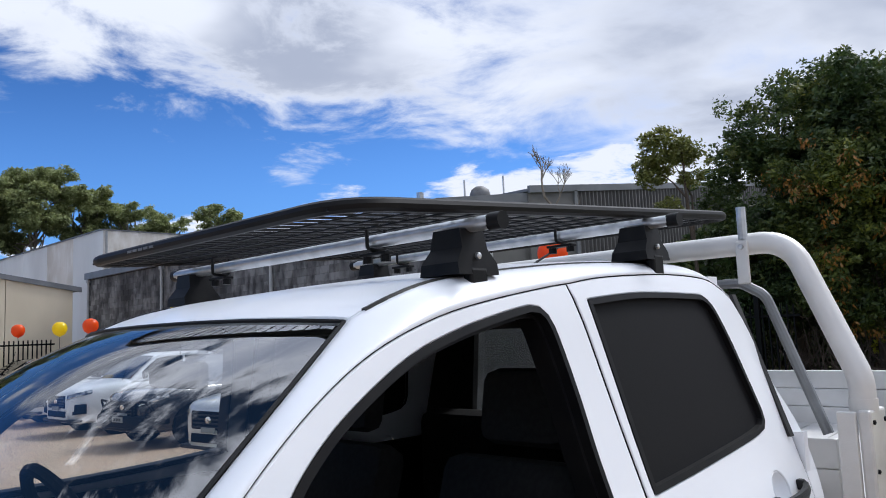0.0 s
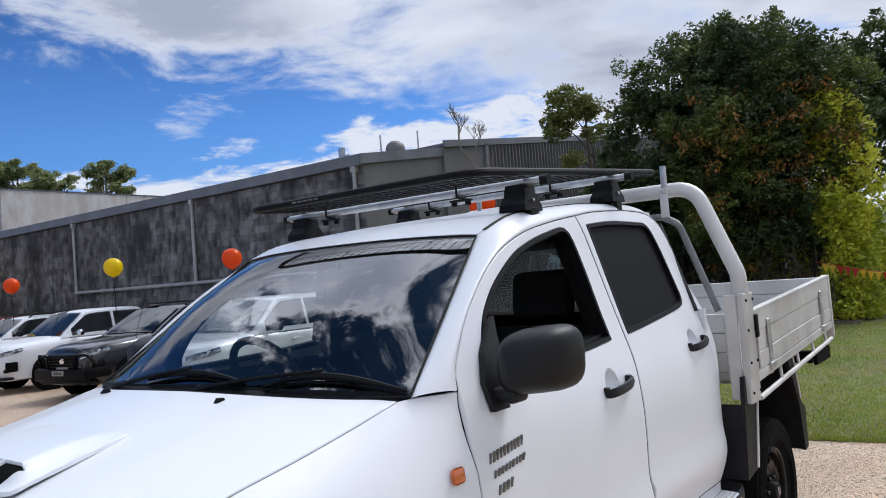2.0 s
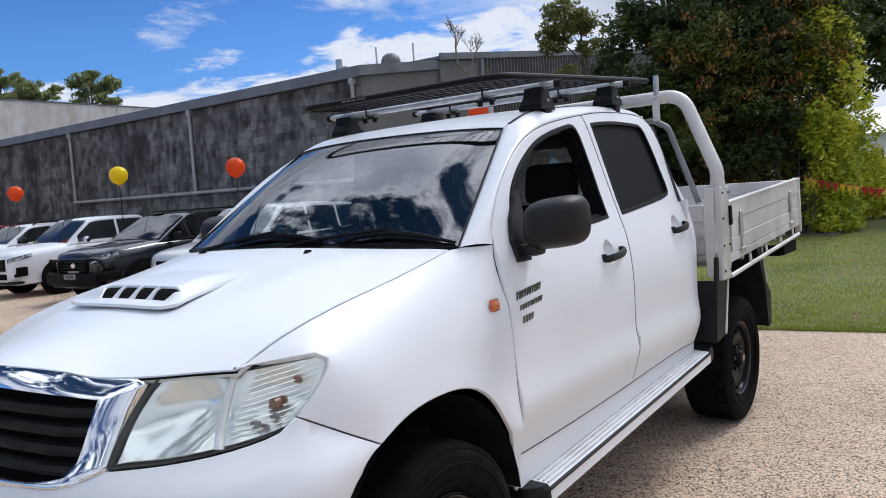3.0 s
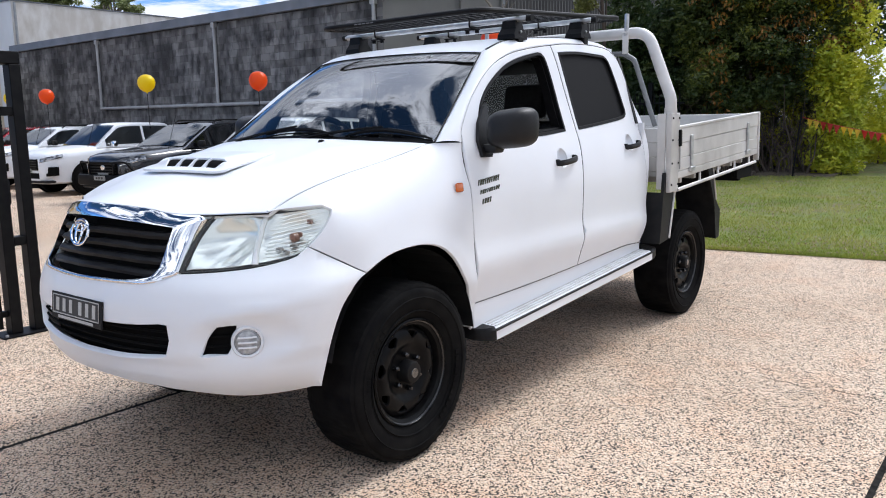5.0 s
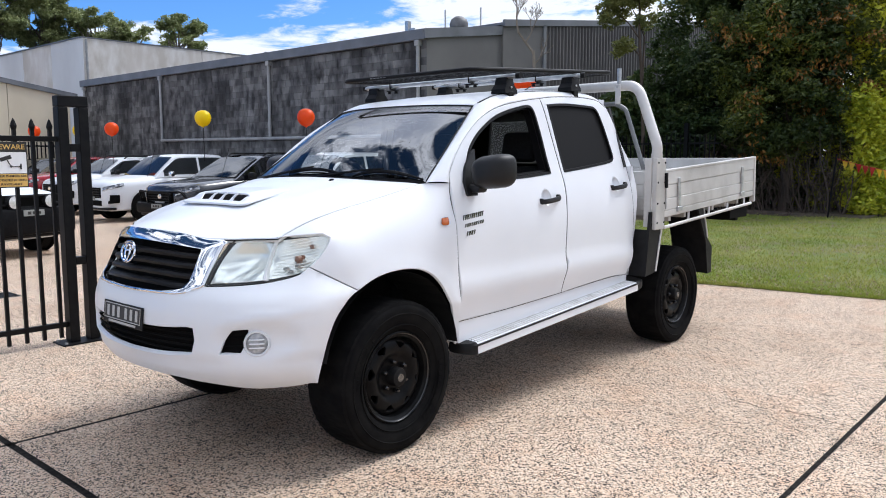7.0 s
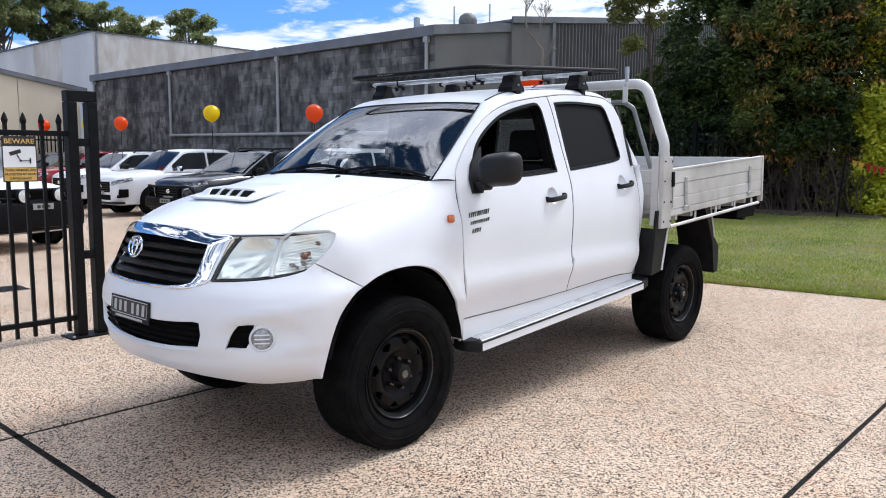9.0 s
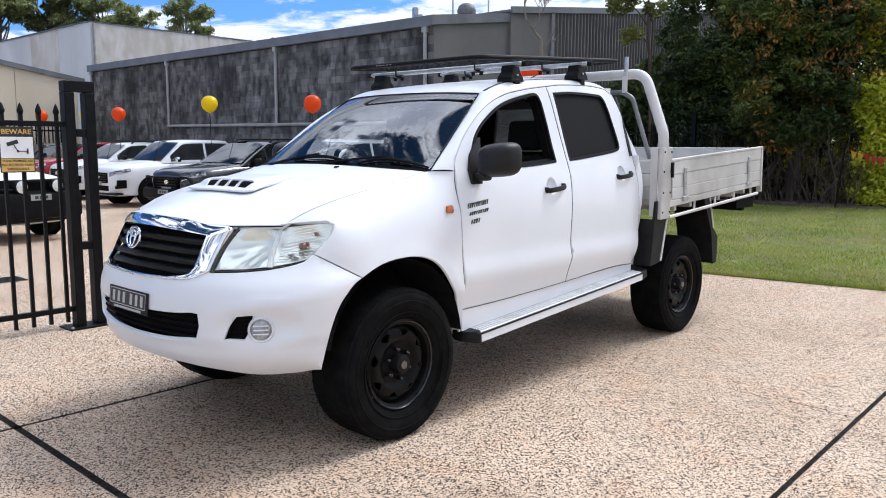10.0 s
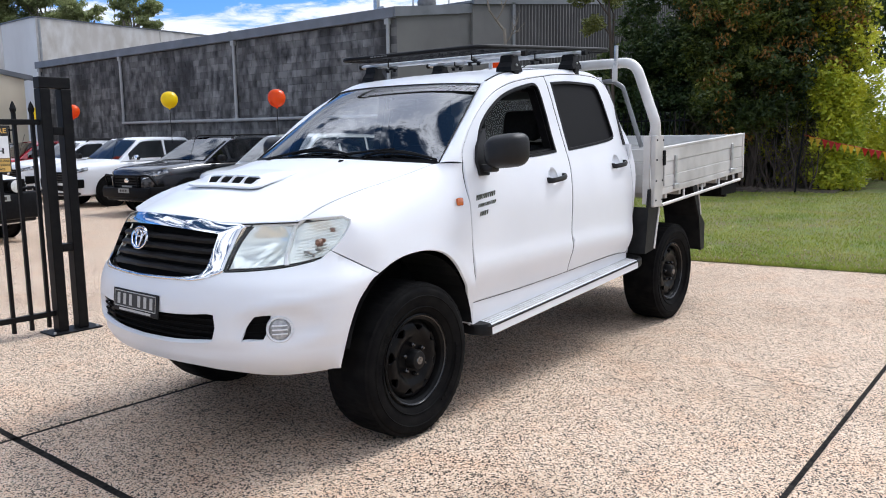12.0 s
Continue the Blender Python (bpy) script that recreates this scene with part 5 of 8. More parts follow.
# front fender
arch = smooth_line(arch_pts, 0.03)
front_i = min(range(len(arch)), key=lambda k: math.hypot(arch[k][0] + 0.262, arch[k][1] - 0.845))
fender_arch = [np.array((y, z, fender_x(y, z), y, z)) for y, z in arch[front_i:]]
fender = panel_part("front_fender", skin(chain(
    along(bonnet_side, (1, 2)),
    along(smooth_line([(0.716, 0.290, 1.316), (0.738, 0.330, 1.320), (0.783, 0.452, 1.317)], STEP), (1, 2))[1:],
    [np.array((y, z, lerp(z, (1.12, 1.317), (fender_x(y, z), 0.783)), y, z)) for y, z in smooth_line(door_front, STEP)][1:],
    [np.array((y, z, fender_x(y, z), y, z)) for y, z in smooth_line([(0.478, 0.575), (0.480, 0.46), (0.470, 0.45)], STEP)][1:],
    fender_arch[::-1],
    along(seam[::-1], (1, 2)), along(lamp_out[::-1], (1, 2))[1:], along(lamp_top[::-1], (1, 2))[1:]), lambda y, z: (fender_x(y, z), y, z), step=0.03, inset=0.0014, soft=0.003), white_paint, ute)
part("side_indicator", box((-0.020, -0.025, -0.002), (0.020, 0.025, 0.012), 0.010, Matrix.Translation((fender_x(0.362, 1.122) - 0.001, 0.362, 1.122)) @ pose(0, 0, 0, 0, 82, 0)), material("amber_lens", (0.55, 0.12, 0.015), 0.15, coat=0.8), fender, "amber side indicator lens", True)
mirrored(fender)

# doors
win_f = [(0.600, 1.318), (0.618, 1.40), (0.66, 1.478), (0.72, 1.540), (0.81, 1.603), (0.953, 1.677), (1.093, 1.721), (1.239, 1.752), (1.318, 1.765)]
win_f2 = [(1.318, 1.765), (1.349, 1.762), (1.370, 1.746), (1.381, 1.72), (1.389, 1.67), (1.398, 1.576), (1.402, 1.461), (1.412, 1.352)]
win_f3 = [(1.412, 1.352), (1.153, 1.333), (0.85, 1.322), (0.600, 1.318)]
win_r = [(1.568, 1.358), (1.560, 1.466), (1.552, 1.627), (1.541, 1.779)]
win_r2 = [(1.541, 1.779), (1.775, 1.796), (2.06, 1.794), (2.115, 1.788), (2.146, 1.766), (2.164, 1.73), (2.188, 1.655), (2.213, 1.53), (2.224, 1.468), (2.220, 1.442), (2.198, 1.424)]
win_r3 = [(2.198, 1.424), (2.099, 1.407), (1.785, 1.376), (1.568, 1.358)]


def hole_of(*lines):
    return chain(*[smooth_line(l, 0.018) for l in lines])


def shrink(loop, d):
    """The loop set inwards by d."""
    c = np.array([q[:2] for q in loop])
    area = 0.5 * np.sum(c[:, 0] * np.roll(c[:, 1], -1) - np.roll(c[:, 0], -1) * c[:, 1])
    t = np.roll(c, -1, axis=0) - np.roll(c, 1, axis=0)
    t /= np.linalg.norm(t, axis=1)[:, None] + 1e-9
    nrm = np.stack([-t[:, 1], t[:, 0]], axis=1) * (1 if area > 0 else -1)
    return [q for q in c + nrm * d]


hole_f, hole_r = hole_of(win_f, win_f2, win_f3), hole_of(win_r, win_r2, win_r3)
bottom_f = [(1.474, 0.604), (1.2, 0.592), (0.85, 0.580), (0.478, 0.575)]
bottom_r = [(2.30, 0.625), (2.1, 0.634), (1.8, 0.622), (1.474, 0.604)]
side_shape = lambda y, z: (soft_side(y, z), y, z)
HANDLES = ((1.335, 1.196), (2.20, 1.252))
cups = [[np.array((y - 0.03 + 0.046 * math.cos(a), z + 0.014 + 0.046 * math.sin(a))) for a in spread(0, 6.2832, 22)[:-1]] for y, z in HANDLES]
front_door = panel_part("front_door", skin(chain(on_side(door_top), on_side(mid_line), on_side(bottom_f), [np.array(q[:2]) for q in smooth_line([p for p in door_front[::-1]], STEP)]), side_shape, [hole_f, cups[0]], step=0.032), white_paint, ute)
rear_door = panel_part("rear_door", skin(chain(on_side(rear_top), on_side(rear_edge), on_side(bottom_r), on_side(mid_line[::-1])), side_shape, [hole_r, cups[1]], step=0.032), white_paint, ute)


def band(outer, inner, shape, lift, depth):
    """A strip between two loops of equal count, proud of the surface by lift."""
    bm = bmesh.new()
    o = [bm.verts.new(Vector(shape(*q)) + Vector((lift, 0, 0))) for q in outer]
    i = [bm.verts.new(Vector(shape(*q)) + Vector((lift, 0, 0))) for q in inner]
    ob = [bm.verts.new(v.co - Vector((depth, 0, 0))) for v in o]
    ib = [bm.verts.new(v.co - Vector((depth, 0, 0))) for v in i]
    n = len(outer)
    for k in range(n):
        j = (k + 1) % n
        bm.faces.new((o[k], o[j], i[j], i[k]))
        bm.faces.new((i[k], i[j], ib[j], ib[k]))
        bm.faces.new((ob[k], ob[j], o[j], o[k]))
    return bm


part("window_seal", band(shrink(hole_f, -0.003), shrink(hole_f, 0.011), side_shape, 0.002, 0.03), rack_black, front_door, smooth=True)
part("window_seal", band(shrink(hole_r, -0.003), shrink(hole_r, 0.011), side_shape, 0.002, 0.03), rack_black, rear_door, smooth=True)
shade_glass = material("mesh_sun_shade", (0.006, 0.006, 0.0065), 0.6, spec=0.10, second=(0.008, 0.008, 0.009), scale=300)
clear_glass = glass_material("clear_glass", (0.86, 0.90, 0.90), 0.98, 0.0, 3.0)
dusty_glass = glass_material("dusty_rear_glass", (0.75, 0.78, 0.78), 0.9)
dt = dusty_glass.node_tree
dust, film = dt.nodes.new("ShaderNodeBsdfTranslucent"), dt.nodes.new("ShaderNodeMixShader")
dust.inputs[0].default_value, film.inputs[0].default_value = (0.55, 0.57, 0.58, 1), 0.04
seen = next(n for n in dt.nodes if n.type == "OUTPUT_MATERIAL")
dt.links.new(seen.inputs[0].links[0].from_socket, film.inputs[1])
dt.links.new(dust.outputs[0], film.inputs[2])
dt.links.new(film.outputs[0], seen.inputs[0])
panel_part("window_pane", skin(shrink(hole_r, 0.008), lambda y, z: (soft_side(y, z) - 0.014, y, z), step=0.07, rim=0.004, inset=0, soft=0.0005), shade_glass, rear_door, "dark tinted glass with a mesh shade")
# the lowered front window still shows its channel behind the rear seal
part("window_channel", band(shrink(hole_f, 0.013), shrink(hole_f, 0.022), lambda y, z: (soft_side(y, z) - 0.02, y, z), 0.0, 0.05), rack_black, front_door)
for door, y, z in ((front_door, 1.335, 1.196), (rear_door, 2.20, 1.252)):
    x = soft_side(y, z)
    bm = bmesh.new()
    rows = []
    for k in range(13):
        s = k / 12
        out = 0.012 + 0.026 * math.sin(math.pi * min(1, max(0, s))) ** 0.5
        yy = y - 0.105 + 0.2 * s
        zz = z - 0.012 + 0.020 * s
        rows.append([bm.verts.new((soft_side(yy, zz) + out + dx, yy, zz + dz)) for dx, dz in ((-0.012, -0.012), (0.004, -0.015), (0.009, 0.0), (0.004, 0.015), (-0.012, 0.012))])
    for a, b in zip(rows, rows[1:]):
        for j in range(5):
            bm.faces.new((a[j], a[(j + 1) % 5], b[(j + 1) % 5], b[j]))
    bm.faces.new(rows[0]), bm.faces.new(rows[-1])
    for yy in (y - 0.095, y + 0.085):
        add_box(bm, (soft_side(yy, z) - 0.005, yy - 0.012, z - 0.02 + 0.1 * (yy - y + 0.1)), (soft_side(yy, z) + 0.014, yy + 0.012, z + 0.008 + 0.1 * (yy - y + 0.1)), 0.004)
    part("door_handle", bm, grey_plastic, door, "dark grey plastic pull handle", True)
    cup = lambda u, w: (soft_side(u, w) - 0.024 * max(0.0, 1 - ((u - y + 0.03) ** 2 + (w - z - 0.014) ** 2) / 0.048 ** 2) ** 0.7 - 0.002, u, w)
    panel_part("handle_recess", skin([q + (q - np.array((y - 0.03, z + 0.014))) * 0.04 for q in cups[0 if door == front_door else 1]], cup, step=0.011, rim=0.002, inset=0, soft=0.001), white_paint, door)
for row, (y0, y1, z, h, n) in enumerate(((0.495, 0.675, 1.131, 0.027, 10), (0.505, 0.670, 1.089, 0.019, 9), (0.515, 0.595, 1.046, 0.024, 4))):
    for k in range(n):
        y = y0 + (y1 - y0) * (k + 0.5) / n
        w = (y1 - y0) / n * (0.34 if k % 3 else 0.22)
        zz = z + 0.10 * (y - y0)
        x = soft_side(y, zz)
        bm = prism(((y - w, zz - h / 2), (y + w * 0.6, zz - h / 2), (y + w + 0.006, zz + h / 2), (y - w * 0.6 + 0.006, zz + h / 2)), x - 0.002, x + 0.004, "x")
        part("badge", bm, dark_chrome, front_door)
mirrored(rear_door)
mirrored(front_door)

# dark gaps between the panels
def panel_gap(pts, shift, r=0.0022):
    return part("panel_gap", tube([np.array(q) + np.array(shift) for q in pts], r, 6), gap_black, ute, smooth=True)


for sx in (1, -1):
    turn = (lambda l: l) if sx > 0 else (lambda l: [np.array((-q[0], q[1], q[2])) for q in l])
    panel_gap(turn(bonnet_side), (-sx * 0.002, 0, -0.0035), 0.0014)
    panel_gap(turn(seam), (-sx * 0.003, 0.001, 0), 0.0014)
    panel_gap(turn([(max(0.77, min(soft_side(y, z), fender_x(y, z)) if z < 1.12 else lerp(z, (1.12, 1.317), (soft_side(y, z), 0.783))), y, z) for y, z in smooth_line(door_front, STEP)]), (-sx * 0.0032, 0, 0))
    panel_gap(turn([(soft_side(y, z), y, z) for y, z in smooth_line(mid_line, STEP)]), (-sx * 0.0028, 0, 0))
    panel_gap(turn([(soft_side(y, z), y, z) for y, z in smooth_line(rear_edge, STEP)]), (-sx * 0.0030, 0, 0))
    panel_gap(turn([(soft_side(y, z), y, z) for y, z in smooth_line(bottom_f[::-1], STEP) + smooth_line(bottom_r[::-1], STEP)[1:]]), (-sx * 0.003, 0, -0.001), 0.0014)
    panel_gap(turn([(soft_side(y, z), y, z) for y, z in smooth_line(door_top, STEP) + smooth_line(rear_top, STEP)[1:]]), (-sx * 0.003, 0, -0.001), 0.0026)
panel_gap([q for q in full_front], (0, 0.002, -0.004), 0.003)

# black mirror on its sail panel
mirror = part("door_mirror", prism([(0.555, 1.245), (0.63, 1.245), (0.665, 1.30), (0.682, 1.44), (0.695, 1.495), (0.665, 1.478), (0.59, 1.40), (0.552, 1.32)], 0.775, 0.792, "x"), grey_plastic, ute, "black plastic door mirror")
for v in mirror.data.vertices:
    v.co.x += soft_side(v.co.y, v.co.z) - 0.772
bm = bmesh.new()
rows = []
cx, cy, cz, hw, hh = 0.925, 0.635, 1.374, 0.105, 0.090
for k, (d, s) in enumerate(((-0.085, 0.35), (-0.075, 0.62), (-0.05, 0.84), (-0.015, 0.96), (0.02, 1.0), (0.045, 1.0), (0.055, 0.97))):
    ring = []
    for j in range(28):
        a = 2 * math.pi * j / 28
        c, sn = math.cos(a), math.sin(a)
        px = math.copysign(abs(c) ** 0.55, c) * hw * s
        pz = math.copysign(abs(sn) ** 0.6, sn) * hh * s
        pz += 0.10 * px
        ring.append(bm.verts.new((cx + px, cy + d + 0.22 * px, cz + pz)))
    rows.append(ring)
for a, b in zip(rows, rows[1:]):
    for j in range(28):
        bm.faces.new((a[j], a[(j + 1) % 28], b[(j + 1) % 28], b[j]))
bm.faces.new(rows[0]), bm.faces.new(rows[-1])
part("mirror_housing", bm, grey_plastic, mirror, smooth=True, angle=50)
part("mirror_arm", box((0.79, 0.575, 1.262), (0.88, 0.655, 1.305), 0.015, pose(0, 0, 0)), grey_plastic, mirror, smooth=True)
bm = bmesh.new()
bm.faces.new([bm.verts.new((cx + math.copysign(abs(math.cos(a)) ** 0.55, math.cos(a)) * hw * 0.9, cy + 0.0565 + 0.22 * math.cos(a) * hw * 0.9, cz + math.copysign(abs(math.sin(a)) ** 0.6, math.sin(a)) * hh * 0.88)) for a in spread(0, 6.2832, 28)[:-1]])
part("mirror_glass", bm, chrome, mirror)
mirrored(mirror)

# pillars, roof and screens
ws_side = smooth_line([(0.738, 0.318, 1.320), (0.577, 0.905, 1.750)], STEP)
ws_top = smooth_line([(0.577, 0.905, 1.750), (0.50, 0.8785, 1.755), (0.35, 0.8435, 1.760), (0.18, 0.8227, 1.7623), (0, 0.816, 1.763)], STEP)
ditch = smooth_line([(0.577, 0.905, 1.750), (0.585, 0.985, 1.785), (0.578, 1.12, 1.822), (0.566, 1.35, 1.851), (0.556, 1.65, 1.876), (0.548, 2.0, 1.889), (0.54, 2.18, 1.886), (0.53, 2.30, 1.862)], STEP)


SPLIT = 1.00
outer_line = [np.array((soft_side(y, z) if k else 0.783, y, z)) for k, (y, z) in enumerate(smooth_line(door_top, 0.02)[:-1] + smooth_line(rear_top, 0.02))]
outer_a = [q for q in outer_line if q[1] <= SPLIT]
outer_b = [q for q in outer_line if q[1] >= outer_a[-1][1]]
inner_all = resample(ws_side, 26) + resample(ditch, 50)[1:]
outer_all = resample(outer_a, 26) + resample(outer_b, 50)[1:]
pillar = panel_part("pillar", (lambda bm: bm)(loft(inner_all, outer_all, 7, 0.010, lambda s: Vector((0.72, -0.35 * max(0, 1 - 3 * s), 0.60)).normalized(), 0.014)), white_paint, ute)
pillar.data.polygons.foreach_set("use_smooth", [True] * len(pillar.data.polygons))
quarter = panel_part("quarter_panel", skin(chain(on_side(rear_edge), [np.array((y, z, x, y, z)) for x, y, z in smooth_line([(0.80, 2.30, 0.625), (0.78, 2.40, 0.60)], STEP)],
    [np.array((y, z, x, y, z)) for x, y, z in smooth_line([(0.78, 2.40, 0.60), (0.79, 2.455, 0.83), (0.795, 2.485, 1.0), (0.785, 2.512, 1.2), (0.738, 2.512, 1.38), (0.675, 2.475, 1.53), (0.62, 2.42, 1.69), (0.585, 2.36, 1.79), (0.53, 2.30, 1.862)], STEP)],
    [np.array((y, z, x, y, z)) for x, y, z in smooth_line([(0.53, 2.30, 1.862), (0.58, 2.315, 1.835), (soft_side(2.30, 1.79), 2.30, 1.79)], 0.02)]),
    lambda y, z: (soft_side(y, z), y, z), step=0.03, rim=0.012, inset=0.0015), white_paint, ute)
mirrored(pillar), mirrored(quarter)


def roof_z(x, y):
    mid = lerp(y, (0.81, 0.95, 1.1, 1.35, 1.65, 2.0, 2.2, 2.33), (1.760, 1.800, 1.832, 1.868, 1.902, 1.928, 1.922, 1.90))
    edge = lerp(y, (0.75, 0.905, 0.985, 1.12, 1.35, 1.65, 2.0, 2.18, 2.30), (1.72, 1.75, 1.785, 1.822, 1.851, 1.876, 1.889, 1.886, 1.862))
    s = min(1.0, abs(x) / 0.57)
    return edge + (mid - edge) * (1 - s ** 2.8) - 0.003 * math.exp(-((abs(x) - 0.25) / 0.03) ** 2)


flip_x = lambda line: [np.array((-q[0], *q[1:])) for q in line]
roof_back = smooth_line([(0.53, 2.30, 1.862), (0.4, 2.33, 1.882), (0.2, 2.345, 1.893), (0, 2.35, 1.896)], STEP)
roof = panel_part("roof", skin(chain(along(flip_x(ws_top), (0, 1)), along(ws_top[::-1], (0, 1)), along(ditch, (0, 1)), along(roof_back, (0, 1)), along(flip_x(roof_back)[::-1], (0, 1)), along(flip_x(ditch)[::-1], (0, 1))), lambda x, y: (x, y, roof_z(x, y)), step=0.05, inset=0.0045), white_paint, ute)
part("aerial", tube([(0.06, 2.10, 1.925), (0.06, 2.13, 1.945), (0.06, 2.27, 2.005)], [0.008, 0.004, 0.003], 6), rack_black, roof, "short black roof aerial")
for sx in (1, -1):
    part("roof_moulding", tube([(sx * (q[0] - 0.001), q[1], q[2] - 0.0035) for q in ditch[1:-1]], 0.0075, 6), black_plastic, roof)


def screen_point(x, s):
    """The windscreen: s runs from its foot to its head, bowed forward in the middle."""
    a = np.array((x, 0.2231 + 0.0962 * x ** 2 + 0.1421 * x ** 4, 1.328 - 0.0506 * x ** 2 + 0.0654 * x ** 4))
    xt = x * 0.577 / 0.738
    b = np.array((xt, 0.816 + 0.2 * xt ** 2 + 0.2 * xt ** 4, 1.763 - 0.02 * xt ** 2 - 0.05 * xt ** 4))
    bow = 0.066 * 4 * s * (1 - s)
    p = a + (b - a) * s
    return p + np.array((0, -0.59, 0.81)) * bow * (1 - (abs(x) / 0.738) ** 4)


def screen_mesh(x0, x1, s0, s1, lift, nx=40, ns=26, thick=0.005):
    v, f = [], []
    for j in range(ns + 1):
        for i in range(nx + 1):
            v.append(screen_point(x0 + (x1 - x0) * i / nx, s0 + (s1 - s0) * j / ns) + np.array((0, -0.62, 0.78)) * lift)
    w = nx + 1
    f = [(j * w + i, j * w + i + 1, (j + 1) * w + i + 1, (j + 1) * w + i) for j in range(ns) for i in range(nx)]
    return v, f


v, f = screen_mesh(-0.733, 0.733, 0.008, 0.985, -0.003)
windscreen = mesh_object("windscreen", v, f, clear_glass, ute, True)
bm = bmesh.new()
edge_in = [(x, s) for x, s in [(-0.733 + 1.466 * k / 40, 0.006) for k in range(41)] + [(0.733, 0.006 + 0.98 * k / 20) for k in range(1, 21)] + [(0.733 - 1.466 * k / 40, 0.986) for k in range(1, 41)] + [(-0.733, 0.986 - 0.98 * k / 20) for k in range(1, 20)]]
loop_pts = [Vector(screen_point(*q)) for q in edge_in]
add_tube(bm, loop_pts, 0.004, 6, closed=True)
part("screen_seal", bm, black_plastic, windscreen, smooth=True)
# black cowl under the wipers
v, f = screen_mesh(-0.72, 0.72, 0.0, 0.03, 0.003, 30, 3)
mesh_object("cowl", v, f, rack_black, ute, True)
v = [tuple(q + np.array((0, 0.004, -0.012))) for q in full_back] + [tuple(screen_point(q[0] * 0.99, 0.02) + np.array((0, 0.0, 0.001))) for q in full_back]
n = len(full_back)
mesh_object("cowl", v, [(k, k + 1, n + k + 1, n + k) for k in range(n - 1)], rack_black, ute, True)
# each wiper: a slim blade, thicker in its middle, and the arm that comes to it from the cowl
for (xa, xb, sa, sm, sb), (xp, sp, xe, se) in (((0.27, 0.725, 0.025, 0.070, 0.020), (0.0, -0.005, 0.48, 0.080)), ((-0.31, 0.185, 0.040, 0.066, 0.038), (-0.53, -0.005, -0.07, 0.076))):
    n = np.array((0, -0.62, 0.78))
    cut = spread(0, 1, 16)
    bow_at = lambda q: sa * (1 - q) + sb * q + (sm - (sa + sb) / 2) * 4 * q * (1 - q)
    wiper = part("wiper", tube([screen_point(xa + (xb - xa) * q, bow_at(q)) + n * (0.010 + 0.008 * math.sin(math.pi * q)) for q in cut], [0.0045 + 0.0065 * math.sin(math.pi * q) for q in cut], 6), rack_black, ute, smooth=True)
    part("rubber", tube([screen_point(xa + (xb - xa) * q, bow_at(q) - 0.012) + n * 0.004 for q in cut], 0.003, 5), rubber, wiper)
    bm = tube([screen_point(xp + (xe - xp) * q, sp + (se - sp) * q ** 0.8) + n * (0.016 + 0.014 * q) for q in spread(0, 1, 8)], [0.010, 0.009, 0.008, 0.0075, 0.007, 0.0065, 0.006, 0.0055, 0.005], 6)
    add_lathe(bm, [(0.018, 0), (0.016, 0.02), (0.006, 0.026)], Matrix.Translation(tuple(screen_point(xp, max(0.0, sp)))), 10)
    part("wiper_arm", bm, rack_black, wiper, smooth=True)

# ---- front face ----
plan = smooth_line([(0, -0.955), (0.2, -0.946), (0.36, -0.918), (0.46, -0.889), (0.6, -0.82), (0.7, -0.73), (0.765, -0.63), (0.81, -0.53), (0.836, -0.42), (0.85, -0.31), (0.856, -0.2)], 0.01)
plan_len = np.concatenate([[0], np.cumsum([np.linalg.norm(b - a) for a, b in zip(plan, plan[1:])])])


def plan_at(u):
    s = abs(u)
    p = np.array([np.interp(s, plan_len, [q[k] for q in plan]) for k in (0, 1)])
    q = np.array([np.interp(s + 0.01, plan_len, [r[k] for r in plan]) for k in (0, 1)])
    o = np.array([np.interp(max(0, s - 0.01), plan_len, [r[k] for r in plan]) for k in (0, 1)])
    t = q - o
    if s < 0.01:
        t = np.array((1.0, 0.0))
    t /= np.linalg.norm(t)
    nrm = np.array((t[1], -t[0]))
    sign = -1 if u < 0 else 1
    return np.array((sign * p[0], p[1])), np.array((sign * nrm[0], nrm[1]))


def bumper_point(u, z):
    p, nrm = plan_at(u)
    out = lerp(z, (0.40, 0.43, 0.47, 0.53, 0.60, 0.66, 0.72, 0.78, 0.84, 0.90, 0.97), (-0.14, -0.10, -0.055, -0.02, -0.002, 0.0, 0.002, -0.004, -0.025, -0.075, -0.13))
    out *= 1.0 if abs(u) > 0.3 or z < 0.7 else 0.55 + 0.45 * abs(u) / 0.3
    # pocket round the fog lamp
    d = math.hypot((abs(u) - 0.745) / 0.20, (z - 0.662) / 0.088)
    out -= 0.032 * max(0.0, 1 - d ** 2.5) if z < 0.75 else 0
    a = abs(u)
    # a crease runs out over the fog lamp, and a groove sets off the lower lip
    if a > 0.56:
        out += 0.010 * min(1, (a - 0.56) / 0.1) * max(0.0, 1 - max(0.0, a - 0.85) / 0.25) * math.exp(-((z - 0.735 - 0.16 * (a - 0.56)) / 0.016) ** 2)
    out -= 0.009 * math.exp(-((z - 0.535 - 0.05 * min(0.6, a)) / 0.016) ** 2)
    q = p + nrm * out
    return np.array((q[0], q[1], z))


def u_of(x, y):
    k = min(range(len(plan)), key=lambda i: (plan[i][0] - abs(x)) ** 2 + (plan[i][1] - y) ** 2)
    return math.copysign(float(plan_len[k]), x)


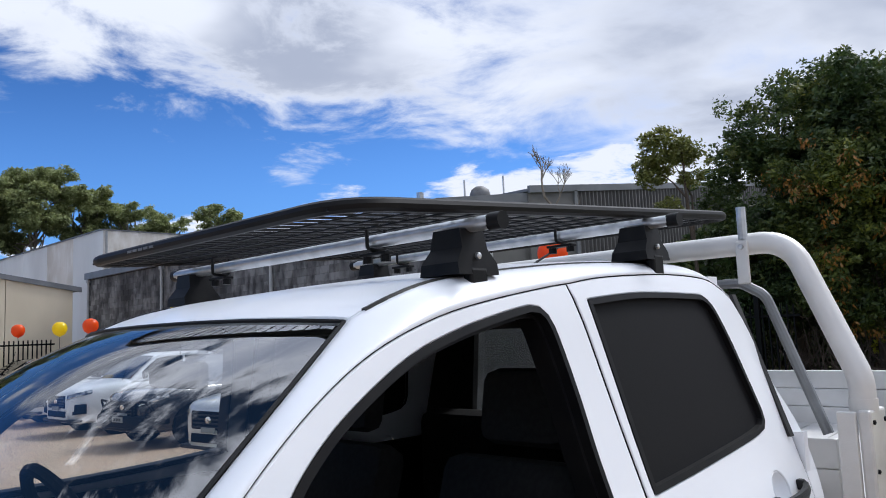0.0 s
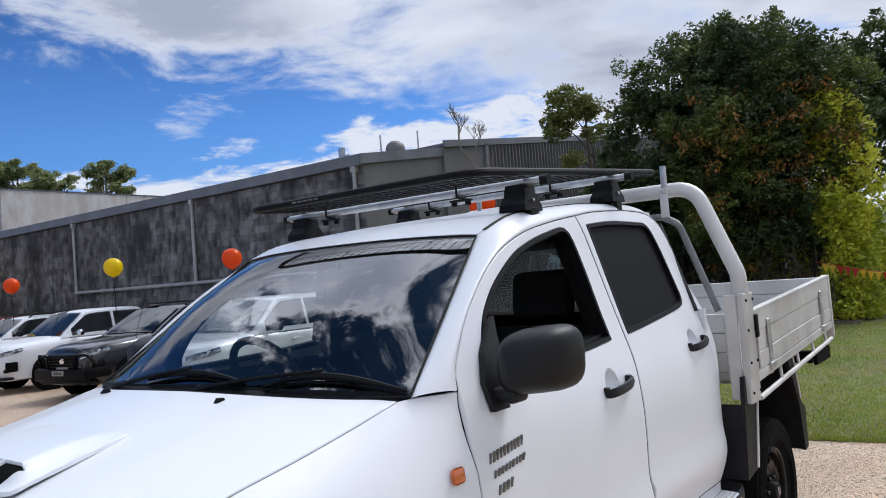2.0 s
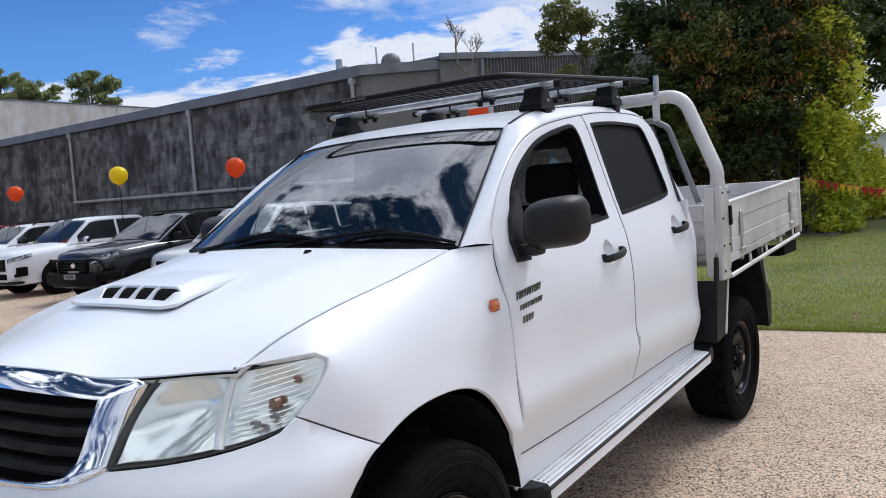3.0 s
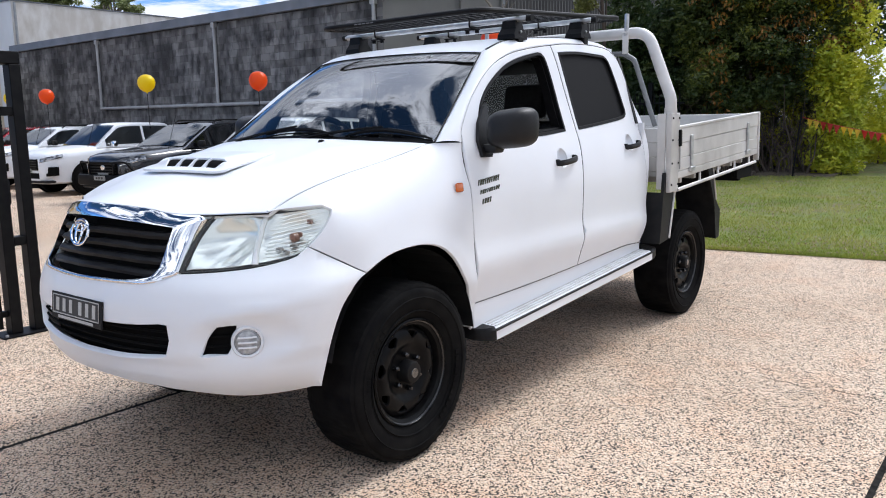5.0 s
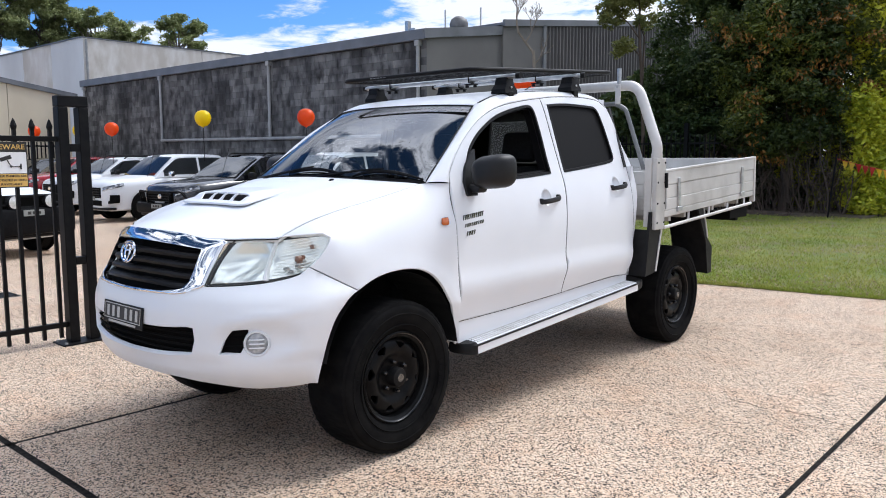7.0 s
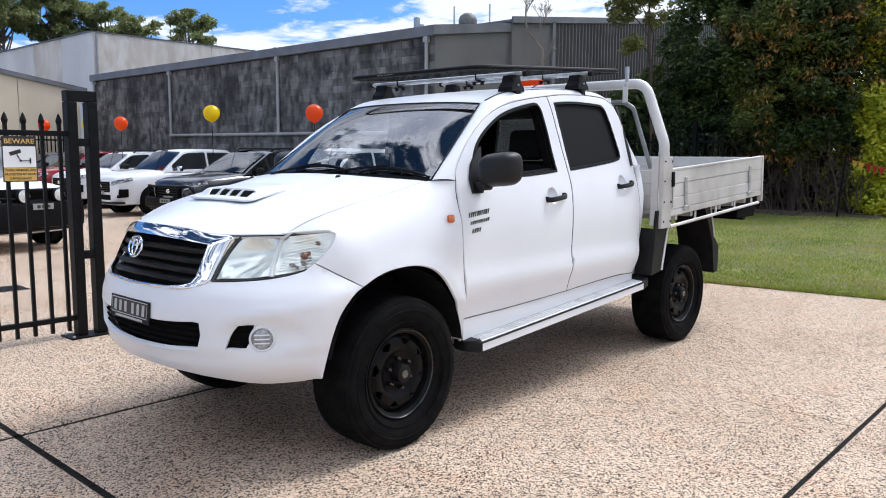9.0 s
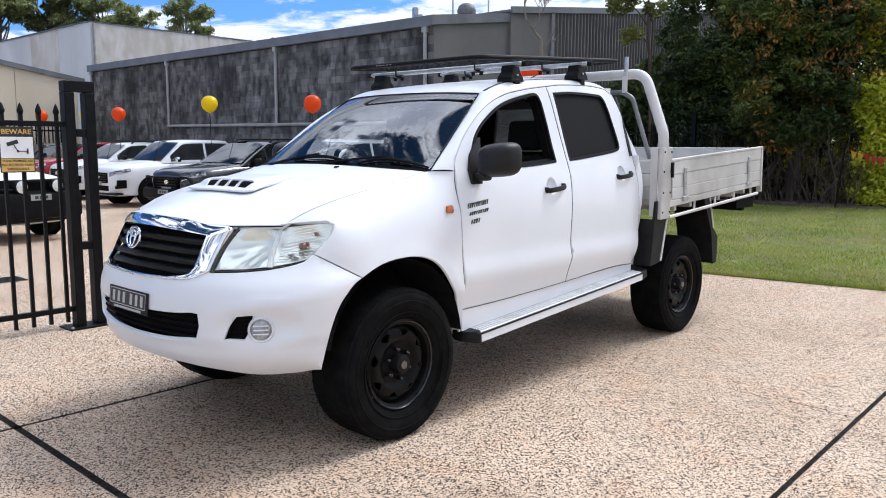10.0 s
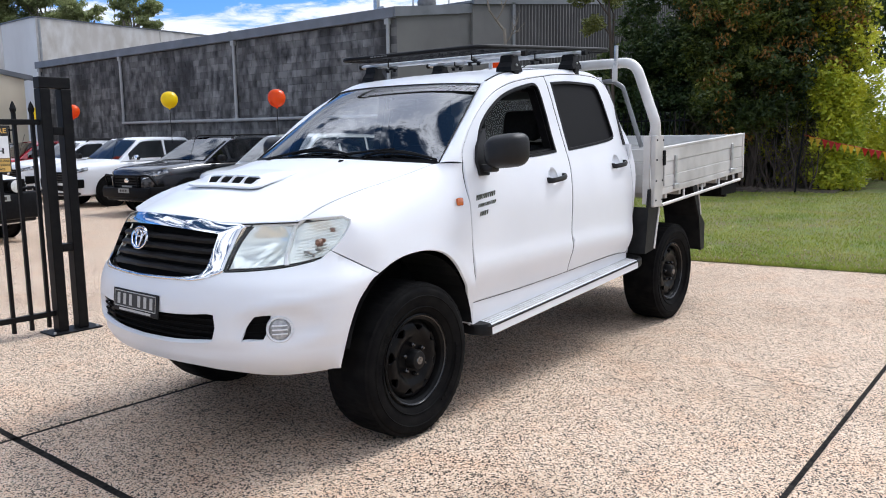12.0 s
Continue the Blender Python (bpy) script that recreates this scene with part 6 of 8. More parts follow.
grille_low = smooth_line([(0, -0.938, 0.851), (0.161, -0.928, 0.852), (0.29, -0.906, 0.853), (0.36, -0.884, 0.859), (0.415, -0.848, 0.870), (0.457, -0.812, 0.889)], STEP)
top_u = []
for x, y, z in grille_low + lamp_low[::-1][1:] + seam[1:]:
    u = lerp(x, (0, 0.161, 0.29, 0.457, 0.563, 0.646, 0.706, 0.768, 0.818, 0.853), (0, 0.162, 0.295, 0.475, 0.60, 0.71, 0.80, 0.905, 1.03, 1.16))
    top_u.append(np.array((u, z, x, y, z)))
front_arch = arch[:front_i + 1][::-1]
arch_u = []
for y, z in front_arch[1:]:
    x = lerp(z, (0.44, 0.55, 0.65, 0.745, 0.845), (0.800, 0.818, 0.838, 0.850, 0.853))
    arch_u.append(np.array((float(np.interp(y, [q[1] for q in plan], plan_len)), z, x, y, z)))
top_u[-1] = np.array((arch_u[0][0] + 0.01, *top_u[-1][1:]))
low_u = [np.array((u, z)) for u, z in smooth_line([(arch_u[-1][0], 0.444), (0.98, 0.433), (0.86, 0.428), (0.72, 0.430), (0.55, 0.447), (0.36, 0.463), (0.18, 0.468), (0.0, 0.468)], STEP)]
half = top_u + arch_u + low_u[1:]
other = [np.array((-q[0], q[1], *((-q[2], q[3], q[4]) if len(q) > 2 else ()))) for q in half[::-1]][1:-1]
intake = chain(*[smooth_line(l, 0.03) for l in (((0.0, 0.703), (0.30, 0.708), (0.435, 0.718), (0.462, 0.715)), ((0.462, 0.715), (0.466, 0.66), (0.452, 0.606), (0.44, 0.599)), ((0.44, 0.599), (0.27, 0.580), (0, 0.574), (-0.27, 0.580), (-0.44, 0.599)), ((-0.44, 0.599), (-0.466, 0.66), (-0.462, 0.715)), ((-0.462, 0.715), (-0.435, 0.718), (-0.30, 0.708), (0, 0.703)))])
fogs = []
fog_grey = material("fog_lens_grey", (0.46, 0.47, 0.48), 0.25, second=(0.22, 0.23, 0.24), scale=40, coat=0.6)
for sx in (1, -1):
    l = chain(*[smooth_line(c, 0.02) for c in (((0.630, 0.707), (0.692, 0.712)), ((0.692, 0.712), (0.686, 0.66), (0.674, 0.612)), ((0.674, 0.612), (0.588, 0.606)), ((0.588, 0.606), (0.602, 0.66), (0.630, 0.707)))])
    fogs.append([np.array((sx * q[0], q[1])) for q in l])
bumper = panel_part("front_bumper", skin(half + other, lambda u, z: bumper_point(u, z), [intake, *fogs], step=0.028, rim=0.022, inset=0.0012, soft=0.003), white_paint, ute)


def behind(x0, x1, z0, z1, back, nx=24, nz=2):
    v = [bumper_point(x0 + (x1 - x0) * i / nx, z0 + (z1 - z0) * j / nz) + np.array((0, back, 0)) for j in range(nz + 1) for i in range(nx + 1)]
    return v, [(j * (nx + 1) + i, j * (nx + 1) + i + 1, (j + 1) * (nx + 1) + i + 1, (j + 1) * (nx + 1) + i) for j in range(nz) for i in range(nx)]


v, f = behind(-0.50, 0.50, 0.55, 0.74, 0.06)
mesh_object("lower_grille", v, f, gap_black, bumper, True)
for z in (0.605, 0.632, 0.659, 0.686):
    part("slat", tube([bumper_point(u, z) + np.array((0, 0.03, 0)) for u in spread(-0.47, 0.47, 24)], 0.005, 6), gap_black, bumper)
for sx in (1, -1):
    v, f = behind(sx * 0.565, sx * 0.715, 0.59, 0.73, 0.045, 6, 2)
    mesh_object("fog_recess", v, f, gap_black, bumper, True)
    for z in (0.635, 0.67):
        part("slat", tube([bumper_point(sx * u, z) + np.array((0, 0.03, 0)) for u in (0.575, 0.635, 0.705)], 0.004, 6), gap_black, bumper)
    p, nrm = plan_at(sx * 0.770)
    c = bumper_point(sx * 0.770, 0.652)
    m = Matrix.Translation(tuple(c)) @ Vector((nrm[0], nrm[1], 0.05)).to_track_quat("Z", "Y").to_matrix().to_4x4()
    fog = part("fog_lamp", lathe([(0.057, -0.02), (0.057, 0.012), (0.053, 0.018), (0.047, 0.015), (0.0455, 0.004)], m, 32, "open"), white_paint, bumper, "round white fog lamp cover", True)
    part("cover", lathe([(0.047, 0.008), (0.041, 0.010), (0.039, 0.017), (0.02, 0.022), (0.001, 0.023)], m, 28), fog_grey, fog, "ribbed grey fog lamp lens", smooth=True)
    part("gap_ring", lathe([(0.0475, 0.0), (0.0475, 0.0085), (0.042, 0.0085)], m, 28, "open"), gap_black, fog)
    for d in (-0.018, 0.0, 0.018):
        part("rib", tube([m @ Vector((x, d, 0.0245 - 3.6 * (x * x + d * d))) for x in spread(-0.032, 0.032, 6)], 0.0034, 6), white_paint, fog)

# grille in its chrome surround
out_right = [q for q in bonnet_front if q[0] <= 0.46]
outer_half = out_right + smooth_line([(0.459, -0.690, 1.078), (0.448, -0.735, 1.010), (0.446, -0.778, 0.950), (0.453, -0.815, 0.889)], STEP) + smooth_line([(0.453, -0.815, 0.889), (0.41, -0.855, 0.868), (0.345, -0.894, 0.853), (0.161, -0.930, 0.849), (0, -0.940, 0.847)], STEP)[1:]
inner_half = smooth_line([(0, -0.893, 1.082), (0.10, -0.880, 1.079), (0.24, -0.842, 1.067), (0.388, -0.770, 1.046)], STEP) + smooth_line([(0.388, -0.770, 1.046), (0.392, -0.804, 0.98), (0.389, -0.840, 0.905), (0.372, -0.868, 0.878)], STEP)[1:] + smooth_line([(0.372, -0.868, 0.878), (0.28, -0.906, 0.866), (0.13, -0.928, 0.864), (0, -0.935, 0.862)], STEP)[1:]


def grille_y(x, z):
    return lerp(abs(x), (0, 0.16, 0.3, 0.4, 0.46), (-0.938, -0.925, -0.895, -0.85, -0.81)) + (z - 0.86) * lerp(abs(x), (0, 0.3, 0.45), (0.27, 0.42, 0.66)) - 0.012


def sections(line, cuts):
    """Splits a line at the points nearest to the cuts."""
    ks = [0] + [min(range(len(line)), key=lambda k: np.linalg.norm(line[k] - np.array(c))) for c in cuts] + [len(line) - 1]
    return [line[a:b + 1] for a, b in zip(ks, ks[1:])]


so = sections([np.array(q) for q in outer_half], [(0.459, -0.690, 1.078), (0.453, -0.815, 0.889)])
si = sections([np.array(q) for q in inner_half], [(0.388, -0.770, 1.046), (0.372, -0.868, 0.878)])
oo, ii = [], []
for a, b, n in zip(so, si, (18, 14, 18)):
    oo += resample(a, n) if not oo else resample(a, n)[1:]
    ii += resample(b, n) if not ii else resample(b, n)[1:]
oo, ii = flip_x(oo)[::-1] + oo[1:], flip_x(ii)[::-1] + ii[1:]
oo = [q + np.array((0, -0.004, 0.0)) for q in oo]
ii = [q + np.array((0, -0.004, 0.0)) for q in ii]
bm = loft(oo, ii, 8, 0.005, lambda s: Vector((0, -0.88, 0.47)).normalized(), 0.02)
part("grille_surround", bm, chrome, ute, "polished chrome grille surround", True, 60)
v = [(x, grille_y(x, z) + 0.05, z) for z in spread(0.845, 1.10, 6) for x in spread(-0.44, 0.44, 20)]
grille = mesh_object("grille", v, [(j * 21 + i, j * 21 + i + 1, (j + 1) * 21 + i + 1, (j + 1) * 21 + i) for j in range(6) for i in range(20)], gap_black, ute)
for k, z in enumerate((0.90, 0.943, 0.986, 1.029)):
    bm = bmesh.new()
    rows = []
    for x in spread(-0.394, 0.394, 24):
        y, zz = grille_y(x, z), z - 0.02 * (abs(x) / 0.38) ** 2
        rows.append([bm.verts.new((x, y + dy, zz + dz)) for dy, dz in ((0.045, -0.012), (0.014, -0.012), (0.010, 0.0), (0.022, 0.010), (0.045, 0.012))])
    for a, b in zip(rows, rows[1:]):
        for j in range(4):
            bm.faces.new((a[j], a[j + 1], b[j + 1], b[j]))
    part("slat", bm, black_plastic, grille, smooth=True)
bm = bmesh.new()
ex, ez = 0.0, 1.018
ring = lambda rx, rz, dz, push: [(ex + rx * math.cos(a), grille_y(0, ez + dz + rz * math.sin(a)) - push, ez + dz + rz * math.sin(a)) for a in spread(0, 6.2832, 28)[:-1]]
add_tube(bm, ring(0.060, 0.046, 0, 0.012), 0.0062, 8, closed=True)
add_tube(bm, ring(0.021, 0.036, -0.002, 0.014), 0.006, 8, closed=True)
add_tube(bm, ring(0.040, 0.014, 0.020, 0.014), 0.005, 8, closed=True)
part("emblem", bm, chrome, grille, "oval chrome emblem", True)

# number plate with its lettering barred out
plate = part("number_plate", box((-0.188, -0.006, -0.052), (0.188, 0.0, 0.052), 0.003, Matrix.Translation((0, -0.957, 0.727)) @ pose(0, 0, 0, -6)), black_plastic, ute, "weathered number plate in a black frame")
plate_face = material("plate_face", (0.27, 0.28, 0.27), 0.5, second=(0.24, 0.25, 0.24), scale=40)
pm = Matrix.Translation((0, -0.957, 0.727)) @ pose(0, 0, 0, -6)
plate_dark = material("plate_black", (0.022, 0.022, 0.022), 0.5, second=(0.03, 0.03, 0.03), scale=40)
plate_light = material("plate_letters", (0.50, 0.50, 0.48), 0.5, second=(0.42, 0.42, 0.40), scale=60)
part("plate_face", box((-0.172, -0.0075, -0.030), (0.172, -0.0055, 0.044), 0.001, pm), plate_dark, plate)
part("plate_rim", add_tube(bmesh.new(), [pm @ Vector(q) for q in ((-0.170, -0.008, -0.028), (0.170, -0.008, -0.028), (0.170, -0.008, 0.042), (-0.170, -0.008, 0.042))], 0.0022, 5, True), plate_light, plate)
for k in range(6):
    x = -0.135 + 0.05 * k + (0.02 if k > 2 else 0)
    part("bar", box((x - 0.011, -0.009, -0.018), (x + 0.011, -0.007, 0.032), 0.0, pm), plate_light, plate)
part("bar", box((-0.13, -0.0085, -0.046), (0.13, -0.0065, -0.036), 0.0, pm), plate_light, plate)

# headlights: clear lens over a silver housing
lamp_white = material("lamp_white_trim", (0.82, 0.84, 0.86), 0.25, second=(0.74, 0.76, 0.78), scale=12, coat=0.6)
lens_mat = bpy.data.materials.new("clouded_lens")
lens_mat.use_nodes = True
lt = lens_mat.node_tree
lb = lt.nodes["Principled BSDF"]
lb.inputs["Base Color"].default_value, lb.inputs["Roughness"].default_value, lb.inputs["Coat Weight"].default_value = (0.80, 0.81, 0.78, 1), 0.10, 1.0
ltr = lt.nodes.new("ShaderNodeBsdfTransparent")
ltr.inputs[0].default_value = (0.93, 0.95, 0.93, 1)
lmx = lt.nodes.new("ShaderNodeMixShader")
ln = lt.nodes.new("ShaderNodeTexNoise")
ln.inputs["Scale"].default_value, ln.inputs["Detail"].default_value = 7.0, 4.0
lc = lt.nodes.new("ShaderNodeTexCoord")
lt.links.new(lc.outputs["Object"], ln.inputs["Vector"])
lr = lt.nodes.new("ShaderNodeMapRange")
lr.inputs["From Min"].default_value, lr.inputs["From Max"].default_value, lr.inputs["To Min"].default_value, lr.inputs["To Max"].default_value = 0.3, 0.7, 0.90, 0.97
lt.links.new(ln.outputs[0], lr.inputs[0])
lt.links.new(lr.outputs[0], lmx.inputs[0])
lt.links.new(lb.outputs[0], lmx.inputs[1])
lt.links.new(ltr.outputs[0], lmx.inputs[2])
lt.links.new(lmx.outputs[0], lt.nodes["Material Output"].inputs[0])
reflector = material("silver_reflector", (0.94, 0.95, 0.93), 0.17, 0.62, second=(0.86, 0.88, 0.85), scale=9)
lamp_loop = chain(along(lamp_up, (0, 2)), along(lamp_top, (0, 2)), along(lamp_out, (0, 2)), along(lamp_low, (0, 2)), along(lamp_in, (0, 2)))


def lamp_y(x, z):
    return lerp(x, (0.44, 0.5, 0.6, 0.7, 0.75, 0.79), (-0.815, -0.782, -0.70, -0.588, -0.515, -0.44)) + (z - 0.89) * lerp(x, (0.44, 0.6, 0.75), (0.74, 0.66, 0.50)) - 0.010


lens = panel_part("headlight", skin(lamp_loop, lambda x, z: (x, lamp_y(x, z), z), step=0.025, rim=0.02, inset=0.002, soft=0.003), lens_mat, ute, "large clouded headlight with clear lens")
lens.visible_shadow = False
inner_loop = shrink(lamp_loop, 0.012)


def bowl_y(x, z):
    deep = 0.075 * max(0.0, 1 - ((x - 0.545) / 0.085) ** 2 - ((z - 0.99) / 0.085) ** 2) + 0.045 * max(0.0, 1 - ((x - 0.70) / 0.06) ** 2 - ((z - 1.01) / 0.08) ** 2)
    return lamp_y(x, z) + 0.022 + deep


panel_part("reflector", skin(inner_loop, lambda x, z: (x, bowl_y(x, z), z), step=0.02, rim=0.004, inset=0, soft=0.0005), reflector, lens)
rim_o, rim_i = shrink(lamp_loop, 0.001), shrink(lamp_loop, 0.006)
bm = bmesh.new()
o = [bm.verts.new((q[0], lamp_y(*q) + 0.008, q[1])) for q in rim_o]
i = [bm.verts.new((q[0], lamp_y(*q) + 0.016, q[1])) for q in rim_i]
for k in range(len(o)):
    bm.faces.new((o[k], o[(k + 1) % len(o)], i[(k + 1) % len(o)], i[k]))
part("bezel", bm, black_plastic, lens)
bm = bmesh.new()
pts = [(0.628, 1.088), (0.632, 1.03), (0.640, 0.96), (0.650, 0.912)]
add_tube(bm, [(x, lamp_y(x, z) + 0.016, z) for x, z in smooth_line(pts, 0.02)], [0.009 + 0.006 * k / 12 for k in range(len(smooth_line(pts, 0.02)))], 8)
part("divider", bm, lamp_white, lens, smooth=True)
for k in range(11):
    z = 0.945 + 0.0135 * k
    part("rib", tube([(x, lamp_y(x, z + 0.3 * (x - 0.7)) + 0.019, z + 0.3 * (x - 0.7)) for x in spread(0.662, 0.765, 6)], 0.0018, 6), reflector, lens)
brown_bulb = material("brown_bulb", (0.20, 0.09, 0.055), 0.3)
lamp_grey = material("lamp_shade_grey", (0.20, 0.19, 0.18), 0.3, 0.5, second=(0.32, 0.30, 0.29), scale=60)
for x, z, w in ((0.695, 0.962, 0.018), (0.722, 0.972, 0.016), (0.712, 0.950, 0.014)):
    part("reflex_patch", box((x - w, lamp_y(x, z) + 0.014, z - 0.007), (x + w, lamp_y(x, z) + 0.024, z + 0.007), 0.003), lamp_grey, lens)
part("indicator_bulb", lathe([(0.018, 0.0), (0.016, 0.02), (0.002, 0.03)], Matrix.Translation((0.715, lamp_y(0.715, 1.0) + 0.035, 1.0)) @ pose(0, 0, 0, 90), 12), brown_bulb, lens, smooth=True)
for x, z in ((0.742, 1.052), (0.728, 1.010)):
    part("bulb", box((x - 0.014, lamp_y(x, z) + 0.012, z - 0.009), (x + 0.014, lamp_y(x, z) + 0.022, z + 0.009), 0.005), brown_bulb, lens, smooth=True)
mirrored(lens).visible_shadow = False

# ---- underbody, arches and cabin ----
under = part("chassis", box((-0.42, -0.55, 0.42), (0.42, 4.3, 0.60), 0.02), gap_black, ute)
part("engine_bay", box((-0.42, -0.58, 0.60), (0.42, 0.36, 1.04)), gap_black, under)
# unseen splash tray, added to keep light off the ground below the bumper
part("splash_guard", box((-0.50, -0.70, 0.485), (0.50, -0.46, 0.505), 0.006), black_plastic, under)
part("skid_plate", box((-0.36, -0.62, 0.40), (0.36, -0.2, 0.44), 0.02), black_plastic, under)
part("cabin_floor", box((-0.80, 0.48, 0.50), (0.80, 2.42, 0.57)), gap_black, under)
for sx in (1, -1):
    bm = bmesh.new()
    rows = []
    for k in range(19):
        a = math.pi * (0.07 + 0.90 * k / 18)
        y, z = 0.0 - 0.455 * math.cos(a), 0.43 + 0.47 * math.sin(a)
        rows.append((bm.verts.new((sx * 0.835, y, z)), bm.verts.new((sx * 0.50, y, z))))
    for a, b in zip(rows, rows[1:]):
        bm.faces.new((a[0], b[0], b[1], a[1]))
    part("wheel_arch_liner", bm, black_plastic, under)
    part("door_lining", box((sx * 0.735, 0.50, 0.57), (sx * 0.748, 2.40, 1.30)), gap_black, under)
    part("sill", prism(((0.49, 0.455), (2.33, 0.53), (2.33, 0.632), (0.49, 0.582)), sx * 0.74, sx * 0.812, "x"), white_paint, ute)
trim_black = material("cabin_trim", (0.012, 0.012, 0.013), 0.75, second=(0.02, 0.02, 0.02), scale=20)
seat_cloth = material("seat_cloth", (0.022, 0.022, 0.024), 0.9, second=(0.034, 0.034, 0.036), scale=60)
part("dashboard", prism(((0.30, 1.26), (0.55, 1.255), (0.70, 1.20), (0.74, 1.02), (0.55, 0.80), (0.42, 0.80)), -0.72, 0.72, "x"), trim_black, ute)
wheel_m = Matrix.Translation((-0.35, 0.78, 1.275)) @ pose(0, 0, 0, -62)
part("steering_wheel", add_lathe(tube([wheel_m @ Vector((0.185 * math.cos(a), 0.185 * math.sin(a), 0)) for a in spread(0, 6.2832, 36)[:-1]], 0.016, 8, True), [(0.06, -0.03), (0.065, 0.0), (0.04, 0.02), (0.002, 0.022)], wheel_m, 16), trim_black, ute, smooth=True)
for x in (0.37, -0.37):
    seat = part("seat", box((x - 0.25, 0.95, 0.62), (x + 0.25, 1.42, 0.86), 0.05), seat_cloth, ute, smooth=True)
    part("backrest", box((-0.25, -0.06, 0), (0.25, 0.07, 0.62), 0.05, Matrix.Translation((x, 1.44, 0.80)) @ pose(0, 0, 0, -18)), seat_cloth, seat, smooth=True)
    part("headrest", box((-0.14, -0.045, 0), (0.14, 0.05, 0.20), 0.04, Matrix.Translation((x, 1.635, 1.42)) @ pose(0, 0, 0, -10)), seat_cloth, seat, smooth=True)
bench = part("seat", box((-0.66, 1.85, 0.62), (0.66, 2.25, 0.88), 0.05), seat_cloth, ute, smooth=True)
part("backrest", box((-0.66, 2.22, 0.85), (0.66, 2.36, 1.42), 0.05), seat_cloth, bench, smooth=True)
part("centre_mirror", box((-0.12, 0.86, 1.62), (0.12, 0.89, 1.68), 0.012), trim_black, ute, smooth=True)
part("roof_lining", box((-0.53, 1.0, 1.725), (0.53, 2.28, 1.74)), trim_black, ute)
# cab's back wall with its window
part("back_wall", box((-0.77, 2.435, 0.60), (0.77, 2.465, 1.385)), white_paint, ute)
for sx in (1, -1):
    part("back_pillar", prism(((0.55 * sx, 1.40), (0.725 * sx, 1.40), (0.60 * sx, 1.78), (0.51 * sx, 1.78)), 2.40, 2.435, "y"), white_paint, ute)
for sx in (1, -1):
    part("pillar_trim", prism(((0.485 * sx, 1.38), (0.76 * sx, 1.38), (0.62 * sx, 1.80), (0.445 * sx, 1.80)), 2.365, 2.392, "y"), trim_black, ute)
    part("pillar_trim", prism(((sx * 0.735, 1.30), (sx * 0.715, 1.30), (sx * 0.60, 1.76), (sx * 0.625, 1.76)), 1.47, 1.53, "y"), trim_black, ute)
part("header_trim", box((-0.60, 2.26, 1.735), (0.60, 2.338, 1.80)), trim_black, ute)
part("rear_trim", box((-0.74, 2.394, 0.60), (0.74, 2.408, 1.405)), trim_black, ute)
part("back_header", box((-0.56, 2.34, 1.76), (0.56, 2.40, 1.86)), white_paint, ute)
part("rear_screen", box((-0.50, 2.41, 1.40), (0.50, 2.416, 1.78)), dusty_glass, ute, "dusty rear window glass").visible_shadow = False
# side steps
step_top = material("step_tread", (0.62, 0.62, 0.62), 0.6, 0.0, second=(0.48, 0.47, 0.45), scale=12, bump=0.0006, bump_scale=200)
for sx in (1, -1):
    board = part("side_step", prism([(0.735, 0.0), (0.75, 0.045), (0.880, 0.035), (0.893, 0.02), (0.893, -0.022), (0.87, -0.03), (0.75, -0.015)], 0.56, 2.36, "y"), white_paint, ute, "white side step with ribbed tread and black ends")
    for k in range(5):
        part("tread_rib", box((0.785 + 0.021 * k, 0.58, 0.042 - 0.0016 * k), (0.793 + 0.021 * k, 2.34, 0.048 - 0.0016 * k)), step_top, board)
    part("edge_strip", box((0.882, 0.56, 0.020), (0.897, 2.36, 0.030), 0.003), black_plastic, board)
    for y0, y1, tip in ((0.561, 0.495, 0.82), (2.359, 2.49, 0.86)):
        bm = bmesh.new()
        rows = []
        for k in range(7):
            t = k / 6
            out = 0.893 - (0.893 - tip) * t ** 2.2
            rows.append([bm.verts.new((x, y0 + (y1 - y0) * t, z)) for x, z in ((0.735, 0.0), (0.75, 0.047), (out - 0.013, 0.042 - 0.006 * t), (out, 0.026), (out, -0.022 + 0.01 * t), (out - 0.02, -0.031 + 0.012 * t), (0.75, -0.017))])
        for a, b in zip(rows, rows[1:]):
            for q in range(7):
                bm.faces.new((a[q], a[(q + 1) % 7], b[(q + 1) % 7], b[q]))
        bm.faces.new(rows[0]), bm.faces.new(rows[-1])
        part("end_cap", bm, black_plastic, board, smooth=True)
    board.matrix_basis = pose(0, 0, 0.3825, 3.65) if sx > 0 else pose(0, 0, 0.3825, 3.65) @ Matrix.Diagonal((-1, 1, 1, 1))


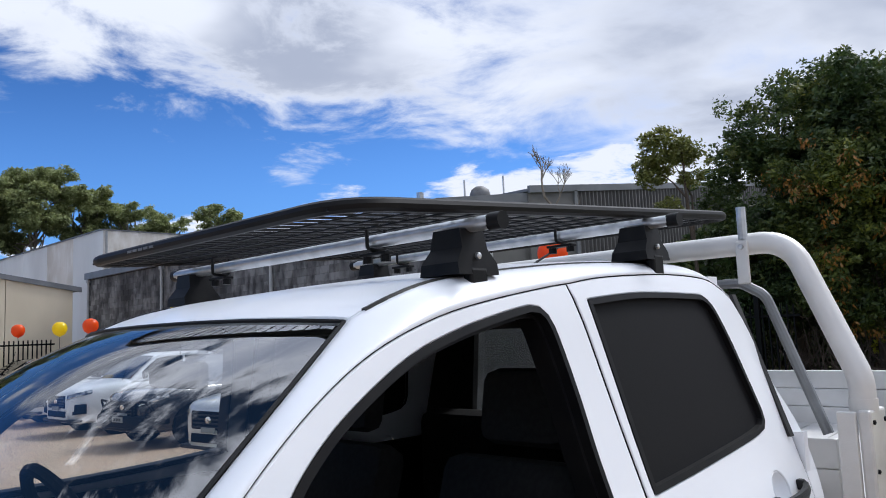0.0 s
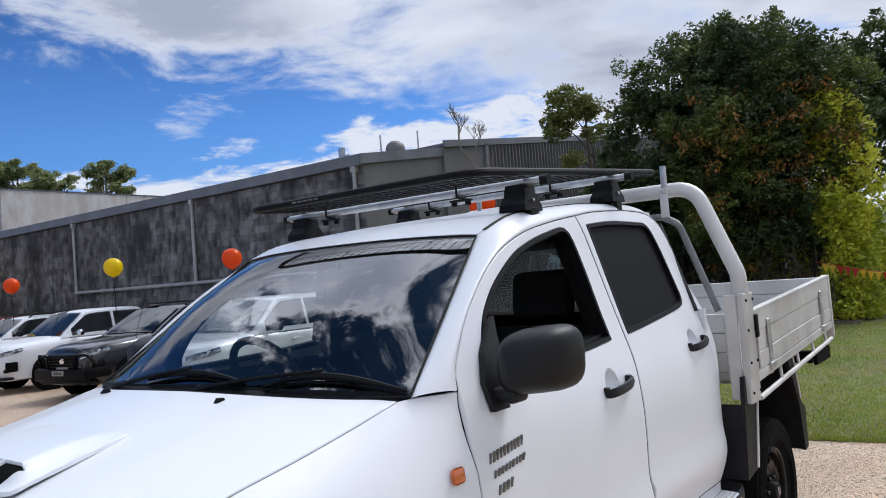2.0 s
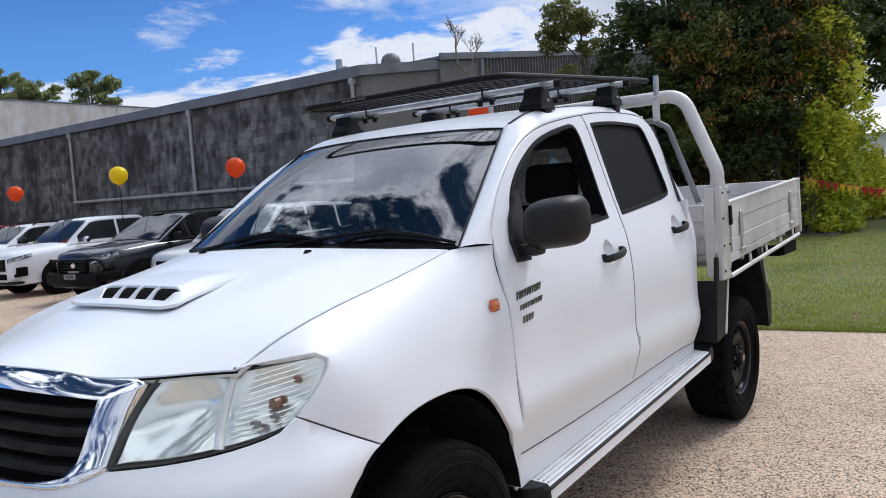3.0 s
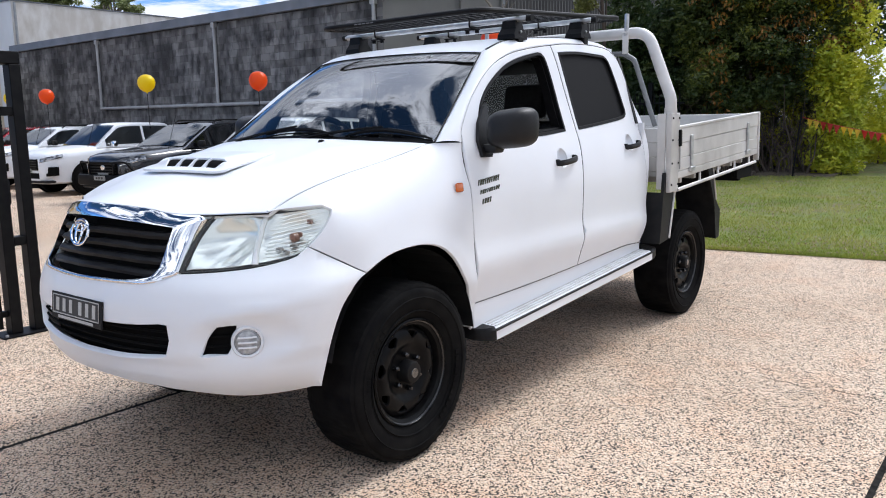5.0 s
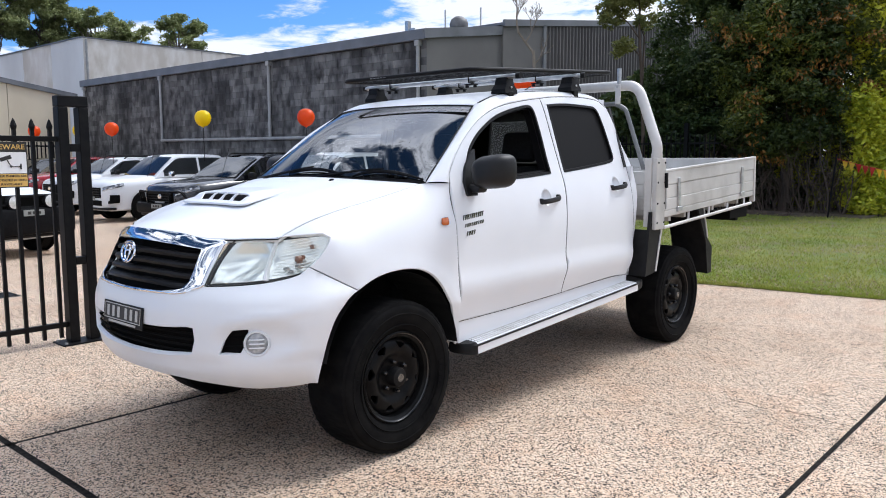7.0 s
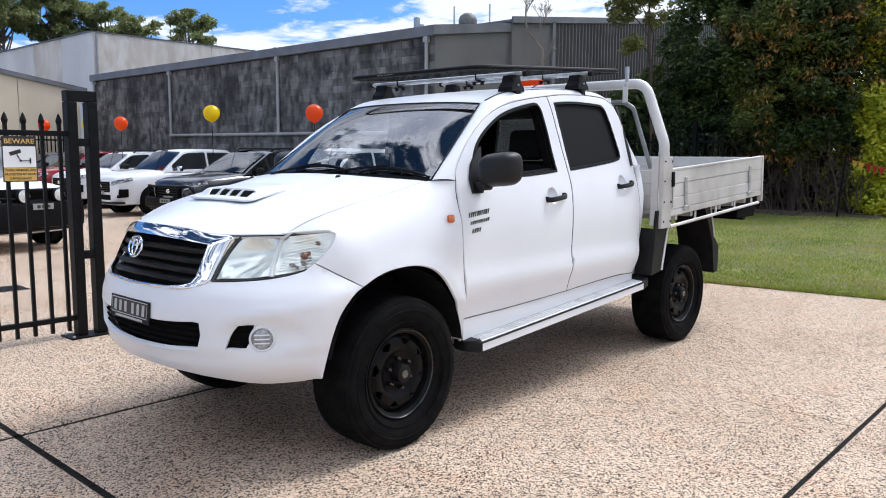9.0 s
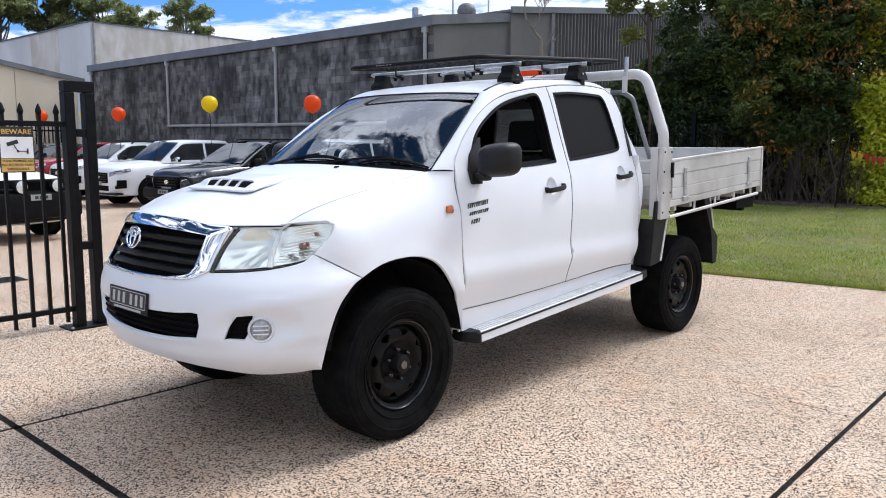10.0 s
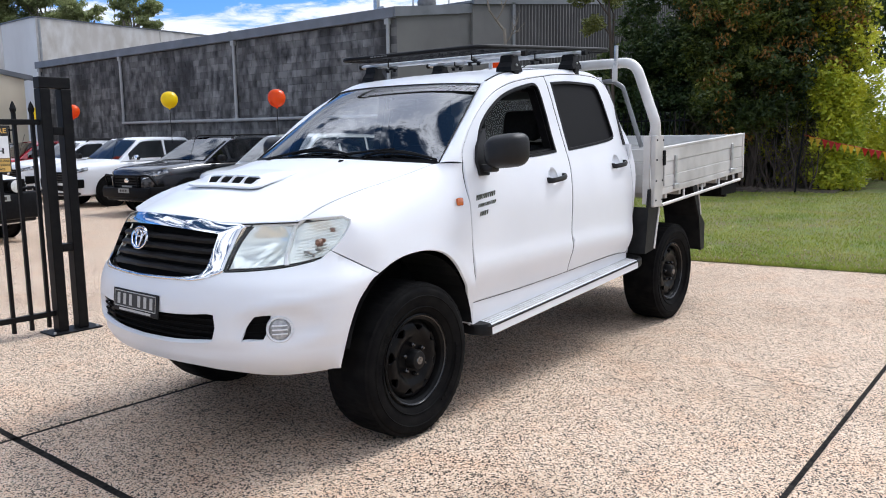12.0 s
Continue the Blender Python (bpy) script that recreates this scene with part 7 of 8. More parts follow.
# ---- wheels ----
def tyre_bm(R, w, seed):
    """Tyre with rounded shoulders and rows of tread blocks; its axis is x, outside towards +x."""
    bm = bmesh.new()
    prof = [(0.225, w * 0.40), (0.245, w * 0.47), (0.29, w * 0.53), (0.335, w * 0.535), (R - 0.028, w * 0.515), (R - 0.020, w * 0.47), (R - 0.020, w * 0.2), (R - 0.020, -w * 0.2), (R - 0.020, -w * 0.47), (R - 0.028, -w * 0.515), (0.335, -w * 0.535), (0.29, -w * 0.53), (0.225, -w * 0.40)]
    add_lathe(bm, prof, pose(0, 0, 0, 0, 90, 0), 64, "open")
    for z in (0.262, 0.318):
        add_lathe(bm, [(z - 0.004, w * (0.50 if z < 0.3 else 0.535)), (z, w * (0.52 if z < 0.3 else 0.55)), (z + 0.004, w * (0.50 if z < 0.3 else 0.53))], pose(0, 0, 0, 0, 90, 0), 48, "open")
    n, cols = 260, (-0.49, -0.47, -0.31, -0.285, -0.115, -0.09, 0.09, 0.115, 0.285, 0.31, 0.47, 0.49)
    rings = []
    for k in range(n):
        ring = []
        for c, x in enumerate(cols):
            band_no = c // 2
            cell = (k + (band_no * 2) % 5) % 5
            raised = cell < 3 and c not in (0, 11) or cell == 3 and band_no in (2, 3)
            r = R - (0.0 if raised else 0.0032) - (0.018 if c in (0, 11) else 0.007 if c in (1, 10) else 0)
            a = 2 * math.pi * k / n + 0.006 * (c % 2)
            ring.append(bm.verts.new((x * w, r * math.cos(a), r * math.sin(a))))
        rings.append(ring)
    for k in range(n):
        a, b = rings[k], rings[(k + 1) % n]
        for c in range(len(cols) - 1):
            bm.faces.new((a[c], a[c + 1], b[c + 1], b[c]))
    return bm


def rim_disc():
    """Steel wheel disc with eight triangular holes."""
    def ring_pt(a, r):
        return (r * math.cos(a), r * math.sin(a))
    loop = [np.array(ring_pt(a, 0.192)) for a in spread(0, 6.2832, 64)[:-1]]
    holes = []
    for k in range(8):
        a = 2 * math.pi * k / 8 + 0.2
        c = [Vector((*ring_pt(a + d, r), 0)) for r, d in ((0.177, 0.0), (0.174, 0.205), (0.139, 0.0), (0.174, -0.205), (0.177, 0.0))]
        holes.append([np.array((q.x, q.y)) for q in arc(c, 0.011, 5)[:-1]])

    def dish(u, v):
        r = math.hypot(u, v)
        return (lerp(r, (0, 0.075, 0.10, 0.125, 0.165, 0.192), (0.075, 0.075, 0.072, 0.094, 0.092, 0.070)), u, v)
    return skin(loop, dish, holes, step=0.018, rim=0.012, inset=0, soft=0.002)


# a lighter, glossier black gives the rim edge its bright highlight
lip_black = material("worn_black_lip", (0.008, 0.008, 0.009), 0.22, spec=0.55, second=(0.014, 0.014, 0.014), scale=20)


def make_wheel(at, sx, R):
    w = 0.257
    hub = part("wheel", lathe([(0.10, -0.10), (0.10, 0.0), (0.05, 0.01)], pose(0, 0, 0, 0, 90, 0), 20), gap_black, ute, "black steel wheel with chunky all-terrain tyre")
    part("tyre", tyre_bm(R, w, 1), rubber, hub, smooth=True, angle=40)
    for a0, n in ((0.35, 9), (3.4, 11)):
        for k in range(n):
            a = a0 + 0.105 * k
            add = Matrix.Rotation(a, 4, "X")
            part("sidewall_bar", box((w * 0.525, -0.010, 0.274), (w * 0.536, 0.010, 0.296), 0.0, add), rubber, hub)
    part("rim", lathe([(0.205, -0.105), (0.196, -0.07), (0.188, 0.0), (0.196, 0.075), (0.206, 0.096), (0.222, 0.102), (0.228, 0.112), (0.222, 0.116), (0.214, 0.106), (0.200, 0.098)], pose(0, 0, 0, 0, 90, 0), 56, "open"), gloss_black, hub, smooth=True)
    part("rim_lip", lathe([(0.2125, 0.105), (0.2135, 0.1095), (0.217, 0.111), (0.2195, 0.114)], pose(0, 0, 0, 0, 90, 0), 56, "open"), lip_black, hub, smooth=True)
    panel_part("disc", rim_disc(), gloss_black, hub)
    part("brake_drum", lathe([(0.15, -0.03), (0.15, 0.012), (0.02, 0.012)], pose(0, 0, 0, 0, 90, 0), 28), gap_black, hub)
    part("hub_cap", lathe([(0.050, 0.06), (0.048, 0.115), (0.043, 0.125), (0.030, 0.128), (0.001, 0.129)], pose(0, 0, 0, 0, 90, 0), 24), rack_black, hub, smooth=True)
    part("hub_mark", lathe([(0.021, 0.128), (0.020, 0.1305), (0.001, 0.1305)], pose(0, 0, 0, 0, 90, 0), 16), dark_chrome, hub)
    for k in range(6):
        a = 2 * math.pi * k / 6 + 0.3
        part("wheel_nut", lathe([(0.012, 0.07), (0.012, 0.096), (0.007, 0.104), (0.001, 0.105)], Matrix.Translation((0, 0.075 * math.cos(a), 0.075 * math.sin(a))) @ pose(0, 0, 0, 0, 90, 0), 6), lip_black, hub)
    hub.matrix_basis = Matrix.Translation(at) @ (Matrix.Identity(4) if sx > 0 else pose(0, 0, 0, 0, 0, 180))
    return hub


TYRE_R = 0.380
first = make_wheel((0.73, 0.0, TYRE_R), 1, TYRE_R)
for x, y, turn in ((-0.73, 0.0, 180), (0.73, 3.085, 0), (-0.73, 3.085, 180)):
    twin = copy_thing(first, pose(x, y, TYRE_R, 0, 0, turn) @ pose(0, 0, 0, 37 if y else 11))
    twin.name = "wheel"
first.matrix_basis = pose(0.73, 0.0, TYRE_R, 20)
part("axle", tube([(-0.66, 3.085, TYRE_R), (0.66, 3.085, TYRE_R)], 0.05, 12), black_steel, under)
part("axle", tube([(-0.66, 0.0, TYRE_R), (0.66, 0.0, TYRE_R)], 0.035, 12), black_steel, under)

# ---- aluminium tray ----
TR0, TR1, RAKE = 2.64, 4.43, 0.055
tray = part("tray_deck", box((-0.905, 0.0, -0.075), (0.905, TR1 - TR0, -0.03), 0.004), aluminium, ute, "dull aluminium tray deck")
tray.matrix_basis = Matrix.Translation((0, TR0, 1.095)) @ pose(0, 0, 0, math.degrees(math.atan(RAKE)))
L = TR1 - TR0
for sx in (1, -1):
    for k, (z0, z1) in enumerate(((-0.035, 0.048), (0.050, 0.148), (0.150, 0.245))):
        lo, hi = sorted((sx * 0.897, sx * (0.925 if k != 1 else 0.921)))
        part("side_board", box((lo, 0.012, z0), (hi, L - 0.004, z1), 0.004), aluminium, tray)
    lo, hi = sorted((sx * 0.895, sx * 0.930))
    part("top_rail", box((lo, 0.01, 0.245), (hi, L, 0.262), 0.004), aluminium, tray)
    lo, hi = sorted((sx * 0.87, sx * 0.926))
    part("coaming_rail", box((lo, 0.0, -0.085), (hi, L, -0.038), 0.005), aluminium, tray)
    for y in (0.26, 1.50):
        lo, hi = sorted((sx * 0.924, sx * 0.938))
        part("hinge_strap", box((lo, y - 0.018, -0.03), (hi, y + 0.018, 0.19), 0.006), galv, tray)
        lo, hi = sorted((sx * 0.915, sx * 0.945))
        part("hinge", box((lo, y - 0.04, -0.062), (hi, y + 0.04, -0.025), 0.006), galv, tray)
    lo, hi = sorted((sx * 0.925, sx * 0.945))
    part("latch", box((lo, 0.015, 0.13), (hi, 0.05, 0.24), 0.006), black_steel, tray)
    part("latch_rod", tube([(sx * 0.935, 0.03, -0.02), (sx * 0.935, 0.03, 0.24)], 0.006, 6), galv, tray)
    part("rope_rail", tube([(sx * 0.93, 0.0, -0.155), (sx * 0.93, L - 0.08, -0.145)], 0.013, 8), aluminium, tray, smooth=True)
    for y in (0.42, 0.80, 1.18, 1.55):
        part("rail_hanger", tube([(sx * 0.93, y, -0.15), (sx * 0.91, y + 0.05, -0.07)], 0.009, 6), aluminium, tray)
    lo, hi = sorted((sx * 0.89, sx * 0.935))
    part("corner_post", box((lo, L - 0.004, -0.14), (hi, L + 0.02, 0.262), 0.005), aluminium, tray)
for k, (z0, z1) in enumerate(((-0.035, 0.06), (0.062, 0.155), (0.157, 0.25))):
    part("tailgate_board", box((-0.893, L - 0.03, z0), (0.893, L, z1), 0.004), aluminium, tray)
    part("head_board", box((-0.80, -0.01, z0), (0.80, 0.015, z1), 0.004), aluminium, tray)
for y in spread(0.25, L - 0.2, 5):
    part("cross_member", box((-0.86, y - 0.02, -0.14), (0.86, y + 0.02, -0.076), 0.004), aluminium, tray)
for k in range(9):
    part("deck_plank", box((-0.89 + 0.198 * k, 0.02, -0.032), (-0.89 + 0.198 * k + 0.19, L - 0.03, -0.026), 0.001), aluminium, tray)
for sx in (1, -1):
    lo, hi = sorted((sx * 0.895, sx * 0.932))
    gusset = part("head_post", box((lo, 2.52, 0.93), (hi, 2.665, 1.445), 0.008), aluminium, ute, "folded aluminium headboard post with bolts")
    lo, hi = sorted((sx * 0.84, sx * 0.893))
    part("flange", box((lo, 2.51, 0.95), (hi, 2.53, 1.44), 0.004), aluminium, gusset)
    for y in (2.54, 2.645):
        for z in (0.98, 1.12, 1.27, 1.41):
            part("bolt", lathe([(0.007, 0.0), (0.007, 0.005), (0.003, 0.007)], Matrix.Translation((sx * 0.932, y, z)) @ pose(0, 0, 0, 0, 90 * sx), 6), black_steel, gusset)
hoop = arc([(0.898, 2.58, 1.44), (0.898, 2.58, 1.535), (0.705, 2.635, 1.975), (-0.705, 2.635, 1.975), (-0.898, 2.58, 1.535), (-0.898, 2.58, 1.44)], 0.15, 9)
guard_grey = material("dull_steel_tube", (0.22, 0.23, 0.235), 0.5, 0.4, second=(0.16, 0.165, 0.17), scale=8)
headboard = part("headboard_hoop", tube(hoop, 0.037, 16), aluminium, ute, "dull aluminium tube headboard hoop", True)
for sx in (1, -1):
    part("sleeve", tube([(sx * 0.898, 2.58, 1.44), (sx * 0.898, 2.58, 1.475)], 0.040, 14), aluminium, headboard, smooth=True)
    part("clamp_plate", box((sx * 0.565 - 0.022, 2.590, 1.84), (sx * 0.565 + 0.022, 2.600, 1.985), 0.005), aluminium, headboard)
    part("clamp_bolt", lathe([(0.009, 0), (0.009, 0.008), (0.003, 0.010)], Matrix.Translation((sx * 0.565, 2.590, 1.965)) @ pose(0, 0, 0, 90), 8), galv, headboard)
    part("rack_stub", tube([(sx * 0.565, 2.61, 1.99), (sx * 0.565, 2.61, 2.10)], 0.016, 10), galv, headboard)
    part("guard_tube", tube(arc([(sx * 0.78, 2.615, 1.36), (sx * 0.62, 2.62, 1.80), (sx * 0.54, 2.62, 1.845), (sx * 0.2, 2.62, 1.845)], 0.07, 5), 0.017, 10), guard_grey, headboard, smooth=True)
guard = part("window_guard", box((-0.6, 2.617, 1.38), (0.6, 2.623, 1.40)), galv, headboard)
for k in range(12):
    z = 1.40 + 0.038 * k
    part("guard_wire", tube([(-0.50, 2.62, z), (0.50, 2.62, z)], 0.002, 4), black_steel, headboard)
for k in range(25):
    x = -0.5 + 0.0416 * k
    part("guard_wire", tube([(x, 2.62, 1.39), (x, 2.62, 1.85)], 0.002, 4), black_steel, headboard)
# mudguards behind and before the rear wheels
for sx in (1, -1):
    lo, hi = sorted((sx * 0.60, sx * 0.90))
    part("mud_flap", prism(((3.375, 1.05), (3.385, 1.05), (3.50, 0.78), (3.565, 0.50), (3.553, 0.50), (3.488, 0.78)), lo, hi, "x"), black_plastic, ute, "black rubber mud flap")
    lo, hi = sorted((sx * 0.885, sx * 0.905))
    part("mud_flap", prism(((3.30, 1.05), (3.41, 1.06), (3.50, 0.80), (3.60, 0.72), (3.60, 0.51), (3.53, 0.50), (3.47, 0.78)), lo, hi, "x"), black_plastic, ute, "black rubber mud flap")
    part("flap_stay", tube([(sx * 0.907, 3.40, 1.06), (sx * 0.907, 3.50, 0.80)], 0.008, 6), aluminium, ute)
    part("mud_flap", prism(((2.50, 1.06), (2.70, 1.06), (2.66, 0.93), (2.60, 0.62), (2.44, 0.60)), lo, hi, "x"), black_plastic, ute, "black rubber mud flap")
    lo, hi = sorted((sx * 0.62, sx * 0.89))
    part("mud_flap", prism(((2.50, 0.93), (2.512, 0.93), (2.452, 0.60), (2.44, 0.60)), lo, hi, "x"), black_plastic, ute, "black rubber mud flap")
    part("flap_stay", box((sx * 0.909 - 0.004, -0.010, -0.17), (sx * 0.909 + 0.004, 0.010, 0.17), 0.002, Matrix.Translation((0, 2.63, 0.79)) @ pose(0, 0, 0, -14)), aluminium, ute)
part("tail_lamp_bar", box((-0.80, 4.36, 0.88), (0.80, 4.42, 0.96), 0.006), gap_black, ute)
part("side_marker", box((0.905, 3.9, 0.93), (0.93, 4.28, 1.01), 0.006), gap_black, ute)

# ---- roof rack ----
rack = thing("roof_rack", "black steel mesh roof rack on two silver crossbars", "roof rack")
RK = lambda y: 1.954 + 0.0656 * (y - 0.893)
RX0, RX1, RY0, RY1 = -0.575, 0.585, 0.893, 2.50
loop = arc([(0, RY0, RK(RY0)), (RX1, RY0, RK(RY0)), (RX1, RY1, RK(RY1)), (RX0, RY1, RK(RY1)), (RX0, RY0, RK(RY0)), (0, RY0, RK(RY0))], 0.12, 8)[:-1]
part("frame", tube(loop, 0.0145, 10, True), rack_black, rack, "black tube rack frame", True)
for k in range(1, 24):
    x = RX0 + (RX1 - RX0) * k / 24
    part("mesh_wire", tube([(x, RY0, RK(RY0) - 0.006), (x, RY1, RK(RY1) - 0.006)], 0.0030, 5), rack_black, rack)
for k in range(1, 17):
    y = RY0 + (RY1 - RY0) * k / 17
    part("mesh_wire", tube([(RX0, y, RK(y) - 0.010), (RX1, y, RK(y) - 0.010)], 0.0027, 5), rack_black, rack)
for k in range(5):
    part("bar", box((-0.27 + 0.030 * k, RY0 - 0.0155, RK(RY0) - 0.003), (-0.248 + 0.030 * k, RY0 - 0.0140, RK(RY0) + 0.003)), vent_grey, rack)
for y in (1.212, 1.94):
    z = 1.936 + 0.078 * (y - 1.218)
    bar = part("crossbar", tube([(-0.66, y, z), (0.655, y, z)], 0.017, 14, squash=(1.15, 0.9)), galv, rack, "bright aluminium crossbar", True)
    for sx in (1, -1):
        part("end_cap", tube([(sx * 0.652, y, z), (sx * 0.685, y, z)], 0.0185, 12), rack_black, bar, smooth=True)
        base = roof_z(0.52, y)
        foot = part("foot", prism([(y - 0.036, z - 0.008), (y + 0.036, z - 0.008), (y + 0.038, base + 0.050), (y + 0.060, base + 0.020), (y + 0.060, base - 0.004), (y - 0.060, base - 0.004), (y - 0.060, base + 0.020), (y - 0.038, base + 0.050)], sx * 0.515, sx * 0.585, "x"), rack_black, rack)
        for v in foot.data.vertices:
            low = max(0, min(1, (z - v.co.z) / 0.10))
            v.co.x += sx * (0.012 + 0.020 * low if abs(v.co.x) > 0.55 else -0.02 * low + 0.01)
        part("foot_clamp", box((sx * 0.605 - 0.012, y - 0.026, base - 0.050), (sx * 0.605 + 0.012, y + 0.026, base + 0.01), 0.006), rack_black, rack)
        part("foot_lock", lathe([(0.007, 0), (0.007, 0.006), (0.003, 0.008)], Matrix.Translation((sx * 0.612, y, z - 0.065)) @ pose(0, 0, 0, 0, 90 * sx), 10), galv, rack)
    for x in (-0.40, 0.30):
        part("clamp", tube(arc([(x, y - 0.027, RK(y) - 0.012), (x, y - 0.027, z - 0.020), (x, y + 0.027, z - 0.020), (x, y + 0.027, RK(y) - 0.012)], 0.012, 4), 0.0045, 6), rack_black, rack, smooth=True)
        part("clamp_plate", box((x - 0.045, y - 0.016, z - 0.034), (x + 0.045, y + 0.016, z - 0.026), 0.003), rack_black, rack)
        for d in (-0.032, 0.032):
            part("clamp_knob", lathe([(0.012, 0), (0.012, 0.016), (0.006, 0.020)], Matrix.Translation((x + d, y, z - 0.050)), 8), rack_black, rack, smooth=True)

# ---- parked cars ----
tint_glass = glass_material("car_glass", (0.34, 0.38, 0.39), 0.7, 0.0, 2.5)
lamp_clear = material("lamp_clear", (0.42, 0.43, 0.44), 0.10, 0.7, second=(0.05, 0.05, 0.055), scale=11, mix=(0.44, 0.56), coat=1.0)
spot_lens = material("spotlight_lens", (0.75, 0.76, 0.76), 0.2, 0.3, second=(0.55, 0.56, 0.56), scale=40, coat=1.0)
chrome_trim = material("chrome_trim", (0.6, 0.61, 0.62), 0.15, 1.0)


def surface(rows, closed_rows=False):
    bm = bmesh.new()
    grid = [[bm.verts.new(p) for p in row] for row in rows]
    for a, b in zip(grid, grid[1:]):
        for j in range(len(a) - 1):
            bm.faces.new((a[j], a[j + 1], b[j + 1], b[j]))
    return bm, grid


def make_car(name, label, paint, m, kind="wagon", length=4.9, width=1.86, height=1.78, bar=False, spots=False, racks=False, group="parked cars", foot=1.18, head=1.92):
    """A parked car: its nose at y = 0 and the rest behind it (+y), on z = 0."""
    car = thing(name, label, "car", group)
    W, k = width / 2, length / 4.9
    belt = lambda y: lerp(y, (0, 0.10, 0.35, foot * k + 0.1, 2.6 * k, length - 0.1, length), (0.90, 1.02, 1.08, 1.19, 1.18, 1.20, 1.15))
    half = lambda y: W * lerp(y, (0, 0.06, 0.2, 0.5, 1.0, 3.8 * k, length - 0.25, length), (0.60, 0.74, 0.88, 0.96, 1.0, 1.0, 0.97, 0.88))
    ys = [0.0, 0.03, 0.08, 0.18, 0.35, 0.6, 0.9, 1.15 * k, 1.35 * k, 2.0 * k, 2.8 * k, 3.6 * k, 4.3 * k, length - 0.2, length - 0.06, length]
    rows = []
    for y in ys:
        w, z = half(y), belt(y)
        low = 0.34 if 0.1 < y < length - 0.1 else 0.42
        crown = 0.035
        side = [(0.0, z + crown), (0.35 * w, z + crown * 0.9), (0.70 * w, z + crown * 0.45), (0.90 * w, z - 0.015), (0.97 * w, z - 0.07), (w, z - 0.17), (w * 1.0, 0.72), (w * 0.985, 0.58), (w * 0.96, low), (0.80 * w, low - 0.04), (0.0, low - 0.05)]
        rows.append([(x, y, zz) for x, zz in side] + [(-x, y, zz) for x, zz in side[::-1][1:-1]] + [(0.0, y, z + crown)])
    bm, grid = surface(rows)
    bm.faces.new([v for v in grid[0][:-1]][::-1]), bm.faces.new([v for v in grid[-1][:-1]])
    bmesh.ops.remove_doubles(bm, verts=bm.verts[:], dist=1e-5)
    body = part("body", bm, paint, car, smooth=True, angle=48)
    # cabin
    tail = length - (1.55 if kind == "ute" else 0.25)
    foot, head = foot * k, head * k
    roof = lambda y: height - 0.10 * max(0, (head + 0.45 - y)) ** 1.5 - 0.02 * max(0, y - head - 0.8) ** 2
    prof = []
    for s in spread(0, 1, 6):
        y = foot + (head - foot) * s
        prof.append((y, belt(foot) + (roof(head) - belt(foot)) * s ** 0.93))
    for y in spread(head, tail - 0.28, 6)[1:]:
        prof.append((y, roof(y)))
    for s in spread(0, 1, 4)[1:]:
        prof.append((tail - 0.28 + 0.28 * s, roof(tail - 0.28) + (belt(tail) - roof(tail - 0.28)) * s ** 1.6))
    lean = 0.145
    rows = []
    for y, z in prof:
        b = half(y) - 0.035
        up = max(0.0, (z - belt(y)) / (height - 1.20))
        t = b - lean * up
        edge = max(belt(y) - 0.03, z - 0.045)
        side = [(0.0, z + 0.012 * up), (0.5 * t, z + 0.008 * up), (0.86 * t, z - 0.012), (t, edge), (b, belt(y) - 0.03)]
        rows.append([(x, y, zz) for x, zz in side] + [(-x, y, zz) for x, zz in side[::-1][:-1]] )
    bm, grid = surface(rows)
    part("cabin", bm, paint, car, smooth=True, angle=40)

    def cab(y, f):
        """A place on the cabin's side, f from the waist to the roof edge."""
        z = float(np.interp(y, [q[0] for q in prof], [q[1] for q in prof]))
        b = half(y) - 0.035
        up = max(0.0, (z - belt(y)) / (height - 1.20))
        z0, z1 = belt(y) - 0.03, max(belt(y) - 0.03, z - 0.045)
        return Vector((b - lean * up * f + 0.004, y, z0 + (z1 - z0) * f))

    pillars = [foot + 0.24, head + 0.62 * k, head + 1.55 * k if kind == "ute" else head + 1.52 * k, tail - 0.22]
    for sx in (1, -1):
        for a, b in zip(pillars, pillars[1:]):
            if b - a < 0.3:
                continue
            rws = []
            for y in spread(a + 0.035, b - 0.035, 8):
                rws.append([Vector((sx * p.x, p.y, p.z)) for p in (cab(y, 0.14), cab(y, 0.5), cab(y, 0.93))])
            bm, _ = surface(rws)
            part("side_window", bm, tint_glass, car)
        mirror = part("door_mirror", box((sx * (W + 0.10) - 0.10, foot + 0.34, belt(foot) + 0.0), (sx * (W + 0.10) + 0.10, foot + 0.46, belt(foot) + 0.15), 0.04), chrome if kind == "ute" and paint is white_paint else black_plastic, car, smooth=True)
        for y in (0.36 * length + 0.35, 0.36 * length + 1.25):
            part("door_handle", box((sx * (half(y) + 0.012) - 0.012, y - 0.09, 0.985), (sx * (half(y) + 0.012) + 0.012, y + 0.09, 1.015), 0.008), paint, car)
        for y in (0.93 * k, length - (1.05 if kind == "ute" else 0.95)):
            part("wheel_arch", lathe([(0.435, -0.02), (0.435, 0.008), (0.39, 0.010), (0.02, 0.010)], Matrix.Translation((sx * W * 0.995, y, 0.40)) @ pose(0, 0, 0, 0, 90 * sx), 28), gap_black, car)
            wheel = part("wheel", lathe([(0.21, 0.02), (0.215, 0.018), (0.23, 0.035), (0.30, 0.042), (0.36, 0.03), (0.38, 0.0), (0.38, -0.20), (0.2, -0.2)], Matrix.Translation((sx * (W - 0.015), y, 0.38)) @ pose(0, 0, 0, 0, 90 * sx), 28), rubber, car, smooth=True)
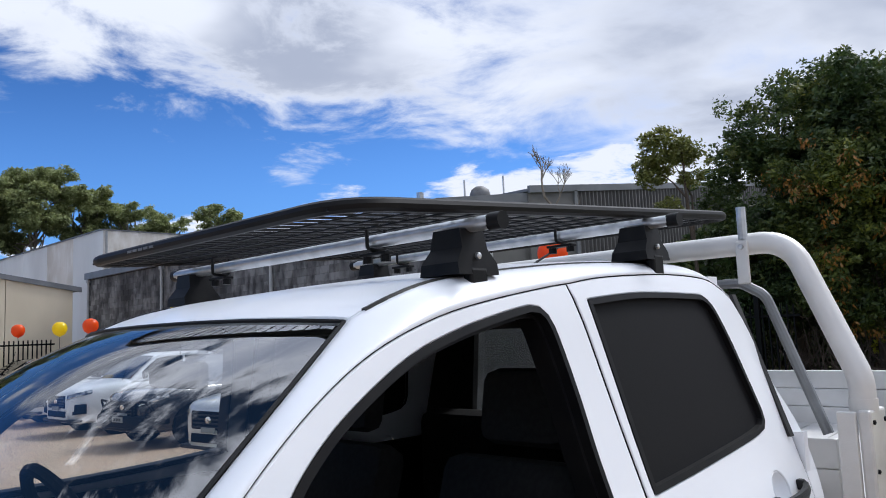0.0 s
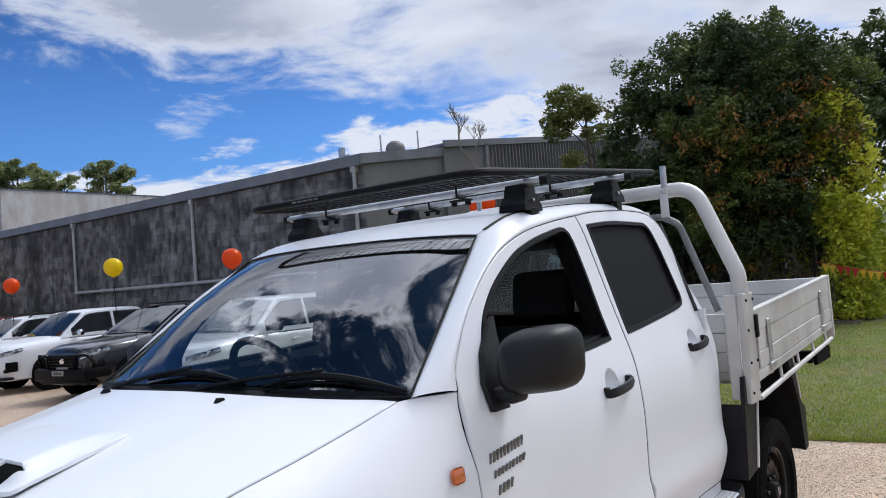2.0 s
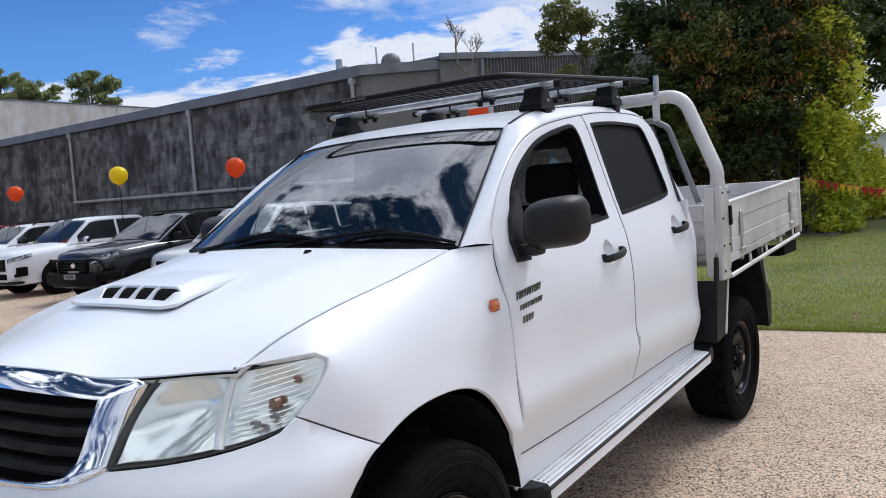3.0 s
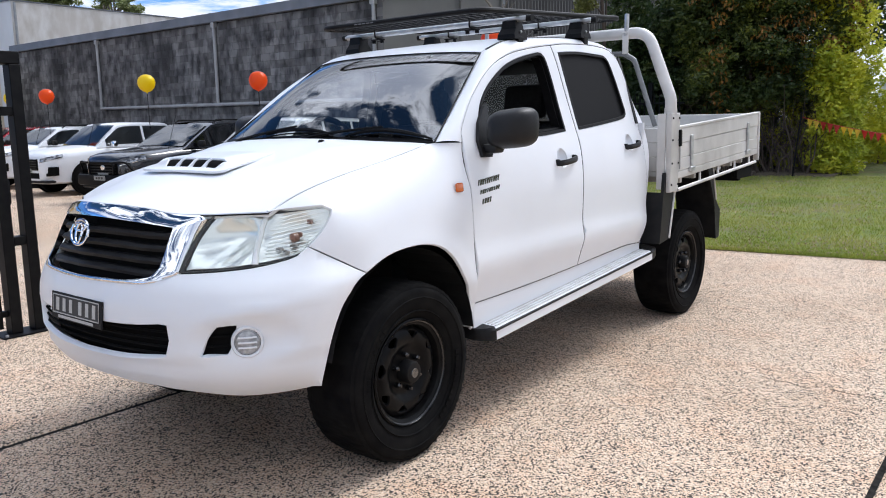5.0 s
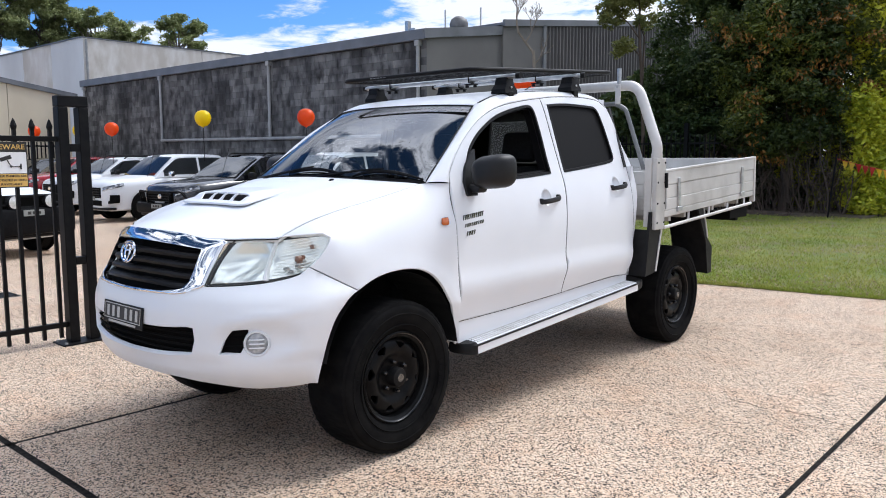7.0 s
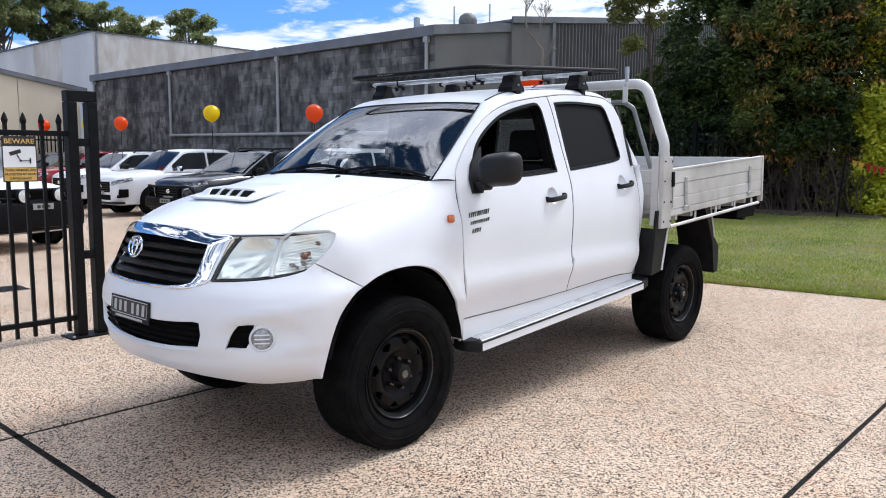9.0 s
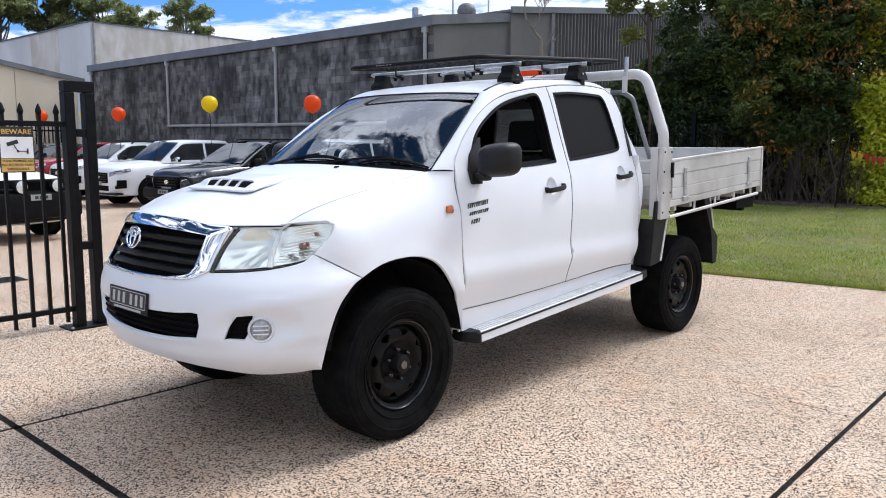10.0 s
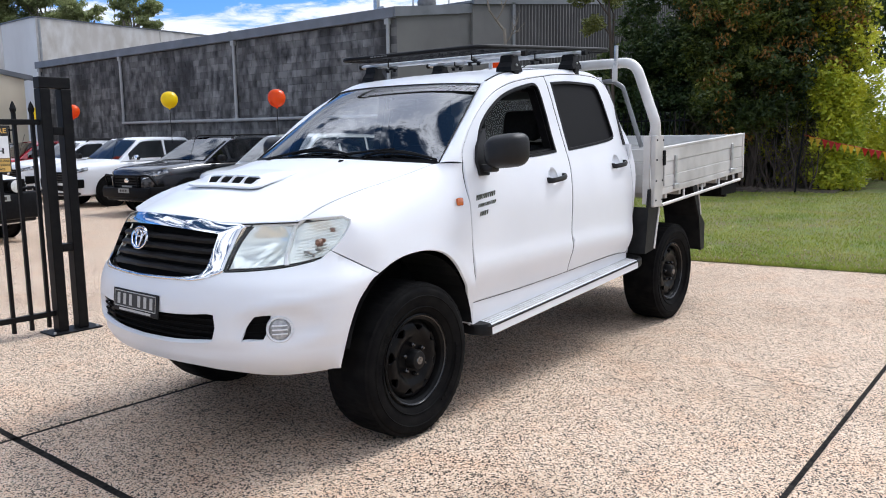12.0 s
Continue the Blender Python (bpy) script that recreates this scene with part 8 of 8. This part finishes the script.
            part("rim", lathe([(0.214, 0.02), (0.19, 0.022), (0.18, 0.0), (0.06, 0.012), (0.03, 0.02), (0.001, 0.02)], Matrix.Translation((sx * (W - 0.015), y, 0.38)) @ pose(0, 0, 0, 0, 90 * sx), 20), galv if paint is not dark_paint else black_steel, wheel, smooth=True)
        # headlamp wrapping the corner
        rws = []
        for s in spread(0, 1, 6):
            y = 0.02 + 0.40 * s ** 1.6
            x = half(y) * lerp(s, (0, 0.5, 1), (0.90, 1.0, 1.010)) + 0.004
            z0, z1 = lerp(s, (0, 1), (0.82, 0.955)), lerp(s, (0, 1), (0.925, 1.035))
            rws.append([(sx * x, y - 0.022 * (1 - s), z0), (sx * x * 0.995, y - 0.016 * (1 - s), (z0 + z1) / 2), (sx * x * 0.97, y - 0.005 * (1 - s), z1)])
        bm, _ = surface(rws)
        lamp = part("headlight", bm, lamp_clear, car, smooth=True)
        bm, _ = surface([[(p[0][0] + sx * 0.004, p[0][1] - 0.008, p[0][2] + 0.004), (p[0][0] + sx * 0.004, p[0][1] - 0.008, p[0][2] + 0.022)] for p in rws])
        part("light_bar", bm, chrome_trim, lamp)
        part("fog_bezel", prism(((sx * 0.78 * W, 0.50), (sx * 0.92 * W, 0.52), (sx * 0.935 * W, 0.72), (sx * 0.90 * W, 0.73), (sx * 0.87 * W, 0.585), (sx * 0.78 * W, 0.57)), 0.045, 0.30, "y"), gap_black, car)
    rws = []
    for s in spread(0.06, 0.93, 8):
        y = foot + (head - foot) * s
        z = float(np.interp(y, [q[0] for q in prof], [q[1] for q in prof]))
        up = max(0.0, (z - belt(y)) / (height - 1.20))
        t = (half(y) - 0.035 - lean * up) * 0.90
        rws.append([(x, y - 0.016, z + 0.010 - 0.012 * abs(x / t) ** 2) for x in spread(-t, t, 8)])
    bm, _ = surface(rws)
    part("windscreen", bm, tint_glass, car, smooth=True)
    part("dashboard", box((-0.62, foot + 0.25, belt(foot) - 0.02), (0.62, foot + 0.5, belt(foot) + 0.05), 0.02), trim_black, car)
    part("grille", box((-0.50 * W, -0.022, 0.64), (0.50 * W, 0.03, 0.92), 0.03), gap_black, car)
    for z in (0.68, 0.74, 0.80, 0.86):
        part("grille_slat", box((-0.47 * W, -0.030, z - 0.012), (0.47 * W, -0.018, z + 0.012), 0.004), black_plastic, car)
    part("intake", box((-0.52 * W, -0.016, 0.44), (0.52 * W, 0.05, 0.58), 0.02), gap_black, car)
    part("lower_lip", box((-0.86 * W, -0.012, 0.335), (0.86 * W, 0.25, 0.40), 0.03), black_plastic, car, smooth=True)
    part("emblem", lathe([(0.055, 0), (0.05, 0.012), (0.03, 0.014), (0.001, 0.012)], Matrix.Translation((0, -0.028, 0.79)) @ pose(0, 0, 0, 90) @ Matrix.Diagonal((1.3, 1, 1, 1)), 18), chrome, car, smooth=True)
    part("number_plate", box((-0.18, -0.04, 0.60), (0.18, -0.026, 0.68), 0.003), plate_face, car)
    if racks:
        for sx in (1, -1):
            part("roof_rail", tube(arc([(sx * (W - 0.27), head + 0.12, height - 0.04), (sx * (W - 0.26), head + 0.25, height + 0.045), (sx * (W - 0.26), tail - 0.75, height + 0.04), (sx * (W - 0.27), tail - 0.6, height - 0.05)], 0.08, 4), 0.018, 8), black_plastic, car, smooth=True)
    if racks == "bars":
        for y in (head + 0.35, head + 1.2):
            part("roof_bar", tube([(-W + 0.16, y, height + 0.07), (W - 0.16, y, height + 0.07)], 0.02, 8), black_plastic, car)
    part("aerial", tube([(W * 0.7, 1.2, belt(1.2)), (W * 0.74, 1.45, belt(1.2) + 0.75)], 0.006, 5), black_plastic, car)
    if bar:
        up = 0.14 if spots else 0.0
        guard = part("bull_bar", box((-0.88 * W, -0.12 - up * 0.3, 0.40), (0.88 * W, 0.04, 0.64 + up * 1.5), 0.05), black_steel, car, "black steel bull bar", True)
        part("hoop", tube(arc([(-0.44 * W, -0.06, 0.62 + up), (-0.46 * W, -0.07, 0.90 + up), (0.46 * W, -0.07, 0.90 + up), (0.44 * W, -0.06, 0.62 + up)], 0.10, 5), 0.024, 10), black_steel, guard, smooth=True)
        for sx in (1, -1):
            part("hoop", tube(arc([(sx * 0.46 * W, -0.09, 0.90), (sx * 0.84 * W, -0.03, 0.92), (sx * 0.95 * W, 0.10, 0.70)], 0.12, 5), 0.022, 10), black_steel, guard, smooth=True)
            part("wing", box((sx * 0.90 * W - 0.06, -0.06, 0.46), (sx * 0.90 * W + 0.06, 0.45, 0.66 + up), 0.05), black_steel, guard, smooth=True)
        part("plate_bar", box((-0.19, -0.135 - up * 0.3, 0.52 + up * 1.4), (0.19, -0.118 - up * 0.3, 0.62 + up * 1.4), 0.003), plate_face, guard)
        for k2 in range(3):
            part("bar", box((-0.12 + 0.09 * k2, -0.139 - up * 0.3, 0.545 + up * 1.4), (-0.06 + 0.09 * k2, -0.134 - up * 0.3, 0.595 + up * 1.4)), sign_black, guard)
    if spots:
        part("grille_panel", box((-0.66 * W, -0.026, 0.78), (0.66 * W, 0.10, 1.06), 0.02), gap_black, car)
        for x in (-0.33, 0.33):
            mm = Matrix.Translation((x, -0.13, 0.95)) @ pose(0, 0, 0, 90)
            spot = part("spotlight", lathe([(0.07, -0.10), (0.105, -0.03), (0.11, 0.02), (0.105, 0.035)], mm, 24, "open"), black_plastic, car, smooth=True)
            part("lens", lathe([(0.104, 0.03), (0.06, 0.038), (0.001, 0.04)], mm, 24), spot_lens, spot, smooth=True)
    car.matrix_basis = m
    return car


YZ = -0.22
make_car("suv", "pale silver wagon parked in the row beside the ute", silver_paint, pose(-9.2, 6.0, -0.21, 0, 0, 5), "wagon", 4.8, 1.88, 1.78)
make_car("suv", "dark grey wagon with a black bull bar and roof rails", dark_paint, pose(-13.4, 6.5, YZ, 0, 0, 6), "wagon", 5.0, 1.88, 1.76, bar=True, racks="rails", foot=1.42, head=2.35)
make_car("pickup", "white ute with chrome mirrors parked by the wall", white_paint, pose(-17.05, 6.55, YZ, 0, 0, 2), "ute", 5.3, 1.86, 1.78, foot=1.2, head=1.86)
make_car("suv", "white wagon with black roof bars in the row", white_paint, pose(-20.6, 6.9, YZ, 0, 0, 2), "wagon", 4.8, 1.84, 1.70, racks="bars")
make_car("suv", "red wagon parked in the row by the wall", red_paint, pose(-23.7, 7.0, YZ, 0, 0, 1), "wagon", 4.7, 1.84, 1.72)
make_car("suv", "dark wagon at the end of the row", dark_paint, pose(-26.6, 6.9, YZ, 0, 0, 1), "wagon", 4.7, 1.84, 1.68)
make_car("suv", "white four-wheel drive with black bull bar and round spotlights", white_paint, pose(-10.4, 2.47, -0.215, 0, 0, 106), "wagon", 4.9, 1.86, 1.82, bar=True, spots=True, group="cars facing the gate")

# ---- blocks of the long wall: those nearest the yard's corner singly, the rest joined ----
def block_mesh(lx, lz, cut=0.005, deep=0.014):
    bm = bmesh.new()
    a = [(-lx / 2, -lz / 2), (lx / 2, -lz / 2), (lx / 2, lz / 2), (-lx / 2, lz / 2)]
    back = [bm.verts.new((x, 0.0, z)) for x, z in a]
    rim = [bm.verts.new((x, -deep + 0.003, z)) for x, z in a]
    face_v = [bm.verts.new((x * (1 - 2 * cut / lx), -deep, z * (1 - 2 * cut / lz))) for x, z in a]
    for k in range(4):
        bm.faces.new((back[k], back[(k + 1) % 4], rim[(k + 1) % 4], rim[k]))
        bm.faces.new((rim[k], rim[(k + 1) % 4], face_v[(k + 1) % 4], face_v[k]))
    bm.faces.new(face_v)
    bmesh.ops.recalc_face_normals(bm, faces=bm.faces)
    me = bpy.data.meshes.new("block")
    bm.to_mesh(me)
    bm.free()
    me.materials.append(block_grey)
    return me


block = block_mesh(0.394, 0.194)
rest_v, rest_f = [], []
bv = [tuple(v.co) for v in block.vertices]
bf = [tuple(p.vertices) for p in block.polygons]
rng = random.Random(31)
for row in range(23):
    z = -0.12 + 0.2 * row
    if z > 4.38:
        continue
    x = CORNER_X - 0.21 - (0.2 if row % 2 else 0.0)
    while x > WALL_L + 0.2:
        push = rng.uniform(-0.002, 0.002)
        if x > -15.3 and z > 0.2:
            ob = new("block", block)
            ob.location, ob.parent = (x, WALL_Y + 0.010 + push, z), factory
        else:
            base = len(rest_v)
            rest_v += [(vx + x, vy + WALL_Y + 0.010 + push, vz + z) for vx, vy, vz in bv]
            rest_f += [tuple(base + i for i in p) for p in bf]
        x -= 0.4
m2 = mesh_object("block_rest", rest_v, rest_f, block_far, factory)
tagged(m2, kind="stuff")
